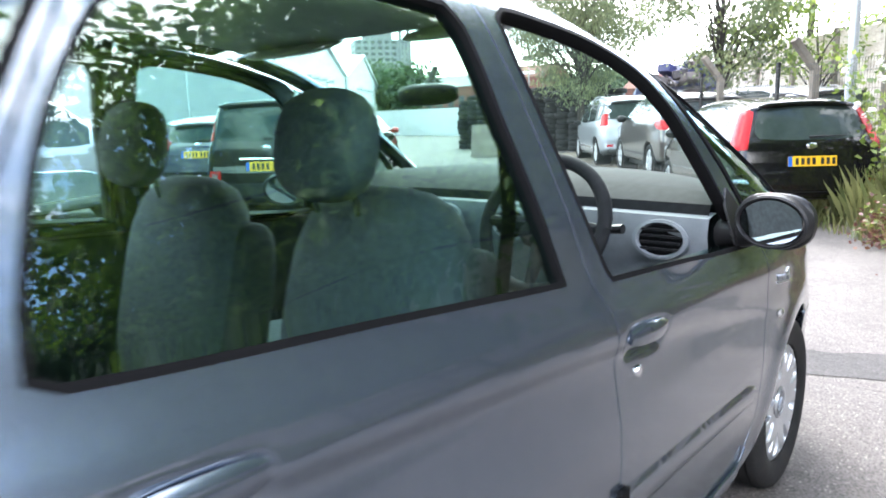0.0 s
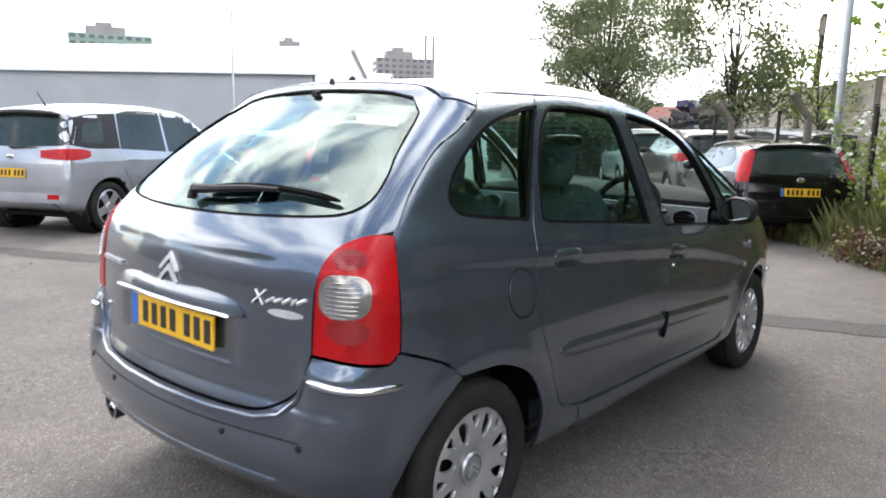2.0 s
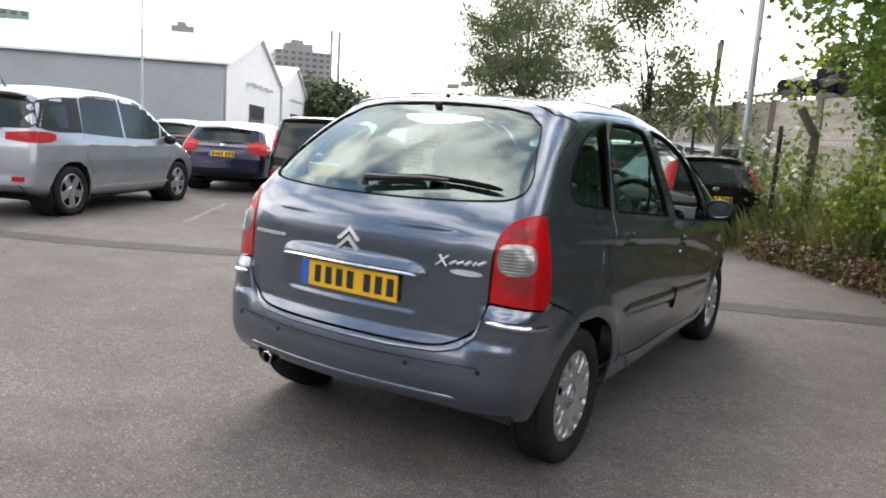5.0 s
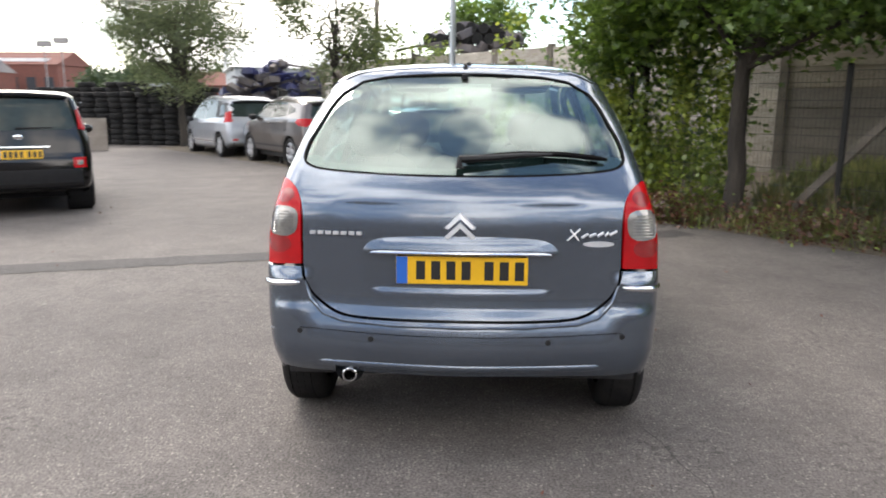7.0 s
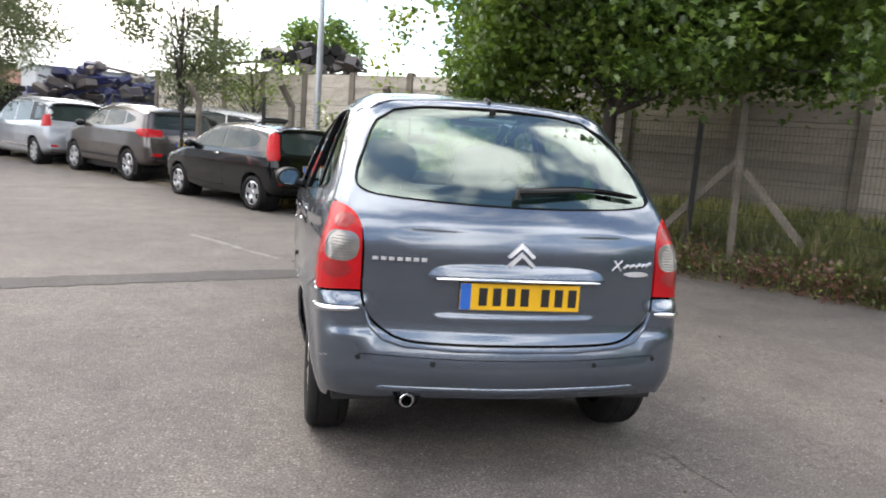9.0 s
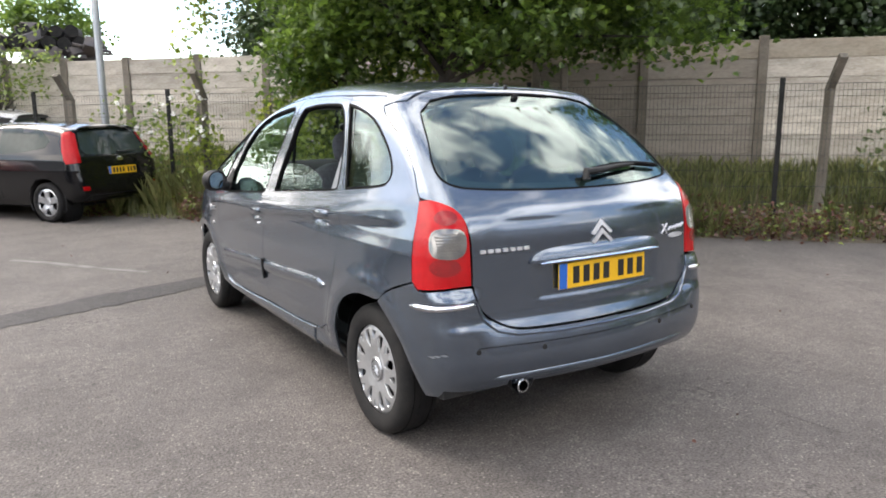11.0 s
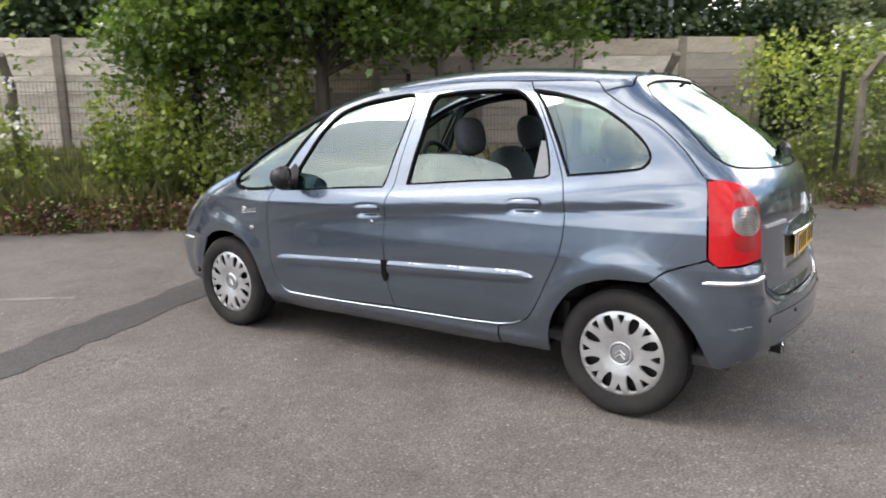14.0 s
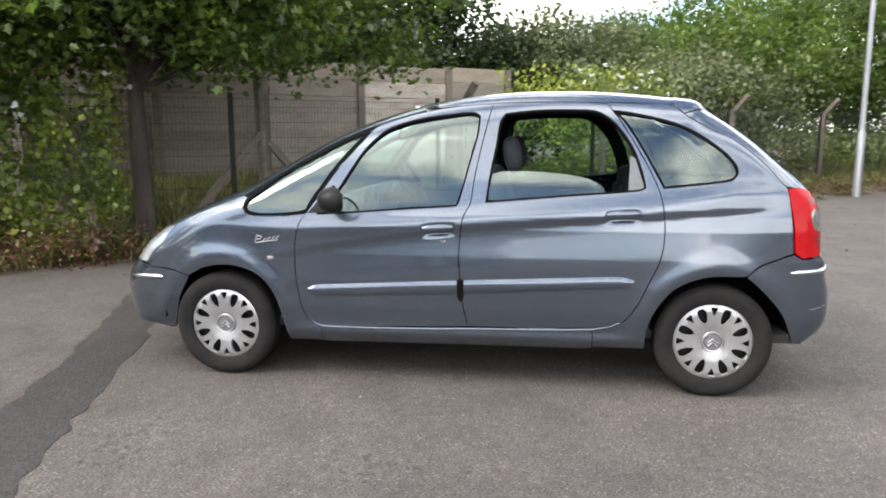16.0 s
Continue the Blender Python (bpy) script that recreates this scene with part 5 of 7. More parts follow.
FRONT_DOOR = [(.752, .968), (.664, 1.092), (.576, 1.216), (.457, 1.356), (.365, 1.458), (.209, 1.508), (.021, 1.547), (-.13, 1.566)] + MID_GAP + [(.252, .336)] + DOOR_EDGE[:0:-1]
REAR_DOOR = MID_GAP[::-1] + [(-.546, 1.582), (-.75, 1.580)] + REAR_GAP + [(-.539, .356)]
REAR_ARCH = [(-1.122, .25), (-1.135, .390), (-1.180, .500), (-1.270, .605), (-1.41, .664), (-1.52, .672), (-1.618, .660)]
FRONT_ARCH = [(1.487, .590), (1.40, .638), (1.279, .665), (1.150, .660), (1.02, .605), (.940, .490), (.905, .345), (.890, .215)]
QUARTER = REAR_GAP[:0:-1] + [(-.9, 1.574), (-1.1, 1.570), (-1.248, 1.560), (-1.301, 1.513), (-1.443, 1.428), (-1.558, 1.372), (-1.699, 1.258), (-1.79, 1.155), (-1.817, 1.126), (-1.835, 1.0), (-1.851, .795),
                             (-1.759, .761), (-1.673, .724), (-1.618, .677)] + REAR_ARCH[-2::-1] + [(-.845, .25)]
SILL = [(.678, .325), (.252, .333), (-.167, .348), (-.539, .353), (-.845, .367), (-.845, .245), (-.3, .235), (.3, .228), (.678, .222)]
FENDER = [(1.135, 1.066), (1.30, 1.010), (1.45, .950), (1.606, .880), (1.655, .795), (1.745, .715), (1.792, .655), (1.765, .633), (1.641, .627), (1.55, .613)] + FRONT_ARCH + [(.678, .222), (.678, .328)] + DOOR_EDGE[-2::-1] + [(.752, .970), (.883, .957), (1.047, .954), (1.106, .969), (1.127, 1.001), (1.108, 1.055)]
HEADLAMP = [(1.606, .878), (1.655, .795), (1.745, .715), (1.792, .655), (1.875, .655)]
TAILGATE_SIDE = [(-1.248, 1.560), (-1.301, 1.513), (-1.443, 1.428), (-1.558, 1.372), (-1.699, 1.258), (-1.79, 1.155), (-1.817, 1.126)]
LAMP_IN = [(.742, 1.139), (.689, 1.114), (.650, 1.062), (.637, .99), (.635, .90), (.636, .797)]
GATE_LOW = [(.634, .797), (.624, .738), (.587, .676), (.515, .626), (.442, .604), (.28, .594), (0, .591)]
SCREEN = [(0, 1.577), (.34, 1.563), (.472, 1.541), (.556, 1.487), (.618, 1.367), (.657, 1.274), (.663, 1.219), (.64, 1.190), (.578, 1.173), (.318, 1.157), (0, 1.152)]


def both(pts):
    """A rear outline mirrored to the whole width, given for one half from the centre's top to its foot."""
    p = [tuple(v) for v in pts]
    return p + [(-a, b) for a, b in p[::-1] if abs(a) > 1e-6]


car = empty("people_carrier", "slate-blue metallic five-door people carrier parked on tarmac, front offside window open", "car")
for s in (-1, 1):
    c = SIDE[s]
    c.panel("front_wing", FENDER, "car_grey", car, grid=.024)
    c.panel("sill", SILL, "car_grey", car, lift=.007, depth=.02, grid=.02)
    c.panel("rear_quarter_panel", QUARTER, "car_grey", car, holes=[QUARTER_GLASS], grid=.017)
    c.panel("quarter_window", QUARTER_GLASS, "glass", car, gap=-.006, lift=-.008, depth=.003, grid=.05, label="green-tinted fixed side window")
    c.strip("quarter_window_seal", QUARTER_GLASS, "seal", car, inner=.011, outer=.001, lift=.001)
    c.panel("front_quarter_window", FRONT_QUARTER, "glass", car, gap=-.006, lift=-.008, depth=.003, grid=.05)
    c.strip("front_quarter_seal", FRONT_QUARTER, "seal", car, inner=.014, outer=.003, lift=.001)
    for nm, outline, glass_line in (("front_door", FRONT_DOOR, FRONT_GLASS), ("rear_door", REAR_DOOR, REAR_GLASS)):
        door = c.panel(nm, outline, "car_grey", car, holes=[glass_line], grid=.017)
        c.strip("window_seal", glass_line, "seal", door, inner=.009, outer=.001, lift=.001, depth=.03)
        shut = nm == "front_door" and s < 0 or nm == "rear_door" and s > 0
        line = glass_line
        if nm == "rear_door" and s < 0:
            line = [(-.26, 1.03), (-.288, 1.172), (-.30, 1.196), (-.34, 1.205), (-.50, 1.208), (-.66, 1.196), (-.80, 1.170), (-.87, 1.135), (-.905, 1.08), (-.90, 1.05), (-.6, 1.03)]
        if nm == "front_door" and s > 0:
            line = [(.60, .955), (.52, .990), (.3, 1.003), (.0, 1.018), (-.09, 1.022), (-.09, .99), (.2, .97)]
        c.panel("window_glass", line, "glass", door, gap=-.004, lift=-.012, depth=.004, grid=.05, label="green-tinted door glass, wound up" if shut else "green-tinted door glass, wound down")
        if nm == "rear_door" and s < 0:
            c.panel("window_divider", [(-1.098, 1.120), (-1.012, 1.108), (-1.022, 1.29), (-1.048, 1.285)], "dash_light", door, gap=0, lift=-.010, depth=.006, grid=.05, label="grey triangular window divider")
        y0, z0 = (0.0, .893) if nm == "front_door" else (-.985, .978)
        sl = .06 if nm == "front_door" else .04
        slope = lambda u: -sl * u
        cup = [(y0 + .088 * math.cos(a) * (abs(math.cos(a)) ** -.35 if abs(math.cos(a)) > 1e-6 else 1), z0 - .002 + .036 * math.sin(a) - sl * .088 * math.cos(a)) for a in np.linspace(0, 2 * math.pi, 28, endpoint=False)]
        c.panel("handle_recess", cup, "car_grey", door, gap=0, lift=.0012, depth=.002, grid=.009)
        bm = bmesh.new()
        pts = []
        for k in range(9):
            u = -.082 + .164 * k / 8
            q = on_side([(y0 + u, z0 + .009 - sl * u)], s)[0]
            pts.append((q[0] + s * (.015 * math.sin(math.pi * k / 8) ** .5 + .001), q[1], q[2]))
        tube(bm, pts, [.011, .016, .018, .0185, .0185, .0185, .018, .016, .011], 10)
        flat_x, flat_z = pts[4][0], pts[4][2]
        for v in bm.verts:
            v.co.x, v.co.z = flat_x + (v.co.x - flat_x) * .62, flat_z + (v.co.z - flat_z) * 1.22
        part("door_handle", bm, "car_grey", door, smooth=True)
        if nm == "front_door":
            q = on_side([(-.027, .826)], s)[0]
            bm = bmesh.new()
            revolve(bm, [(.0001, .006), (.010, .006), (.012, .004), (.013, 0)], 16, Matrix.Translation(q) @ Matrix.Rotation(radians(90) * s, 4, "Y"))
            part("keyhole", bm, "chrome", door, smooth=True)
        lo, hi = ((.748, -.112), (-.142, -1.056))[nm == "rear_door"]
        a, b = max(lo, hi), min(lo, hi)
        top = lambda y: np.interp(y, [-1.06, -.98, -.13, .70, .75], [.640, .661, .618, .570, .548])
        bot = lambda y: np.interp(y, [-1.06, -1.0, -.13, .70, .75], [.632, .596, .536, .500, .540])
        ys = np.linspace(a, b, 26)
        rub = [(y, top(y)) for y in ys] + [(y, bot(y)) for y in ys[::-1]]
        v, f = fill(shrink(rounded(rub, .02), 0), (), .016)
        mid = (lambda q: np.clip(1 - np.abs((q[:, 1] - (top(q[:, 0]) + bot(q[:, 0])) / 2) / ((top(q[:, 0]) - bot(q[:, 0])) / 2 + 1e-6)) ** 2.4, 0, 1))
        put = lambda q, c=c, mid=mid, s=s: c.place(q) + np.stack([s * .012 * mid(q), 0 * q[:, 0], 0 * q[:, 0]], 1)
        base = put(v)

        def rub_normal(p, v=v, put=put, s=s):
            e = 3e-3
            n = np.cross(put(v + (e, 0)) - put(v - (e, 0)), put(v + (0, e)) - put(v - (0, e)))
            n *= np.sign(n[:, :1]) * s
            return n / (np.linalg.norm(n, axis=1, keepdims=True) + 1e-9)
        skin("rubbing_strip", v, f, lambda q, base=base: base, rub_normal, "car_grey", door, .006)
    ridge = on_side([(.735, .372), (.705, .346), (.66, .334), (.45, .334), (.252, .337), (.0, .343), (-.167, .350), (-.35, .355), (-.539, .359), (-.70, .364), (-.845, .373), (-.93, .389), (-.985, .415)], s)
    bm = bmesh.new()
    tube(bm, [tuple(v + np.array((s * .004, 0, -.012))) for v in ridge], [.003, .005] + [.0075] * 9 + [.005, .003], 10)
    part("sill_ridge", bm, "car_grey", car, smooth=True)
    c.panel("strip_clip", [(-.108, .622), (-.144, .620), (-.142, .520), (-.128, .497), (-.112, .520)], "seal", car, gap=0, lift=.013, depth=.012, grid=.03, label="black clip between the rubbing strips")
    q = on_side([(.961, .715)], s)[0]
    bm = bmesh.new()
    revolve(bm, [(.0001, .010), (.012, .009), (.019, .005), (.022, 0)], 20, Matrix.Translation(q) @ Matrix.Rotation(radians(90) * s, 4, "Y") @ Matrix.Diagonal((.75, 1, 1, 1)))
    part("side_indicator", bm, "lamp_clear", car, "clear side indicator", smooth=True)
    for u0, u1, w0, w1 in ((1.05, 1.035, .806, .846), (1.035, 1.005, .846, .835), (1.045, 1.015, .822, .824), (1.0, .985, .815, .832), (.975, .955, .822, .836), (.945, .93, .825, .84), (.92, .905, .828, .845), (1.045, .91, .803, .822)):
        bm = bmesh.new()
        tube(bm, [tuple(on_side([(u, w)], s)[0] + np.array((s * .002, 0, 0))) for u, w in ((u0, w0), ((u0 + u1) / 2, (w0 + w1) / 2 + .002), (u1, w1))], .0028, 6)
        part("badge_stroke", bm, "alloy", car)

# fuel flap, offside only
flap_line = [(-1.285 + .078 * math.cos(a), .885 + .084 * math.sin(a)) for a in np.linspace(0, 2 * math.pi, 28, endpoint=False)]
SIDE[1].strip("flap_gap", flap_line, "seal", car, inner=.0035, outer=.001, lift=.0006, depth=.002)
SIDE[1].panel("fuel_flap", flap_line, "car_grey", car, gap=.004, lift=.0022, depth=.004, grid=.02, label="round painted fuel flap")

# roof, windscreen, bonnet
rail_x = {s: on_side(RAIL, s) for s in (-1, 1)}
left, right = rail_x[-1], rail_x[1]
header = .12
k0 = [i for i, (y, z) in enumerate(RAIL) if y < header]
ROOF = [tuple(right[i][:2]) for i in k0] + [(.35, -1.262), (0, -1.27), (-.35, -1.262)] + [tuple(left[i][:2]) for i in k0[::-1]] + [(-.45, header + .02), (-.2, header + .045), (0, header + .05), (.2, header + .045), (.45, header + .02)]
TOP.panel("roof", ROOF, "car_grey", car, gap=.001, grid=.045, depth=.02)
pill = [i for i, (y, z) in enumerate(RAIL) if y > header]
inset = .055
for s in (-1, 1):
    edge = rail_x[s]
    p = [tuple(edge[i][:2]) for i in pill] + [(edge[k0[0]][0], header - .02)] + [(edge[k0[0]][0] - s * inset * 1.1, header + .01)] + [(edge[i][0] - s * inset, edge[i][1] + .012) for i in pill[::-1]]
    TOP.panel("windscreen_pillar", p, "car_grey", car, gap=0, grid=.05, depth=.02, sharp=25)
SCREEN_F = [(right[i][0] - inset, right[i][1] + .012) for i in pill] + [(right[k0[0]][0] - inset * 1.1, header + .01), (.45, header + .02), (.2, header + .045), (0, header + .05), (-.2, header + .045), (-.45, header + .02), (left[k0[0]][0] + inset * 1.1, header + .01)] + [(left[i][0] + inset, left[i][1] + .012) for i in pill[::-1]] + [(-.4, 1.235), (0, 1.26), (.4, 1.235)]
TOP.panel("windscreen", SCREEN_F, "glass_clear", car, gap=-.004, grid=.06, depth=.003, lift=-.004, label="green-tinted laminated windscreen")
BONNET = [(right[0][0] - .004, 1.135), (.4, 1.238), (0, 1.264), (-.4, 1.238), (left[0][0] + .004, 1.135), (-.80, 1.30), (-.775, 1.45), (-.745, 1.606), (-.60, 1.76), (-.4, 1.885), (-.2, 1.945), (0, 1.965), (.2, 1.945), (.4, 1.885), (.60, 1.76), (.745, 1.606), (.775, 1.45), (.80, 1.30)]
bz = SIDE[1].place(np.array([(1.30, 1.010), (1.45, .950), (1.606, .880)]))
BONNET[5:8] = [(-q[0], q[1]) for q in bz]
BONNET[15:18] = [(q[0], q[1]) for q in bz[::-1]]
Chart("top", base=.55).panel("bonnet", BONNET, "car_grey", car, gap=.002, grid=.045)

# nose: lamps, grille and bumper
for s in (-1, 1):
    hl = np.concatenate([on_side(HEADLAMP, s), on_front([(s * .52, .665), (s * .50, .72)]), Chart("top", base=.55).place(np.array([(s * .60, 1.76), (s * .68, 1.68)]))])
    FRONT.panel("headlamp", FRONT.flat(hl), "lamp_head", car, gap=.002, grid=.03, lift=.002, label="clear wraparound headlamp")
g = np.concatenate([on_front([(.50, .66), (.51, .72)]), Chart("top", base=.55).place(np.array([(.60, 1.76), (.4, 1.885), (.2, 1.945), (0, 1.965), (-.2, 1.945), (-.4, 1.885), (-.60, 1.76)])), on_front([(-.51, .72), (-.50, .66), (-.25, .64), (0, .635), (.25, .64)])])
FRONT.panel("grille", FRONT.flat(g), "plastic", car, gap=.002, grid=.04)
fb = [np.concatenate([on_side([(1.487, .588), (1.55, .611), (1.641, .624), (1.765, .630), (1.875, .650)], s), on_front([(s * .5, .655), (s * .25, .635)])]) for s in (1, -1)]
low = [np.concatenate([on_front([(s * .3, .25), (s * .55, .25)]), on_side([(1.80, .262), (1.66, .245), (1.625, .26), (1.60, .35), (1.56, .47)], s)]) for s in (1, -1)]
FRONT.panel("front_bumper", FRONT.flat(np.concatenate([fb[0], fb[1][::-1], low[1][::-1], low[0]])), "car_grey", car, gap=.002, grid=.035)
for s in (-1, 1):
    bm = bmesh.new()
    tube(bm, [tuple(q + grad(body, q[None])[0] * .001) for q in on_side([(1.672, .573), (1.72, .571), (1.77, .569), (1.82, .566), (1.87, .563), (1.92, .559)], s)], [.005, .014, .015, .015, .014, .006], 10)
    part("bumper_chrome", bm, "chrome", car, "chrome bumper insert", smooth=True)

# tail: gate, screen, lamps, bumper
gate_top = TOP.place(np.array([(.35, -1.268), (0, -1.276), (-.35, -1.268)]))
half = {s: np.concatenate([on_side(TAILGATE_SIDE, s), on_rear([(s * a, b) for a, b in LAMP_IN]), on_rear([(s * a, b) for a, b in GATE_LOW])]) for s in (1, -1)}
spoiler_edge = [(.575, 1.535), (.45, 1.583), (.22, 1.600), (0, 1.605)]
screen3 = on_rear(both(SCREEN))
corner = {s: on_side([TAILGATE_SIDE[1]], s)[0] for s in (1, -1)}
joint = {s: cast(body, np.array([(0, -1.0, 1.2)] * 6), np.array([(corner[s] * (1 - u) + on_rear([(s * .575, 1.535)])[0] * u) - (0, -1.0, 1.2) for u in np.linspace(.12, .88, 6)])) for s in (1, -1)}
gate_line = np.concatenate([half[1][1:], half[-1][-2:0:-1], joint[-1], on_rear([(-a, b) for a, b in spoiler_edge[:-1]] + spoiler_edge[::-1]), joint[1][::-1]])
tailgate = REAR.panel("tailgate", REAR.flat(gate_line), "car_grey", car, holes=[REAR.flat(screen3)], gap=.003, grid=.018)
sp = np.concatenate([on_side([TAILGATE_SIDE[0], TAILGATE_SIDE[1]], 1), joint[1], on_rear(spoiler_edge), on_rear([(-a, b) for a, b in spoiler_edge[-2::-1]]), joint[-1][::-1], on_side([TAILGATE_SIDE[1], TAILGATE_SIDE[0]], -1), gate_top[::-1]])
TOP.panel("spoiler", TOP.flat(sp), "car_grey", tailgate, gap=.002, grid=.035, lift=.004, depth=.02)
REAR.panel("rear_screen", REAR.flat(screen3), "glass", tailgate, gap=-.004, lift=-.006, depth=.004, grid=.05, label="green-tinted heated rear screen")
REAR.strip("screen_seal", REAR.flat(screen3), "seal", tailgate, inner=.005, outer=.002, lift=.001)
band = [(.655, 1.232), (.663, 1.219), (.64, 1.190), (.578, 1.173), (.318, 1.157), (0, 1.152)]
band_in = [(.0, 1.190), (.318, 1.195), (.56, 1.212), (.60, 1.235)]
REAR.panel("screen_border", REAR.flat(on_rear([(a, b) for a, b in band] + [(-a, b) for a, b in band[-2::-1]] + [(-a, b) for a, b in band_in[::-1]] + band_in[1:])), "plastic", tailgate, gap=.004, lift=-.010, depth=0, grid=.05, label="dotted black screen border")
for s in (-1, 1):
    out = on_side([(-1.817, 1.123), (-1.835, 1.0), (-1.848, .90), (-1.853, .798)], s)
    inn = on_rear([(s * .80, .785), (s * .74, .795), (s * .638, .799), (s * .638, .90), (s * .638, 1.005), (s * .645, 1.062), (s * .672, 1.108), (s * .722, 1.136)])
    lamp_line = REAR.flat(np.concatenate([out, inn]))
    rev_line = [(s * (radians(36.7) + radians(3.4) * math.copysign(abs(math.cos(a)) ** .6, math.cos(a))), .962 + .058 * math.copysign(abs(math.sin(a)) ** .75, math.sin(a))) for a in np.linspace(0, 2 * math.pi, 24, endpoint=False)]
    lens = REAR.panel("tail_lamp", lamp_line, "lamp_red", car, gap=.003, holes=[rev_line], grid=.022, lift=.004, depth=.02, label="red tail lamp with clear reversing lens")
    REAR.panel("reversing_lens", rev_line, "lamp_clear", lens, gap=.0, grid=.02, lift=.004, depth=.01, label="ribbed clear reversing lens")
    REAR.strip("lens_rim", rev_line, "lamp_clear", lens, inner=.0035, outer=.0015, lift=.0065, depth=.004, label="clear rim round the reversing lens")
    for zc, rw, rh in ((1.062, 2.2, .028), (.868, 2.9, .036)):
        bowl = [(s * radians(37.2) + radians(rw) * math.cos(a), zc + rh * math.sin(a)) for a in np.linspace(0, 2 * math.pi, 24, endpoint=False)]
        REAR.panel("lamp_bowl", bowl, "lamp_bowl", lens, gap=0, grid=.02, lift=.0046, depth=0, label="darker red round lamp bowl")
    for k in range(9):
        zz = .914 + .0118 * k
        a0, a1 = (.672 if 0 < k < 8 else .690), (.755 if 0 < k < 8 else .735)
        bm = bmesh.new()
        tube(bm, [tuple(q + grad(body, q[None])[0] * .0045) for q in on_rear([(s * u, zz) for u in np.linspace(a0, a1, 6)])], .0026, 5)
        part("lens_rib", bm, "lamp_clear", lens)
bt = {s: np.concatenate([on_side([(-1.618, .672), (-1.673, .719), (-1.759, .756), (-1.853, .790)], s), on_rear([(s * .80, .780), (s * .74, .790), (s * .640, .792)]), on_rear([(s * a, b - .006) for a, b in GATE_LOW[1:-1]])]) for s in (1, -1)}
bb = {s: np.concatenate([on_side([(-1.702, .597), (-1.788, .503), (-1.853, .385), (-1.884, .305), (-1.95, .314)], s), on_rear([(s * .74, .375), (s * .62, .362), (s * .45, .365), (s * .2, .360)])]) for s in (1, -1)}
bumper_line = np.concatenate([bt[1], on_rear([(0, .585)]), bt[-1][::-1], bb[-1], on_rear([(0, .357)]), bb[1][::-1]])
bumper = REAR.panel("rear_bumper", REAR.flat(bumper_line), "car_grey", car, gap=.002, grid=.025, depth=.02, lift=.004)
for k, (a, z) in enumerate(((-.672, .508), (-.650, .516), (-.690, .500))):
    REAR.panel("scuff_mark", [(a - .016, z), (a, z + .005), (a + .014, z + .004), (a + .004, z - .003)], "dash_light", bumper, gap=0, lift=.0046, depth=0, grid=.02, label="pale scuff on the paint")
for s in (-1, 1):
    ends = REAR.flat(np.concatenate([on_side([(-1.842, .694)], s), on_rear([(s * .644, .728)])]))
    cl = REAR.place(np.array([ends[0] * (1 - u) + ends[1] * u for u in np.linspace(0, 1, 18)]))
    bm = bmesh.new()
    tube(bm, [tuple(q + grad(body, q[None])[0] * .003) for q in cl], [.004, .009] + [.0125] * 14 + [.011, .005], 10)
    part("bumper_chrome", bm, "chrome", bumper, "chrome bumper insert", smooth=True)
    for x, z in ((.35, .515), (.641, .539)):
        q = on_rear([(s * x, z)])[0]
        n = grad(body, q[None])[0]
        bm = bmesh.new()
        revolve(bm, [(.0001, .002), (.009, .002), (.0115, 0), (.0115, -.004)], 16, Matrix.Translation(q + n * .0055) @ Vector(n).to_track_quat("Z", "Y").to_matrix().to_4x4())
        part("parking_sensor", bm, "plastic", bumper, smooth=True)
crest = [(-.628, .735), (-.603, .662), (-.547, .606), (-.464, .582), (-.257, .568), (0, .565), (.257, .568), (.464, .582), (.547, .606), (.603, .662), (.628, .735)]
bm = bmesh.new()
tube(bm, [tuple(q + grad(body, q[None])[0] * .001) for q in on_rear(crest)], .009, 8)
part("bumper_lip", bm, "car_grey", bumper, smooth=True)
bm = bmesh.new()
tube(bm, [tuple(q + grad(body, q[None])[0] * .0042) for q in on_rear([(x, .530 + .055 * x * x) for x in np.linspace(-.64, .64, 24)])], .0020, 5)
part("bumper_groove", bm, "seal", bumper)
bm = bmesh.new()
low_strip = [(x, .395 + .02 * abs(x)) for x in np.linspace(-.60, .60, 20)]
tube(bm, [tuple(q + grad(body, q[None])[0] * -.009) for q in on_rear(low_strip)], [.008] + [.022] * 18 + [.008], 10)
part("bumper_valance", bm, "car_grey", bumper, smooth=True)

# tailgate dressing
bar = both([(0, .925), (.20, .922), (.325, .912), (.37, .892), (.390, .862), (.36, .860), (.2, .864), (0, .865)])
ledge_v, ledge_f = fill(rounded(bar, .015), (), .018)
bulge = lambda q: np.clip((.925 - q[:, 1]) / .06, 0, 1) ** 1.2 * np.clip((.40 - np.abs(q[:, 0])) / .08, 0, 1) ** .6
ledge = lambda q: on_rear(q) + np.stack([0 * q[:, 0], -.030 * bulge(q) - .001, 0 * q[:, 0]], 1)
ledge_p = ledge(ledge_v)
ledge_n = np.cross(ledge(ledge_v + (.003, 0)) - ledge(ledge_v - (.003, 0)), ledge(ledge_v + (0, .003)) - ledge(ledge_v - (0, .003)))
ledge_n = ledge_n / (np.linalg.norm(ledge_n, axis=1, keepdims=True) + 1e-12)
skin("plate_garnish", ledge_v, ledge_f, lambda q: ledge_p, lambda p: ledge_n, "car_grey", tailgate, .02)
bm = bmesh.new()
tube(bm, [tuple(q + np.array((0, -.034, 0))) for q in on_rear([(x, .862 - .02 * (abs(x) / .36) ** 6 * 0) for x in np.linspace(-.355, .355, 24)])], [.003] + [.0065] * 22 + [.003], 8)
part("garnish_chrome", bm, "chrome", tailgate, "chrome strip", smooth=True)


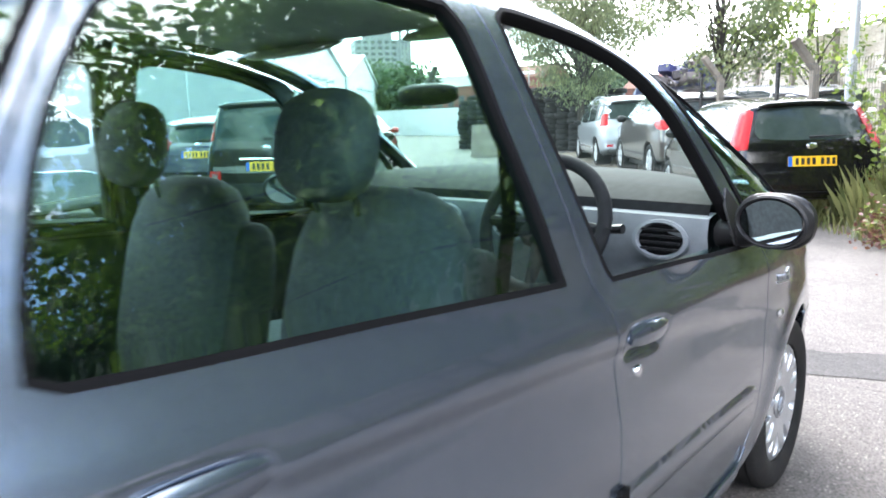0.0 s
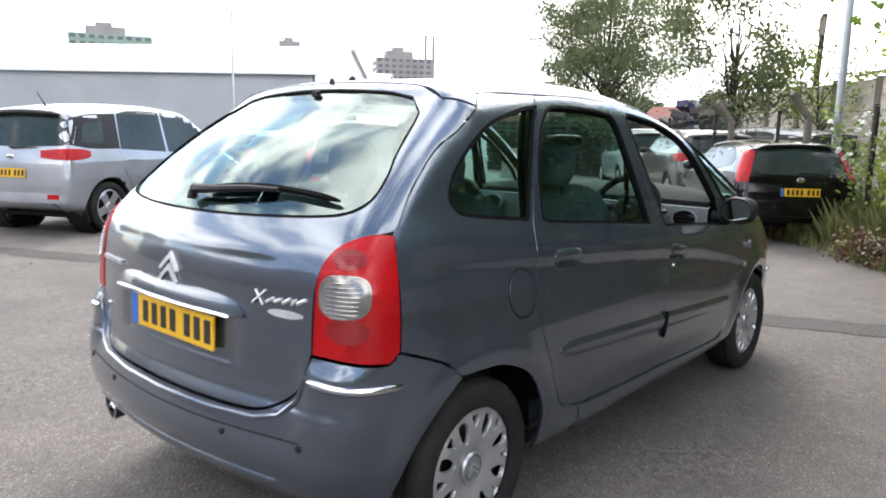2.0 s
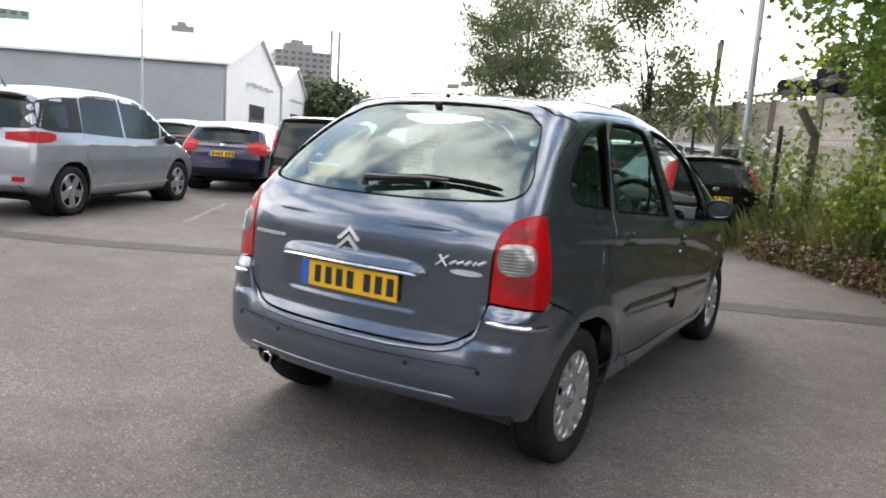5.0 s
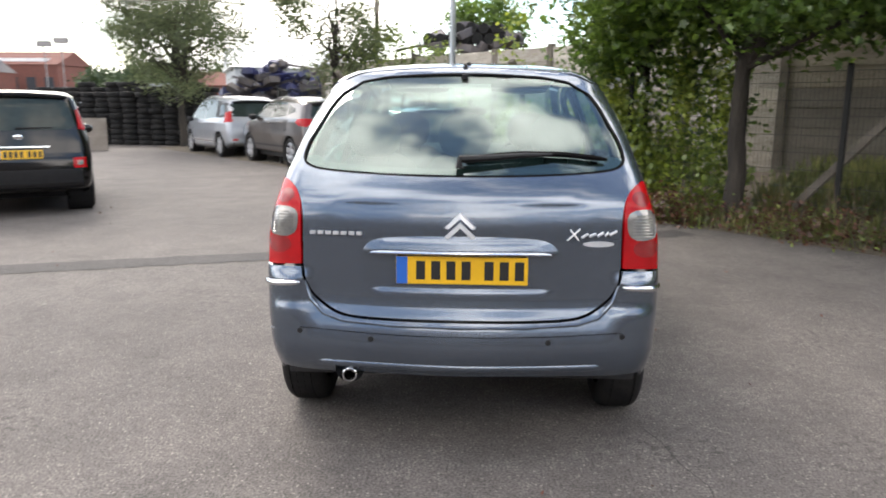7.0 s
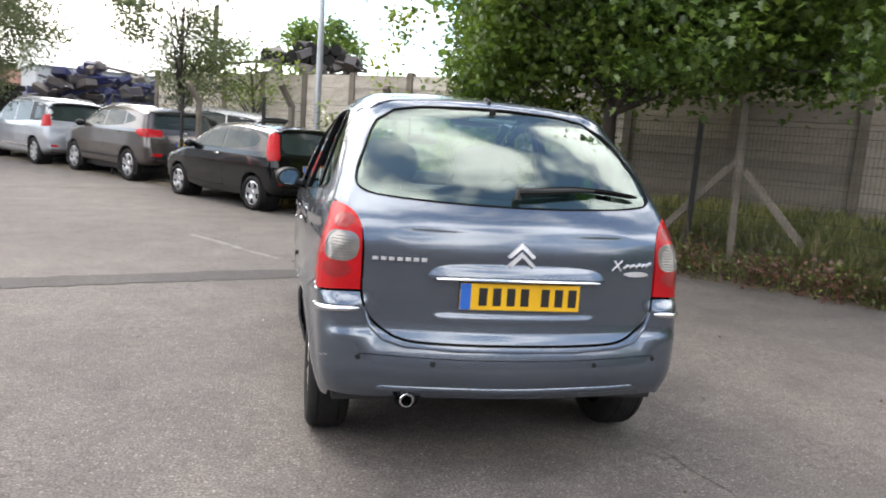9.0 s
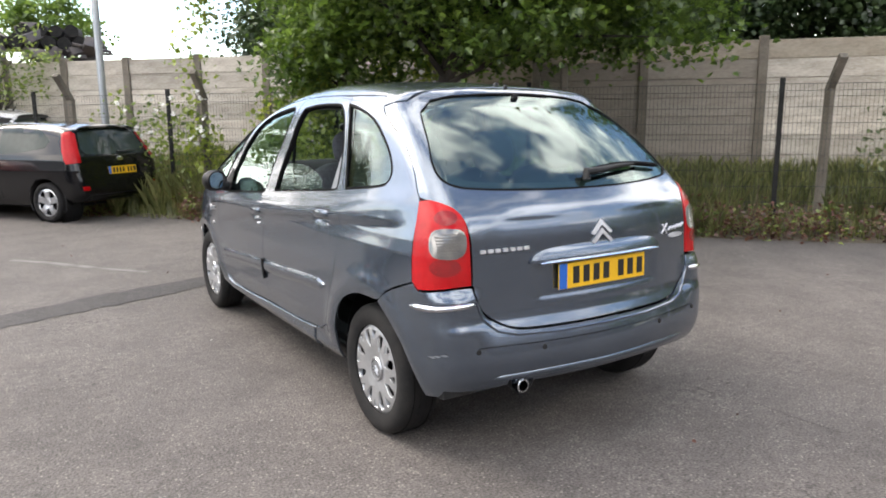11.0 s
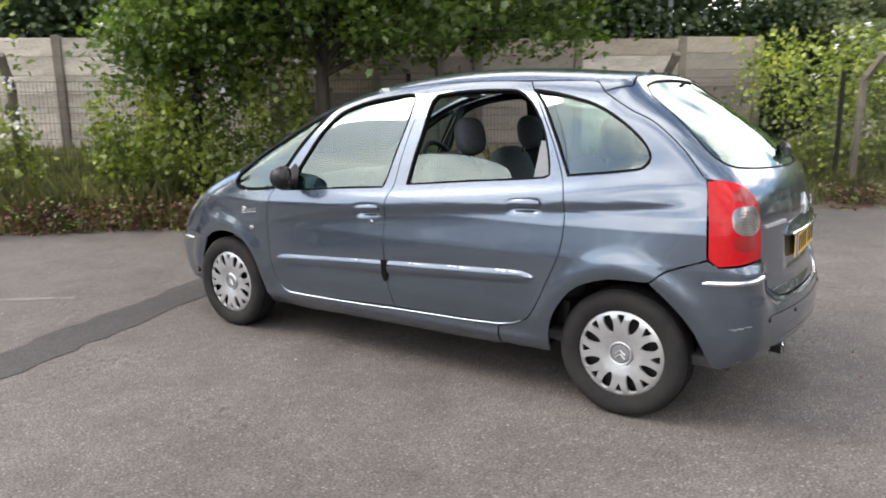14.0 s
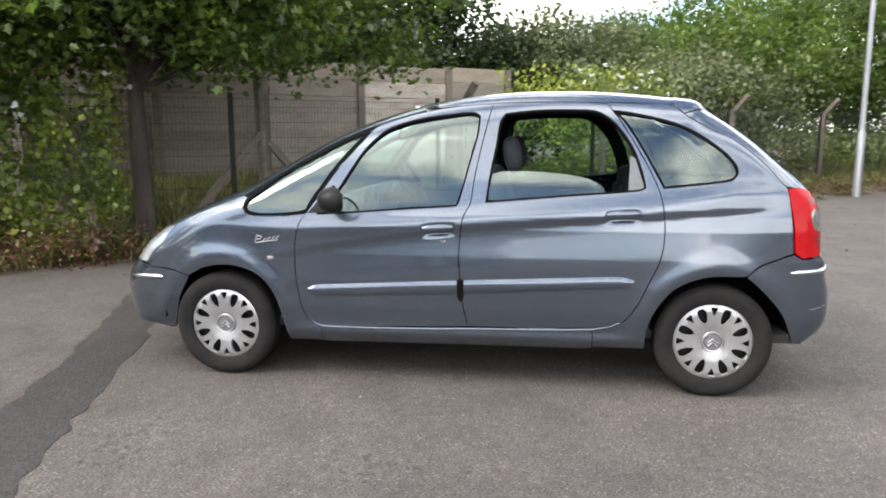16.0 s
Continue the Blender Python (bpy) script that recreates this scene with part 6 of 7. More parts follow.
def number_plate(parent, m):
    """A pressed plate lying in its own x-z plane, facing minus y; its characters are plain bars."""
    bm = bmesh.new()
    box(bm, -.26, .26, -.004, .004, -.0555, .0555, .0015)
    bmesh.ops.transform(bm, matrix=m, verts=bm.verts)
    ob = part("number_plate", bm, "plate", parent, "yellow number plate with black bars")
    x = -.185
    for count in (4, 3):
        for _ in range(count):
            bm = bmesh.new()
            box(bm, x + .004, x + .040, -.0055, -.003, -.0375, .0375, .0006)
            bmesh.ops.transform(bm, matrix=m, verts=bm.verts)
            part("plate_bar", bm, "ink", ob)
            x += .060
        x += .030
    bm = bmesh.new()
    box(bm, -.259, -.215, -.0050, -.003, -.0545, .0545, .0006)
    bmesh.ops.transform(bm, matrix=m, verts=bm.verts)
    part("plate_band", bm, "plate_blue", ob, "blue country band")
    return ob


number_plate(car, pose(.008, -2.106, .790, -1.5, 0, 0))


def chevrons(parent, place, size, mat="badge_silver"):
    """Two plain raised chevrons; place turns flat points into the world."""
    for dz in (0, -.62):
        w, t, h = size, size * .30, size * .92
        pts = [(-w, dz * size - h * .5), (0, dz * size + h * .5), (w, dz * size - h * .5), (w, dz * size - h * .5 - t * .3), (w * .80, dz * size - h * .5 - t * .55), (0, dz * size + h * .5 - t * 1.25), (-w * .80, dz * size - h * .5 - t * .55), (-w, dz * size - h * .5 - t * .3)]
        q = [Vector(place(*p)) for p in pts]
        c = sum(q, Vector()) / len(q)
        n = (q[2] - q[1]).cross(q[1] - q[0]).normalized()
        bm = bmesh.new()
        lo = [bm.verts.new(v - n * .001) for v in q]
        hi = [bm.verts.new(v + n * .006 + (c - v) * .04) for v in q]
        for f in ((0, 1, 6, 7), (1, 5, 6), (1, 2, 4, 5), (2, 3, 4)):
            try:
                bm.faces.new([hi[k] for k in f])
            except ValueError:
                pass
        for k in range(8):
            bm.faces.new((lo[k], lo[(k + 1) % 8], hi[(k + 1) % 8], hi[k]))
        bmesh.ops.recalc_face_normals(bm, faces=bm.faces)
        part("chevron_badge", bm, mat, parent, "plain chrome chevron")


chevrons(tailgate, lambda a, b: tuple(on_rear([(a, .990 + b)])[0] + np.array((0, -.004, 0))), .060)
for k in range(7):
    x0 = -.600 + .0315 * k
    bm = bmesh.new()
    tube(bm, [tuple(v + np.array((0, -.003, 0))) for v in on_rear([(x0, .931), (x0 + .021, .931)])], .0095, 4)
    part("badge_bar", bm, "badge_silver", tailgate)
for x0, x1, z0, z1, r in ((.420, .468, .915, .958, .0036), (.430, .462, .956, .915, .0036), (.475, .500, .925, .940, .005), (.505, .530, .930, .940, .006), (.536, .560, .930, .945, .006), (.566, .580, .932, .945, .005), (.585, .612, .935, .950, .006)):
    q = on_rear([(x0, z0), (x1, z1)])
    bm = bmesh.new()
    tube(bm, [tuple(v + np.array((0, -.004, 0))) for v in q], r, 6)
    part("badge_bar", bm, "badge_silver", tailgate)
el = on_rear([(.542 + .062 * math.cos(a), .899 + .011 * math.sin(a)) for a in np.linspace(0, 2 * math.pi, 24, endpoint=False)])
bm = bmesh.new()
bm.faces.new([bm.verts.new(tuple(q + np.array((0, -.004, 0)))) for q in el[::-1]])
ext = bmesh.ops.extrude_face_region(bm, geom=list(bm.faces))
bmesh.ops.translate(bm, vec=(0, .006, 0), verts=[v for v in ext["geom"] if isinstance(v, bmesh.types.BMVert)])
part("badge_oval", bm, "badge_silver", car)
# rear wiper
wipe = lambda x, z, h: tuple(on_rear([(x, z)])[0] + grad(body, on_rear([(x, z)]))[0] * h)
bm = bmesh.new()
tube(bm, [wipe(-.008, 1.178, .012), wipe(-.006, 1.20, .03), wipe(.10, 1.206, .028), wipe(.25, 1.219, .024), wipe(.36, 1.224, .018)], [.018, .018, .014, .011, .007], 8)
wiper = part("rear_wiper", bm, "plastic", car, "black rear wiper resting on the screen", smooth=True)
bm = bmesh.new()
tube(bm, [wipe(x, 1.214 + .024 * math.sin((x + .02) / .62 * math.pi) - .006, .012) for x in np.linspace(.02, .585, 14)], [.005] + [.0115] * 12 + [.005], 6)
part("wiper_blade", bm, "seal", wiper)
# washer jet and aerial
for q, r, h in (((0.0, -1.395), .012, .018), ((.012, -1.30), .016, .020)):
    p = TOP.place(np.array([q]))[0]
    bm = bmesh.new()
    revolve(bm, [(r, -.003), (r, h * .3), (r * .6, h * .8), (.0005, h)], 14, Matrix.Translation(p))
    part("roof_jet", bm, "plastic", car, smooth=True)
p = on_rear([(0, 1.56)])[0]
bm = bmesh.new()
box(bm, -.015, .015, -.01, .01, -.012, .012, .004, Matrix.Translation(p + (0, -.006, .0)))
part("gate_button", bm, "plastic", car)
# high brake light strip inside the screen
bm = bmesh.new()
box(bm, -.12, .12, -.008, .008, -.008, .008, .003, Matrix.Translation((0, -1.485, 1.520)))
part("brake_light", bm, "lamp_clear", car)

# exhaust and underbody
bm = bmesh.new()
revolve(bm, [(.028, 0), (.030, .002), (.030, .16), (.024, .16), (.024, 0), (.028, 0)], 24, Matrix.Translation((-.445, -2.118, .348)) @ Matrix.Rotation(radians(-90), 4, "X"))
part("exhaust_pipe", bm, "chrome", car, "round chrome exhaust tip", smooth=True)
bm = bmesh.new()
revolve(bm, [(.050, .03), (.060, 0), (.045, .16), (.0005, .16)], 20, Matrix.Translation((-.445, -2.112, .376)) @ Matrix.Rotation(radians(-90), 4, "X"))
part("exhaust_cutout", bm, "plastic", car, smooth=True)
bm = bmesh.new()
box(bm, -.60, .60, -1.72, 1.62, .225, .30, .03)
box(bm, -.76, .76, -1.06, .86, .235, .30, .02)
part("underbody", bm, "plastic", car)
bm = bmesh.new()
box(bm, -.48, .48, -2.02, -1.74, .38, .44, .02)
part("bumper_core", bm, "plastic", car)
for s in (-1, 1):
    for yw in (1.28, -1.48):
        bm = bmesh.new()
        prof = [(.405 * math.cos(a), .31 + .40 * math.sin(a)) for a in np.linspace(.02, math.pi - .02, 22)]
        inner, outer = [], []
        for u, z in prof:
            outer.append(bm.verts.new((s * .765, yw + u, z)))
            inner.append(bm.verts.new((s * .50, yw + u, z)))
        for k in range(len(prof) - 1):
            bm.faces.new((outer[k], outer[k + 1], inner[k + 1], inner[k]))
        bm.faces.new(inner)
        part("wheel_arch_liner", bm, "seal", car, smooth=True)


# wheels
def wheel(parent, centre, s, radius=.309, cap=.212, name="wheel", style="slots", width=.19, cap_mat="silver_cap"):
    """A tyre and its trim, standing at centre, facing outwards along s."""
    m = Matrix.Translation(centre) @ Matrix.Rotation(radians(90) * s, 4, "Y")
    bm = bmesh.new()
    r, c, w = radius, cap, width / 2
    revolve(bm, [(c - .012, -w * .9), (c + .01, -w), (r - .045, -w * 1.02), (r - .014, -w * .88), (r - .003, -w * .70), (r, -w * .3), (r, w * .3), (r - .003, w * .70), (r - .014, w * .88), (r - .03, w * .985), (r - .05, w * 1.02), (c + .03, w * .99), (c + .012, w * .95), (c - .003, w * .86), (c - .006, w * .60)], 48, m)
    tyre = part(name, bm, "rubber", parent, "black tyre with a silver wheel trim", smooth=True)
    for k in range(4):
        bm = bmesh.new()
        z = w * (-.5 + k * .34)
        revolve(bm, [(r + .0008, z - .004), (r - .004, z), (r + .0008, z + .004)], 40, m)
        part("tread_groove", bm, "seal", tyre)
    holes = []
    if style == "slots":
        for k in range(8):
            a = radians(22.5 + 45 * k)
            base = [(.102, 0), (.116, .0115), (.142, .0205), (.172, .0230), (.189, .016), (.191, 0), (.189, -.016), (.172, -.0230), (.142, -.0205), (.116, -.0115)]
            holes.append([(cap / .212 * (u * math.cos(a) - v * math.sin(a)), cap / .212 * (u * math.sin(a) + v * math.cos(a))) for u, v in base])
            a = radians(45 * k)
            base = [(.142, 0), (.178, .0170), (.190, .0165), (.190, -.0165), (.178, -.0170)]
            holes.append([(cap / .212 * (u * math.cos(a) - v * math.sin(a)), cap / .212 * (u * math.sin(a) + v * math.cos(a))) for u, v in base])
    else:
        for k in range(style):
            a = 2 * math.pi * (k + .5) / style
            d = math.pi / style * .62
            holes.append([(cap * q * math.cos(a + e), cap * q * math.sin(a + e)) for q, e in ((.34, 0), (.60, d * .72), (.86, d), (.91, d * .5), (.91, -d * .5), (.86, -d), (.60, -d * .72))])
    rim = [(cap * math.cos(a), cap * math.sin(a)) for a in np.linspace(0, 2 * math.pi, 56, endpoint=False)]
    v, f = fill(np.array(rim), [rounded(h, .006 if style == "slots" else .02, 50) for h in holes], .022 if style == "slots" else .05)
    dish = lambda q: np.interp(np.hypot(q[:, 0], q[:, 1]) / cap, [0, .2, .28, .5, .8, .95, 1], [.60, .62, .74, .86, .90, .82, .70]) * w
    rot = np.array(m)
    put = lambda q: np.stack([q[:, 0], q[:, 1], dish(q), np.ones(len(q))], 1) @ rot.T[:, :3]

    def nrm(p, v=v):
        e = .002
        n = np.cross(put(v + (e, 0)) - put(v - (e, 0)), put(v + (0, e)) - put(v - (0, e)))
        return n / (np.linalg.norm(n, axis=1, keepdims=True) + 1e-12)
    skin("wheel_trim", v, f, put, nrm, cap_mat, tyre, .016)
    bm = bmesh.new()
    revolve(bm, [(.0005, w * .34), (cap * .98, w * .34), (cap * .98, w * .2)], 24, m)
    part("wheel_back", bm, "plastic", tyre)
    bm = bmesh.new()
    revolve(bm, [(.0005, w * .80), (cap * .19, w * .80), (cap * .22, w * .74), (cap * .22, w * .5)], 24, m)
    part("hub_cap", bm, "hub_grey" if style == "slots" else cap_mat, tyre, smooth=True)
    bm = bmesh.new()
    revolve(bm, [(cap * .215, w * .70), (cap * .225, w * .82), (cap * .250, w * .84), (cap * .275, w * .76)], 24, m)
    part("hub_ring", bm, "alloy", tyre, smooth=True)
    return tyre


for yw in (1.28, -1.48):
    for s in (-1, 1):
        w_ob = wheel(car, (s * .735, yw, .306), s)
        for k in (0, 1):
            bm = bmesh.new()
            tube(bm, [(s * (.735 + .0785), yw - .024, .284 + .018 * k), (s * (.735 + .0785), yw, .304 + .018 * k), (s * (.735 + .0785), yw + .024, .284 + .018 * k)], .0045, 6)
            part("hub_chevron", bm, "alloy", w_ob)

# door mirrors
for s in (-1, 1):
    bm = bmesh.new()
    bmesh.ops.create_uvsphere(bm, u_segments=20, v_segments=14, radius=1)
    for v in bm.verts:
        x, y, z = v.co
        if y < 0:
            y *= .25
        p = 2.6
        n = (abs(x) ** p + abs(z) ** p) ** (1 / p) / (math.hypot(x, z) + 1e-9)
        v.co = (x / max(n, 1e-6), y, z / max(n, 1e-6))
    mm = Matrix.Translation((s * .945, .560, 1.056)) @ Matrix.Rotation(radians(-13 if s > 0 else 34), 4, "Z") @ Matrix.Diagonal((.098, .085, .070, 1))
    bmesh.ops.transform(bm, matrix=mm, verts=bm.verts)
    mirror = part("door_mirror", bm, "plastic", car, "door mirror with dark housing", smooth=True)
    bm = bmesh.new()
    revolve(bm, [(.0005, .0), (.80, .0), (.84, -.02)], 28, Matrix.Translation((s * .942, .5365, 1.056)) @ Matrix.Rotation(radians(-13 if s > 0 else 34), 4, "Z") @ Matrix.Rotation(radians(90), 4, "X") @ Matrix.Diagonal((.098, .068, 1, 1)))
    part("mirror_glass", bm, "mirror", mirror)
    bm = bmesh.new()
    revolve(bm, [(.84, -.004), (.90, .006), (.97, .002), (1.0, -.02)], 28, Matrix.Translation((s * .942, .537, 1.056)) @ Matrix.Rotation(radians(-13 if s > 0 else 34), 4, "Z") @ Matrix.Rotation(radians(90), 4, "X") @ Matrix.Diagonal((.098, .068, 1, 1)))
    part("mirror_rim", bm, "plastic", mirror, smooth=True)
    bm = bmesh.new()
    tube(bm, [(s * .80, .62, 1.005), (s * .87, .60, 1.010), (s * .94, .585, 1.03)], [.040, .032, .026], 10)
    part("mirror_arm", bm, "plastic", mirror, smooth=True)
    c = SIDE[s]
    c.panel("mirror_sail", [(.735, .975), (.655, 1.070), (.598, 1.130), (.560, 1.09), (.556, .985)], "plastic", mirror, gap=0, lift=.004, depth=.006, grid=.04)

# cabin
def soft_block(name, mat, m, size, parent, power=3.2, label="", seg=(20, 14)):
    """A cushion: a rounded block of the given half sizes."""
    bm = bmesh.new()
    bmesh.ops.create_uvsphere(bm, u_segments=seg[0], v_segments=seg[1], radius=1)
    for v in bm.verts:
        d = Vector(v.co)
        n = sum(abs(c) ** power for c in d) ** (1 / power)
        v.co = Vector((d.x / n * size[0], d.y / n * size[1], d.z / n * size[2]))
    bmesh.ops.transform(bm, matrix=m, verts=bm.verts)
    return part(name, bm, mat, parent, label, smooth=True)


bm = bmesh.new()
box(bm, -.74, .74, -1.95, 1.15, .29, .34, .01)
part("cabin_floor", bm, "carpet", car)
for s in (-1, 1):
    for nm, line in (("door_card", [(.70, .42), (.74, .70), (.70, .955), (.24, .985), (-.15, 1.0), (-.15, .40)]), ("door_card", [(-.20, .40), (-.20, 1.01), (-.70, 1.04), (-1.10, 1.07), (-1.14, .85), (-1.05, .60), (-.90, .42)]), ("boot_trim", [(-1.22, .76), (-1.24, 1.08), (-1.55, 1.12), (-1.80, 1.10), (-1.84, .80), (-1.80, .76)])):
        SIDE[s].panel(nm, line, "dash_dark" if nm == "door_card" else "dash_light", car, gap=0, lift=-.055, depth=-.03, grid=.08)
    SIDE[s].panel("pillar_trim", [(-.225, 1.03), (-.30, 1.50), (-.40, 1.545), (-.22, 1.545), (-.20, 1.40), (-.14, 1.03)], "dash_dark", car, gap=0, lift=-.04, depth=-.03, grid=.08)
    SIDE[s].panel("pillar_trim", [(-1.10, 1.08), (-1.06, 1.28), (-.96, 1.46), (-.86, 1.54), (-.98, 1.545), (-1.05, 1.46), (-1.13, 1.32), (-1.19, 1.14)], "dash_dark", car, gap=0, lift=-.035, depth=-.03, grid=.08)
    SIDE[s].panel("pillar_trim", [(-1.60, 1.13), (-1.62, 1.24), (-1.50, 1.36), (-1.36, 1.44), (-1.40, 1.46), (-1.56, 1.36), (-1.70, 1.22), (-1.76, 1.13)], "dash_light", car, gap=0, lift=-.035, depth=-.03, grid=.08)
TOP.panel("headlining", [(.53, .10), (.53, -1.25), (.3, -1.36), (-.3, -1.36), (-.53, -1.25), (-.53, .10), (0, .15)], "headliner", car, gap=0, lift=-.035, depth=0, grid=.10)
# dashboard, with its two tiers
prof = [(.62, .62), (.60, .80), (.56, .90), (.575, .955), (.64, .995), (.78, 1.018), (.95, 1.015), (1.10, .985), (1.10, .60)]
bm = bmesh.new()
rows = [[bm.verts.new((x, y + .05 * math.cos(x * 2.0) + .02, z + .128 - .08 * (x / .775) ** 4 * min(1.0, max(0.0, (y - .58) / .3)))) for y, z in prof] for x in np.linspace(-.775, .775, 17)]
for a, b in zip(rows, rows[1:]):
    for k in range(len(prof) - 1):
        bm.faces.new((a[k], a[k + 1], b[k + 1], b[k]))
part("dashboard", bm, "dash_dark", car, "dark upper dashboard", smooth=True)
bm = bmesh.new()
prof2 = [(.63, .55), (.565, .74), (.535, .86), (.545, .905), (.60, .915)]
rows = [[bm.verts.new((x, y + .05 * math.cos(x * 2.0) + .015, z + .145)) for y, z in prof2] for x in np.linspace(-.785, .785, 17)]
for a, b in zip(rows, rows[1:]):
    for k in range(len(prof2) - 1):
        bm.faces.new((a[k], a[k + 1], b[k + 1], b[k]))
part("dashboard_fascia", bm, "dash_light", car, "pale grey lower dashboard", smooth=True)
for x in (.655, .14, -.14, -.655):
    m = Matrix.Translation((x, .545 + .05 * math.cos(x * 2.0) + .003, .985)) @ Matrix.Rotation(radians(84), 4, "X") @ Matrix.Diagonal((1.42, .98, 1, 1))
    bm = bmesh.new()
    revolve(bm, [(.058, -.01), (.056, .012), (.048, .014), (.044, .004)], 28, m)
    vent = part("air_vent", bm, "dash_light", car, "oval air vent with dark slats", smooth=True)
    bm = bmesh.new()
    revolve(bm, [(.0005, .002), (.046, .002)], 24, m)
    part("vent_back", bm, "seal", vent)
    for k in range(4):
        bm = bmesh.new()
        box(bm, -.040, .040, -.0035 + (-.027 + .018 * k), .0035 + (-.027 + .018 * k), .004, .011, .001, m)
        part("vent_slat", bm, "plastic", vent)
# steering wheel on the offside
sw = Matrix.Translation((.40, .36, 1.035)) @ Matrix.Rotation(radians(66), 4, "X")
bm = bmesh.new()
ring = [(.185 * math.cos(a), .185 * math.sin(a), 0) for a in np.linspace(0, 2 * math.pi, 41)]
tube(bm, ring, .0195, 10, False)
bmesh.ops.transform(bm, matrix=sw, verts=bm.verts)
steer = part("steering_wheel", bm, "dash_dark", car, "dark three-spoke steering wheel", smooth=True)
for a in (radians(180), 0, radians(270)):
    bm = bmesh.new()
    tube(bm, [(.17 * math.cos(a), .17 * math.sin(a), 0), (.05 * math.cos(a), .05 * math.sin(a), -.02)], [.014, .028], 8)
    bmesh.ops.transform(bm, matrix=sw, verts=bm.verts)
    part("wheel_spoke", bm, "dash_dark", steer, smooth=True)
soft_block("wheel_boss", "dash_dark", sw @ Matrix.Translation((0, 0, -.02)), (.075, .065, .03), steer)
bm = bmesh.new()
tube(bm, [(.40, .42, 1.01), (.40, .62, .93)], .04, 10)
part("steering_column", bm, "plastic", steer)
for s in (-1, 1):
    bm = bmesh.new()
    tube(bm, [(.40 + s * .03, .44, 1.01), (.40 + s * .21, .42, 1.030)], [.009, .013], 8)
    part("control_stalk", bm, "plastic", steer)
# seats
def seat(x, y, cloth, name="seat", rear=False):
    e = empty(name, "dark grey cloth car seat with headrest", "seat")
    e.parent = car
    m = Matrix.Translation((x, y, 0))
    wide = .25 if not rear else .235
    soft_block("seat_cushion", cloth, m @ pose(0, .03, .56, 6, 0, 0), (wide, .27, .105), e)
    soft_block("seat_back", cloth, m @ pose(0, -.265, .87, -14, 0, 0), (wide, .085, .33), e)
    for q in (-1, 1):
        soft_block("seat_bolster", "cloth", m @ pose(q * (wide - .03), -.225, .83, -14, 0, 0), (.05, .075, .25), e)
        bm = bmesh.new()
        tube(bm, [(x + q * .06, y - .335, 1.15), (x + q * .06, y - .355, 1.28)], .007, 6)
        part("headrest_post", bm, "chrome", e)
    soft_block("headrest", cloth, m @ pose(0, -.36, 1.285, -10, 0, 0), (.130, .055, .110), e, 2.6)
    bm = bmesh.new()
    box(bm, x - wide + .03, x + wide - .03, y - .22, y + .24, .33, .48, .03)
    part("seat_base", bm, "plastic", e)
    return e


seat(.37, -.02, "cloth_blue")
seat(-.37, -.02, "cloth_blue")
for x in (-.45, 0, .45):
    seat(x, -.93, "cloth", "rear_seat", True)
bm = bmesh.new()
box(bm, -.70, .70, -1.86, -1.34, 1.0, 1.02, .006)
part("parcel_shelf", bm, "carpet", car)
soft_block("interior_mirror", "plastic", pose(0, .36, 1.40, 10, 0, 0), (.115, .02, .032), car)
bm = bmesh.new()
tube(bm, [(0, .365, 1.41), (0, .40, 1.48)], .010, 6)
part("mirror_stem", bm, "plastic", car)
for s in (-1, 1):
    bm = bmesh.new()
    pts = [(s * .66, -.20, 1.36), (s * .70, -.24, 1.15), (s * .66, -.26, .75), (s * .63, -.26, .55)]
    for p, q in zip(pts, pts[1:]):
        a, b = Vector(p), Vector(q)
        f = [a + Vector((0, .022, 0)), a - Vector((0, .022, 0)), b - Vector((0, .022, 0)), b + Vector((0, .022, 0))]
        vs = [bm.verts.new(v) for v in f] + [bm.verts.new(v + Vector((s * .003, 0, 0))) for v in f]
        for k in range(4):
            bm.faces.new((vs[k], vs[(k + 1) % 4], vs[4 + (k + 1) % 4], vs[4 + k]))
        bm.faces.new(vs[:4])
        bm.faces.new(vs[4:])
    part("seat_belt", bm, "seal", car)
    soft_block("sun_visor", "headliner", pose(s * .33, .13, 1.545, 18, 0, 0), (.19, .075, .012), car)


# ---- the other parked cars ----
class Shell:
    """A car's skin as a field built from its centre-line profile and its width at each height."""

    def __init__(self, profile, half, length, tumble, glass_foot):
        self.loop = smooth_loop(profile, 3)
        self.half, self.length, self.tumble, self.foot = half, length, tumble, glass_foot
        self.height = max(z for _, z in profile)

    def __call__(self, x, y, z):
        x = np.abs(x)
        w = np.interp(z, [.15, .35, .55, .75, self.foot - .08, self.foot, self.height + .05], [.90, .965, .995, 1.0, .985, .965, self.tumble]) * self.half
        e = self.length / 2
        w = w - .12 * np.clip(y - .45 * e, 0, 3) ** 2 - .06 * np.clip(-y - .55 * e, 0, 3) ** 2
        a = x - w
        yy = y - .10 * x * x * step(.4 * e, e, -y) + .22 * x * x * step(.4 * e, e, y)
        zz = z + .07 * x * x * step(self.foot - .1, self.foot + .2, z)
        best, inside = np.full(y.shape, 9.), np.zeros(y.shape, bool)
        for (y0, z0), (y1, z1) in zip(self.loop, np.roll(self.loop, -1, 0)):
            dy, dz = y1 - y0, z1 - z0
            t = np.clip(((yy - y0) * dy + (zz - z0) * dz) / (dy * dy + dz * dz + 1e-12), 0, 1)
            best = np.minimum(best, (yy - y0 - t * dy) ** 2 + (zz - z0 - t * dz) ** 2)
            c = (z0 > zz) != (z1 > zz)
            inside ^= c & (yy < y0 + (zz - z0) * dy / (dz if dz else 1e-12))
        b = np.where(inside, -1, 1) * np.sqrt(best)
        k = .12
        h = np.clip(k - np.abs(a - b), 0, None) / k
        return np.maximum(a, b) + h * h * k / 4


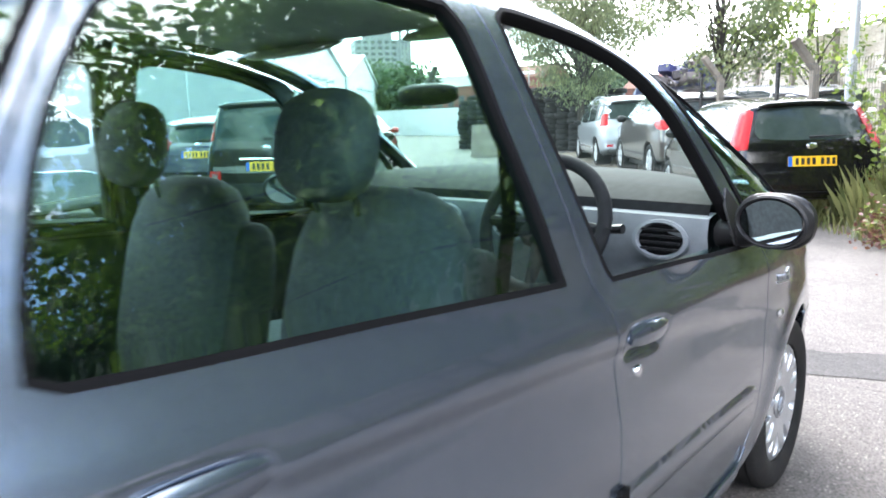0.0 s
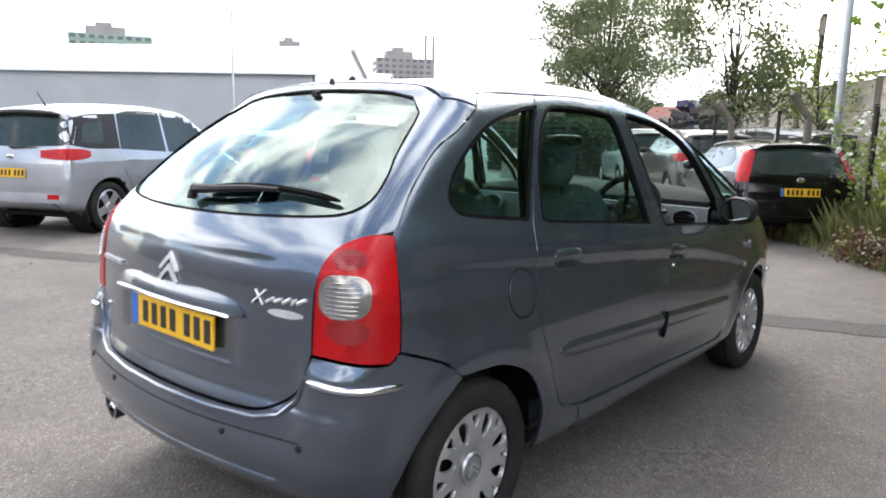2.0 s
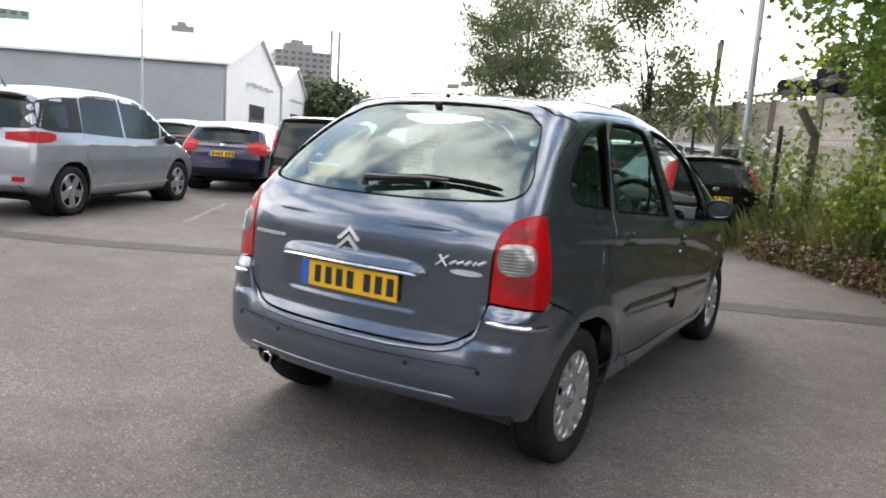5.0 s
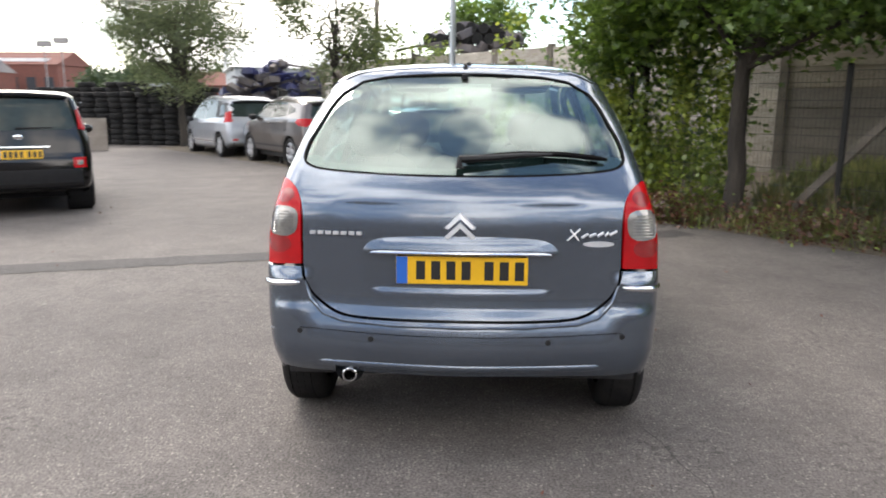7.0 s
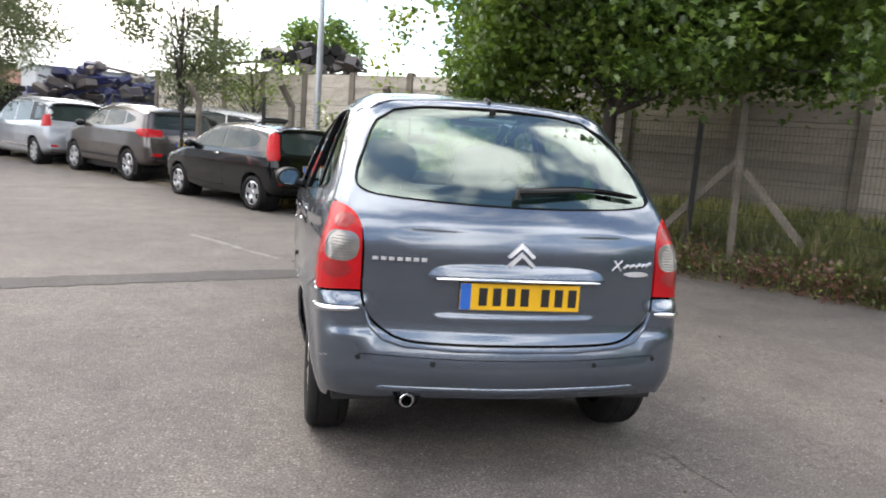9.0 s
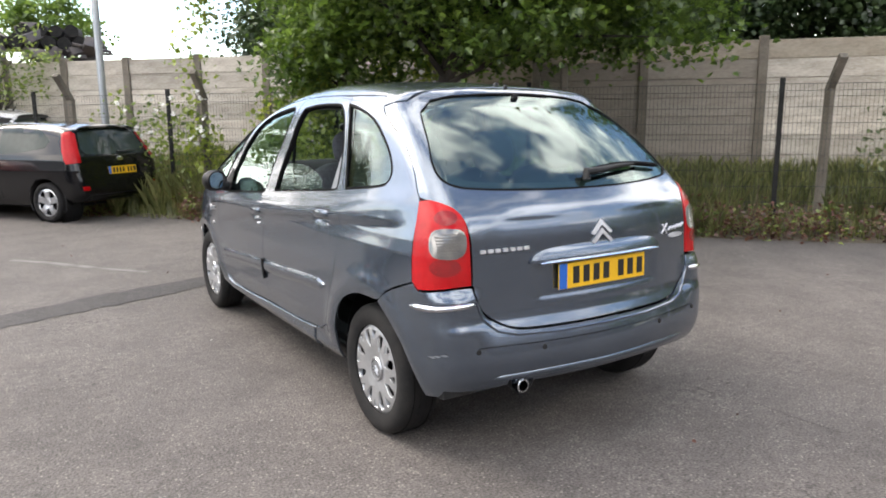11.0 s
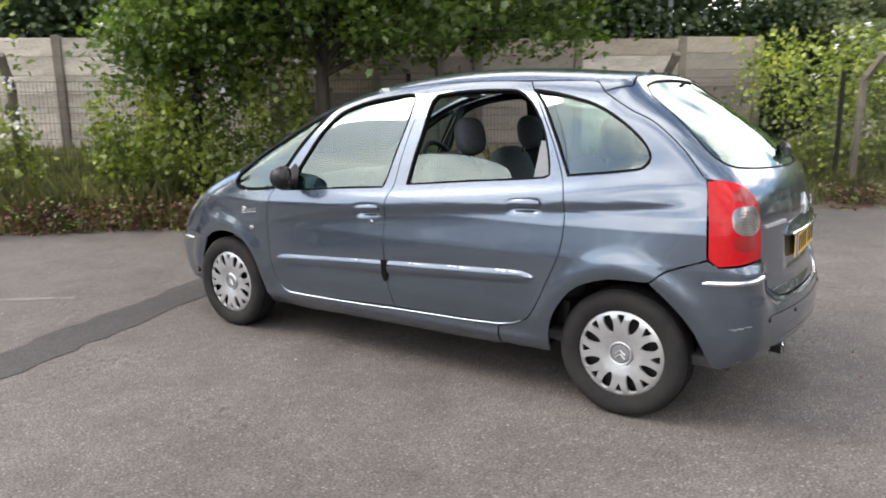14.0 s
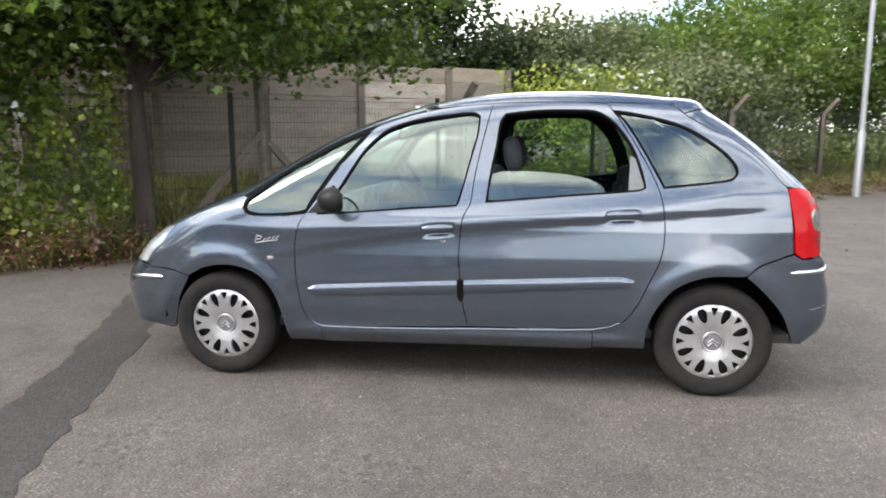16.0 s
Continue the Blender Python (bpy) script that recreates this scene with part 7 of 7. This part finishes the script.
def parked_car(name, label, paint, at, heading, spec, group="parked cars", scale=1.0):
    """A whole car with body, glass, lamps, plate, mirrors and wheels, built at the origin and set down at its place."""
    t = empty(name, label, "car", group)
    f = Shell(spec["profile"], spec["half"], spec["length"], spec["tumble"], spec["foot"])
    n = 54
    g = np.linspace(-1, 1, n)
    a, b = np.meshgrid(g, g)
    mid = np.array((0, 0, spec["foot"] * .72))
    ext = np.array((spec["half"], spec["length"] / 2, f.height / 2))
    fr, rr, wr = spec["front"], spec["rear"], spec["wheel"]
    verts, faces = [], []
    for ax in range(3):
        for sg in (-1, 1):
            d = np.zeros((n * n, 3))
            d[:, ax] = sg
            d[:, (ax + 1) % 3], d[:, (ax + 2) % 3] = np.tan(a.ravel() * math.pi / 4), np.tan(b.ravel() * math.pi / 4)
            d = d * ext
            d /= np.linalg.norm(d, axis=1, keepdims=True)
            p = cast(f, np.tile(mid, (len(d), 1)), d, 3.2)
            inside = np.zeros(len(p), bool)
            for yw in (fr, rr):
                dy, dz = p[:, 1] - yw, p[:, 2] - wr
                r = np.hypot(dy, dz)
                hit = (r < wr + .06) & (np.abs(p[:, 0]) > .5)
                inside |= hit & (r < wr + .059)
                grow = np.where(hit, (wr + .06) / np.maximum(r, .02), 1.0)
                p[:, 1], p[:, 2] = yw + dy * grow, np.where(hit, np.maximum(wr + dz * grow, .12), p[:, 2])
            k0 = sum(len(q) for q in verts)
            verts.append(p)
            i, j = np.meshgrid(np.arange(n - 1), np.arange(n - 1), indexing="ij")
            q = np.stack([i * n + j, (i + 1) * n + j, (i + 1) * n + j + 1, i * n + j + 1], -1).reshape(-1, 4)
            c = p[q].mean(1)
            keep = ~inside[q].all(1)
            q = q[keep]
            nn = np.cross(p[q[:, 1]] - p[q[:, 0]], p[q[:, 3]] - p[q[:, 0]])
            flip = np.einsum("ij,ij->i", nn, c[keep] - mid) < 0
            q[flip] = q[flip][:, ::-1]
            faces.append(q + k0)
    v = np.concatenate(verts)
    mesh_object("car_body", v, np.concatenate(faces), paint, t, True, grad(f, v))
    for s in (-1, 1):
        c = Chart("side", s, f)
        for line in spec["glass"]:
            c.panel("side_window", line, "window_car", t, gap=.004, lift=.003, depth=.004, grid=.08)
        for q in spec.get("pillar", ()):
            c.panel("pillar_cover", q, "plastic", t, gap=0, lift=.0015, depth=.003, grid=.06, label="gloss black pillar cover")
        for q in spec.get("trim", ()):
            c.panel("side_trim", q, spec.get("trim_mat", "plastic"), t, gap=0, lift=.004, depth=.006, grid=.1)
        for line in spec["doors"]:
            pts = c.place(np.array(line, float))
            bm = bmesh.new()
            tube(bm, [tuple(p + np.array((s * .0005, 0, 0))) for p in pts], .004, 4)
            part("door_gap", bm, "seal", t)
        for y, z in spec["handles"]:
            p = c.place(np.array([(y + .08, z), (y, z + .004), (y - .08, z)]))
            bm = bmesh.new()
            tube(bm, [tuple(q + np.array((s * .018, 0, 0))) for q in p], .012, 6)
            part("door_handle", bm, spec.get("handle_mat", paint), t)
        for yw in (fr, rr):
            bm = bmesh.new()
            ring = [(s * (spec["half"] - .05 - .12 * max(0, yw - .225 * spec["length"]) ** 2), yw + (wr + .06) * math.cos(q), max(.16, wr + (wr + .06) * math.sin(q))) for q in np.linspace(-.5, math.pi + .5, 24)]
            tube(bm, ring, spec.get("arch", .014), 6)
            part("arch_lip", bm, spec.get("arch_mat", "plastic"), t, smooth=True)
            bm = bmesh.new()
            revolve(bm, [(.001, 0), (wr + .06, 0), (wr + .06, .30)], 24, Matrix.Translation((s * (spec["half"] - .36), yw, wr)) @ Matrix.Rotation(radians(90) * s, 4, "Y"))
            part("arch_liner", bm, "plastic", t)
            wheel(t, (s * (spec["half"] - .115), yw, wr), s, wr, wr * .71, "wheel", spec["spokes"], .20, "alloy")
        bm = bmesh.new()
        y, z = spec["mirror"]
        bmesh.ops.create_uvsphere(bm, u_segments=14, v_segments=10, radius=1, matrix=Matrix.Translation((s * (spec["half"] + .06), y, z)) @ Matrix.Diagonal((.11, .07, .075, 1)))
        part("door_mirror", bm, spec.get("mirror_mat", paint), t, smooth=True)
        for line in spec["tail"]:
            pts = np.concatenate([c.place(np.array([q[1:]], float)) if q[0] == "s" else cast(f, np.array([[s * q[1], -.5, q[2]]]), np.array([[0., -1., 0.]])) for q in line])
            ch = Chart("rear", 1, f, .5)
            ch.panel("tail_lamp", ch.flat(pts), "lamp_red", t, gap=0, lift=.008, depth=.012, grid=.04)
        fl = spec["head"]
        ch = Chart("front", 1, f, .5)
        pts = np.concatenate([c.place(np.array([q[1:]], float)) if q[0] == "s" else cast(f, np.array([[s * q[1], .5, q[2]]]), np.array([[0., 1., 0.]])) for q in fl])
        ch.panel("headlamp", ch.flat(pts), "lamp_head", t, gap=0, lift=.006, depth=.01, grid=.05)
        for x, z, w, h, mt in spec.get("extras", ()):
            ch = Chart("rear", 1, f, .5)
            q = cast(f, np.array([[s * (x + w * e0), -.5, z + h * e1] for e0, e1 in ((-1, -1), (1, -1), (1, 1), (-1, 1))]), np.tile((0., -1., 0.), (4, 1)))
            ch.panel("rear_reflector", ch.flat(q), mt, t, gap=0, lift=.008, depth=.01, grid=.05)
    ch = Chart("rear", 1, f, .5)
    q = both(spec["screen"])
    p = cast(f, np.array([[x, -.5, z] for x, z in q]), np.tile((0., -1., 0.), (len(q), 1)))
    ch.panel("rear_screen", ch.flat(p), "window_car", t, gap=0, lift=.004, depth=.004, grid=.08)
    zl, zh, hw = spec["lower"]
    q = both([(0, zh), (hw, zh), (hw, zl), (0, zl)])
    p = cast(f, np.array([[x, -.5, z] for x, z in q]), np.tile((0., -1., 0.), (len(q), 1)))
    ch.panel("bumper_insert", ch.flat(p), "plastic", t, gap=0, lift=.004, depth=.006, grid=.08)
    tp = Chart("top", 1, f, base=.7)
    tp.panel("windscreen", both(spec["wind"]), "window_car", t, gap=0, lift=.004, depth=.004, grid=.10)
    pz = spec["plate_z"]
    py = cast(f, np.array([[0, -.5, pz]]), np.array([[0., -1., 0.]]))[0][1]
    number_plate(t, pose(0, py - .012, pz, spec.get("plate_tilt", -6), 0, 0))
    if "spoiler" in spec:
        sz, sw_ = spec["spoiler"]
        q = cast(f, np.array([[x, -.5, sz - .03 * (x / sw_) ** 2] for x in np.linspace(-sw_, sw_, 11)]), np.tile((0., -1., 0.), (11, 1)))
        bm = bmesh.new()
        tube(bm, [tuple(v + np.array((0, -.045, .012))) for v in q], [.015] + [.034] * 9 + [.015], 8)
        part("roof_spoiler", bm, spec.get("spoiler_mat", paint), t, smooth=True)
    if "bar" in spec:
        bz, bw = spec["bar"]
        q = cast(f, np.array([[x, -.5, bz] for x in np.linspace(-bw, bw, 9)]), np.tile((0., -1., 0.), (9, 1)))
        bm = bmesh.new()
        tube(bm, [tuple(v + np.array((0, -.012, 0))) for v in q], .017, 8)
        part("plate_garnish", bm, spec.get("bar_mat", "chrome"), t, smooth=True)
    if spec.get("badge"):
        bz = spec["badge"]
        py = cast(f, np.array([[0, -.5, bz]]), np.array([[0., -1., 0.]]))[0][1]
        bm = bmesh.new()
        bmesh.ops.create_uvsphere(bm, u_segments=14, v_segments=8, radius=1, matrix=Matrix.Translation((0, py - .005, bz)) @ Matrix.Diagonal((.06, .012, .035, 1)))
        part("badge_oval", bm, "chrome", t, smooth=True)
    wz = spec["wiper"]
    q = cast(f, np.array([[x, -.5, wz + .02 * x] for x in np.linspace(-.02, .40, 6)]), np.tile((0., -1., 0.), (6, 1)))
    bm = bmesh.new()
    tube(bm, [tuple(v + np.array((0, -.02, .01))) for v in q], [.014, .012, .010, .008, .007, .005], 6)
    part("rear_wiper", bm, "plastic", t)
    bm = bmesh.new()
    box(bm, -spec["half"] + .15, spec["half"] - .15, -spec["length"] / 2 + .42, spec["length"] / 2 - .42, .20, spec["profile"][-3][1] + .05, .03)
    part("underbody", bm, "plastic", t)
    if "aerial" in spec:
        p = Chart("top", 1, f, base=.9).place(np.array([(0, spec["aerial"])]))[0]
        bm = bmesh.new()
        tube(bm, [tuple(p), tuple(p + np.array((0, -.03, .03))), tuple(p + np.array((0, -.13, .17)))], [.014, .008, .003], 6)
        part("roof_aerial", bm, "plastic", t)
    if spec.get("rails"):
        for s in (-1, 1):
            y0, y1 = spec["rails"]
            q = Chart("top", 1, f, base=.9).place(np.array([(s * (spec["half"] * .70), y) for y in np.linspace(y0, y1, 8)]))
            bm = bmesh.new()
            tube(bm, [tuple(v + np.array((0, 0, .03 if 0 < k < 7 else .0))) for k, v in enumerate(q)], .016, 6)
            part("roof_rail", bm, "alloy", t, smooth=True)
    t.matrix_basis = Matrix.Translation((at[0], at[1], 0)) @ Matrix.Rotation(radians(heading), 4, "Z") @ Matrix.Scale(scale, 4) @ Matrix.Translation((0, -rr, 0))
    return t


HATCH = dict(length=3.92, half=.84, tumble=.70, foot=.98, front=1.19, rear=-1.295, wheel=.29, spokes=5, mirror=(.62, 1.0), trim_mat="car_black", spoiler=(1.355, .52),
             profile=[(1.95, .45), (1.94, .60), (1.80, .74), (1.45, .86), (1.05, .95), (.90, 1.0), (.30, 1.36), (.0, 1.43), (-.6, 1.455), (-1.2, 1.425), (-1.60, 1.36), (-1.68, 1.31), (-1.84, 1.02), (-1.90, .90), (-1.93, .72), (-1.955, .55), (-1.92, .36), (-1.5, .24), (0, .2), (1.5, .2), (1.88, .26)],
             glass=[[(.80, 1.0), (.32, 1.28), (.02, 1.365), (-.28, 1.385), (-.33, .97), (.2, .965)], [(-.38, .975), (-.34, 1.388), (-.8, 1.375), (-1.15, 1.315), (-1.36, 1.18), (-1.30, 1.07), (-.8, 1.0)]],
             doors=[[(.88, .40), (.90, .75), (.86, .97)], [(-.40, .34), (-.38, .6), (-.36, .96)], [(.86, .38), (.2, .33), (-.40, .34)]], handles=[(-.22, .88)],
             trim=[[(.90, .50), (-.85, .53), (-.85, .56), (.90, .53)]],
             tail=[[("r", .675, .87), ("r", .625, 1.06), ("r", .56, 1.27), ("r", .60, 1.305), ("s", -1.53, 1.28), ("s", -1.60, 1.10), ("s", -1.68, .93), ("s", -1.73, .85)]],
             head=[("r", .45, .62), ("s", 1.70, .60), ("s", 1.45, .74), ("s", 1.52, .80), ("r", .48, .74)], screen=[(0, 1.335), (.40, 1.325), (.51, 1.29), (.58, 1.06), (.54, .985), (.30, .97), (0, .965)], lower=(.30, .40, .60),
             wind=[(0, .93), (.45, .88), (.60, .80), (.52, .36), (.30, .34), (0, .33)], plate_z=.735, badge=.90, wiper=.99, extras=[(.66, .50, .05, .03, "lamp_red")])
FAMILY = dict(HATCH, trim_mat="plastic", spoiler=(1.31, .52), length=4.36, half=.91, front=1.30, rear=-1.35, wheel=.32, spokes=5, mirror=(.70, 1.02),
              profile=[(2.17, .45), (2.16, .60), (2.0, .74), (1.55, .88), (1.1, .97), (.95, 1.02), (.25, 1.40), (-.1, 1.46), (-.6, 1.48), (-1.2, 1.45), (-1.72, 1.35), (-1.80, 1.29), (-2.0, 1.04), (-2.13, .90), (-2.17, .6), (-2.12, .36), (-1.6, .24), (0, .2), (1.6, .2), (2.1, .26)],
              glass=[[(.85, 1.01), (.30, 1.31), (-.02, 1.385), (-.20, 1.395), (-.24, .99), (.2, .985)], [(-.28, .995), (-.25, 1.40), (-.8, 1.40), (-1.05, 1.35), (-1.15, 1.05), (-.8, 1.02)], [(-1.19, 1.06), (-1.09, 1.34), (-1.42, 1.20), (-1.50, 1.12)]],
              doors=[[(.95, .40), (.98, .75), (.93, 1.0)], [(-.28, .34), (-.26, .6), (-.25, .98)], [(-1.05, .60), (-1.18, .80), (-1.18, 1.04)]], handles=[(-.12, .90), (-1.02, .93)], trim=[],
              tail=[[("r", .52, .88), ("r", .50, 1.02), ("r", .66, 1.08), ("s", -1.72, 1.02), ("s", -1.60, .96), ("s", -1.80, .86), ("s", -1.98, .82), ("r", .72, .80)]],
              screen=[(0, 1.30), (.42, 1.29), (.54, 1.25), (.62, 1.08), (.56, 1.02), (0, 1.0)], lower=(.38, .50, .60), plate_z=.80, badge=.97, wiper=1.03, extras=[])
CUBE = dict(HATCH, spoiler=(1.545, .60), length=4.08, half=.865, tumble=.76, foot=1.02, front=1.22, rear=-1.32, wheel=.315, spokes=8, mirror=(.75, 1.05),
            profile=[(2.03, .45), (2.02, .68), (1.88, .86), (1.45, 1.0), (1.20, 1.08), (.62, 1.50), (.2, 1.60), (-.6, 1.63), (-1.3, 1.62), (-1.80, 1.585), (-1.90, 1.53), (-1.96, 1.15), (-2.01, .80), (-2.03, .70), (-2.045, .5), (-2.0, .34), (-1.5, .25), (0, .22), (1.5, .22), (1.95, .28)],
            glass=[[(1.0, 1.08), (.62, 1.36), (.25, 1.50), (-.12, 1.52), (-.15, 1.04), (.6, 1.03)], [(-.19, 1.04), (-.16, 1.52), (-.95, 1.52), (-1.0, 1.06)], [(-1.05, 1.07), (-1.0, 1.51), (-1.50, 1.46), (-1.62, 1.12)]],
            doors=[[(.98, .40), (1.0, .75), (.98, 1.05)], [(-.18, .34), (-.17, .6), (-.17, 1.03)], [(-.95, .60), (-1.02, .80), (-1.02, 1.05)]], handles=[(-.05, .94), (-.90, .96)], trim=[],
            tail=[[("r", .70, 1.12), ("r", .68, 1.36), ("r", .72, 1.40), ("s", -1.78, 1.38), ("s", -1.80, 1.12), ("r", .77, 1.10)]],
            head=[("r", .50, .72), ("s", 1.75, .75), ("s", 1.45, .92), ("s", 1.60, .95), ("r", .52, .85)], screen=[(0, 1.50), (.50, 1.49), (.60, 1.45), (.66, 1.16), (.60, 1.11), (0, 1.10)], lower=(.36, .60, .70),
            wind=[(0, 1.18), (.5, 1.12), (.66, 1.02), (.58, .56), (.30, .50), (0, .48)], plate_z=.80, badge=1.02, bar=(.89, .34), bar_mat="chrome", wiper=1.12, extras=[(.68, .68, .075, .065, "lamp_red"), (.685, .68, .035, .03, "lamp_clear")])
TOURER = dict(HATCH, trim_mat="chrome", spoiler=(1.435, .62), spoiler_mat="plastic", length=4.43, half=.91, tumble=.74, foot=1.03, front=1.33, rear=-1.455, wheel=.338, spokes=5, mirror=(.90, 1.04), mirror_mat="plastic",
              profile=[(2.21, .45), (2.2, .62), (2.05, .78), (1.65, .95), (1.30, 1.06), (.55, 1.48), (.1, 1.57), (-.5, 1.61), (-1.2, 1.585), (-1.85, 1.50), (-1.95, 1.43), (-2.10, 1.12), (-2.16, .98), (-2.19, .80), (-2.215, .55), (-2.18, .36), (-1.6, .26), (0, .22), (1.6, .22), (2.12, .28)],
              glass=[[(1.30, 1.07), (.90, 1.27), (.80, 1.06)], [(.74, 1.05), (.84, 1.27), (.50, 1.42), (.15, 1.50), (-.18, 1.515), (-.20, 1.04), (.4, 1.03)], [(-.25, 1.04), (-.22, 1.515), (-.85, 1.51), (-1.10, 1.46), (-1.18, 1.08)], [(-1.45, 1.12), (-1.40, 1.37), (-1.72, 1.34), (-1.84, 1.15)]], pillar=[[(-1.19, 1.085), (-1.13, 1.46), (-1.55, 1.44), (-1.88, 1.39), (-1.97, 1.28), (-2.03, 1.13), (-1.72, 1.09)]],
              doors=[[(.98, .40), (1.0, .75), (.92, 1.03)], [(-.22, .34), (-.21, .6), (-.22, 1.03)], [(-1.02, .56), (-1.16, .80), (-1.2, 1.06)]], handles=[(-.05, .93), (-1.0, .96)], trim=[[(1.0, .36), (-1.0, .36), (-1.0, .385), (1.0, .385)]],
              tail=[[("r", .46, .995), ("r", .44, 1.085), ("r", .74, 1.11), ("s", -1.86, 1.11), ("s", -1.72, 1.08), ("s", -1.74, 1.01), ("s", -1.86, .98), ("r", .80, .97)]],
              head=[("r", .50, .62), ("s", 1.90, .66), ("s", 1.60, .82), ("s", 1.72, .86), ("r", .52, .76)], screen=[(0, 1.41), (.54, 1.40), (.69, 1.36), (.78, 1.16), (.72, 1.115), (0, 1.10)], lower=(.33, .43, .70),
              wind=[(0, 1.22), (.5, 1.16), (.68, 1.05), (.56, .48), (.30, .42), (0, .40)], plate_z=.80, badge=1.0, aerial=-1.55, wiper=1.11, extras=[(.66, .51, .08, .03, "lamp_red")])


def taller(spec, dz):
    """The same car with its roof and glass raised."""
    up = lambda z: z + dz * max(0.0, min(1.0, (z - 1.0) / .4))
    return dict(spec, profile=[(y, up(z)) for y, z in spec["profile"]], glass=[[(y, up(z)) for y, z in g] for g in spec["glass"]], pillar=[[(y, up(z)) for y, z in g] for g in spec.get("pillar", ())], spoiler=(up(spec["spoiler"][0]), spec["spoiler"][1]), screen=[(x, up(z)) for x, z in spec["screen"]])


TOURER = taller(TOURER, .12)
SUV = dict(TOURER, pillar=[], trim_mat="plastic", spoiler=(1.475, .58), length=4.44, half=.925, tumble=.72, foot=1.12, front=1.30, rear=-1.34, wheel=.345, spokes=5, mirror=(.75, 1.14), arch=.035, arch_mat="plastic", rails=(-1.4, .1),
           profile=[(2.2, .5), (2.2, .8), (2.0, .95), (1.5, 1.05), (1.05, 1.13), (.4, 1.52), (0, 1.6), (-.6, 1.635), (-1.3, 1.60), (-1.8, 1.53), (-1.9, 1.46), (-2.06, 1.15), (-2.15, .95), (-2.2, .65), (-2.15, .42), (-1.6, .32), (0, .3), (1.6, .3), (2.1, .36)],
           glass=[[(.95, 1.14), (.45, 1.43), (.10, 1.50), (-.18, 1.515), (-.22, 1.12), (.4, 1.12)], [(-.26, 1.12), (-.22, 1.515), (-.80, 1.51), (-1.05, 1.46), (-1.12, 1.18)], [(-1.17, 1.20), (-1.10, 1.45), (-1.50, 1.36), (-1.55, 1.28)]],
           doors=[[(.98, .46), (1.0, .8), (.95, 1.12)], [(-.24, .42), (-.23, .7), (-.24, 1.1)], [(-.95, .60), (-1.12, .9), (-1.14, 1.16)]], handles=[(-.08, 1.0), (-.98, 1.03)], trim=[[(.95, .46), (-.95, .46), (-.95, .50), (.95, .50)]],
           tail=[[("r", .52, .98), ("r", .50, 1.10), ("r", .76, 1.13), ("s", -1.75, 1.12), ("s", -1.68, 1.05), ("s", -1.85, .98), ("r", .82, .96)]], screen=[(0, 1.44), (.48, 1.43), (.58, 1.40), (.66, 1.20), (.60, 1.15), (0, 1.14)], lower=(.44, .62, .70),
           wind=[(0, 1.05), (.5, 1.0), (.66, .90), (.56, .40), (.30, .32), (0, .30)], head=[("r", .50, .80), ("s", 1.85, .84), ("s", 1.55, .96), ("s", 1.70, .98), ("r", .52, .90)], plate_z=.84, badge=1.05, wiper=1.16, extras=[(.66, .60, .10, .03, "lamp_red")])
VANLET = dict(TOURER, rails=(-1.5, .2), spokes=7, trim=[[(1.0, .40), (-1.0, .40), (-1.0, .47), (1.0, .47)]], tail=[[("r", .70, 1.00), ("r", .68, 1.30), ("s", -1.85, 1.25), ("s", -1.88, .98)]])

parked_car("black_hatchback", "glossy black three-door hatchback with tall red tail lamps", "car_black", (-.86, 7.92), 35.6, HATCH)
parked_car("silver_people_carrier", "silver five-door people carrier with dark glass and alloy wheels", "car_silver", (-8.56, .86), 24, TOURER, scale=1.03)
parked_car("black_people_carrier", "boxy black people carrier with chrome plate bar", "car_black", (-6.15, 4.65), 32, CUBE)
parked_car("navy_hatchback", "dark navy five-door hatchback parked beside a silver car", "car_navy", (-10.3, 6.3), 33, FAMILY)
parked_car("brown_crossover", "brown-grey crossover with black lower trim and roof rails", "car_brown", (-3.64, 12.5), 37.5, SUV, scale=1.02)
parked_car("silver_estate", "silver tall estate with roof rails parked by the tyre stacks", "car_silver", (-6.6, 15.9), 38, VANLET)
parked_car("red_hatchback", "red hatchback half hidden beyond the black people carrier", "car_red", (-11.6, 10.6), 33, FAMILY)
parked_car("white_estate", "white estate parked behind the hatchback, partly hidden", "car_white", (-1.7, 13.0), 60, VANLET)
parked_car("dark_hatchback", "dark hatchback parked near the warehouse", "car_black", (-17.0, 10.0), 33, FAMILY)
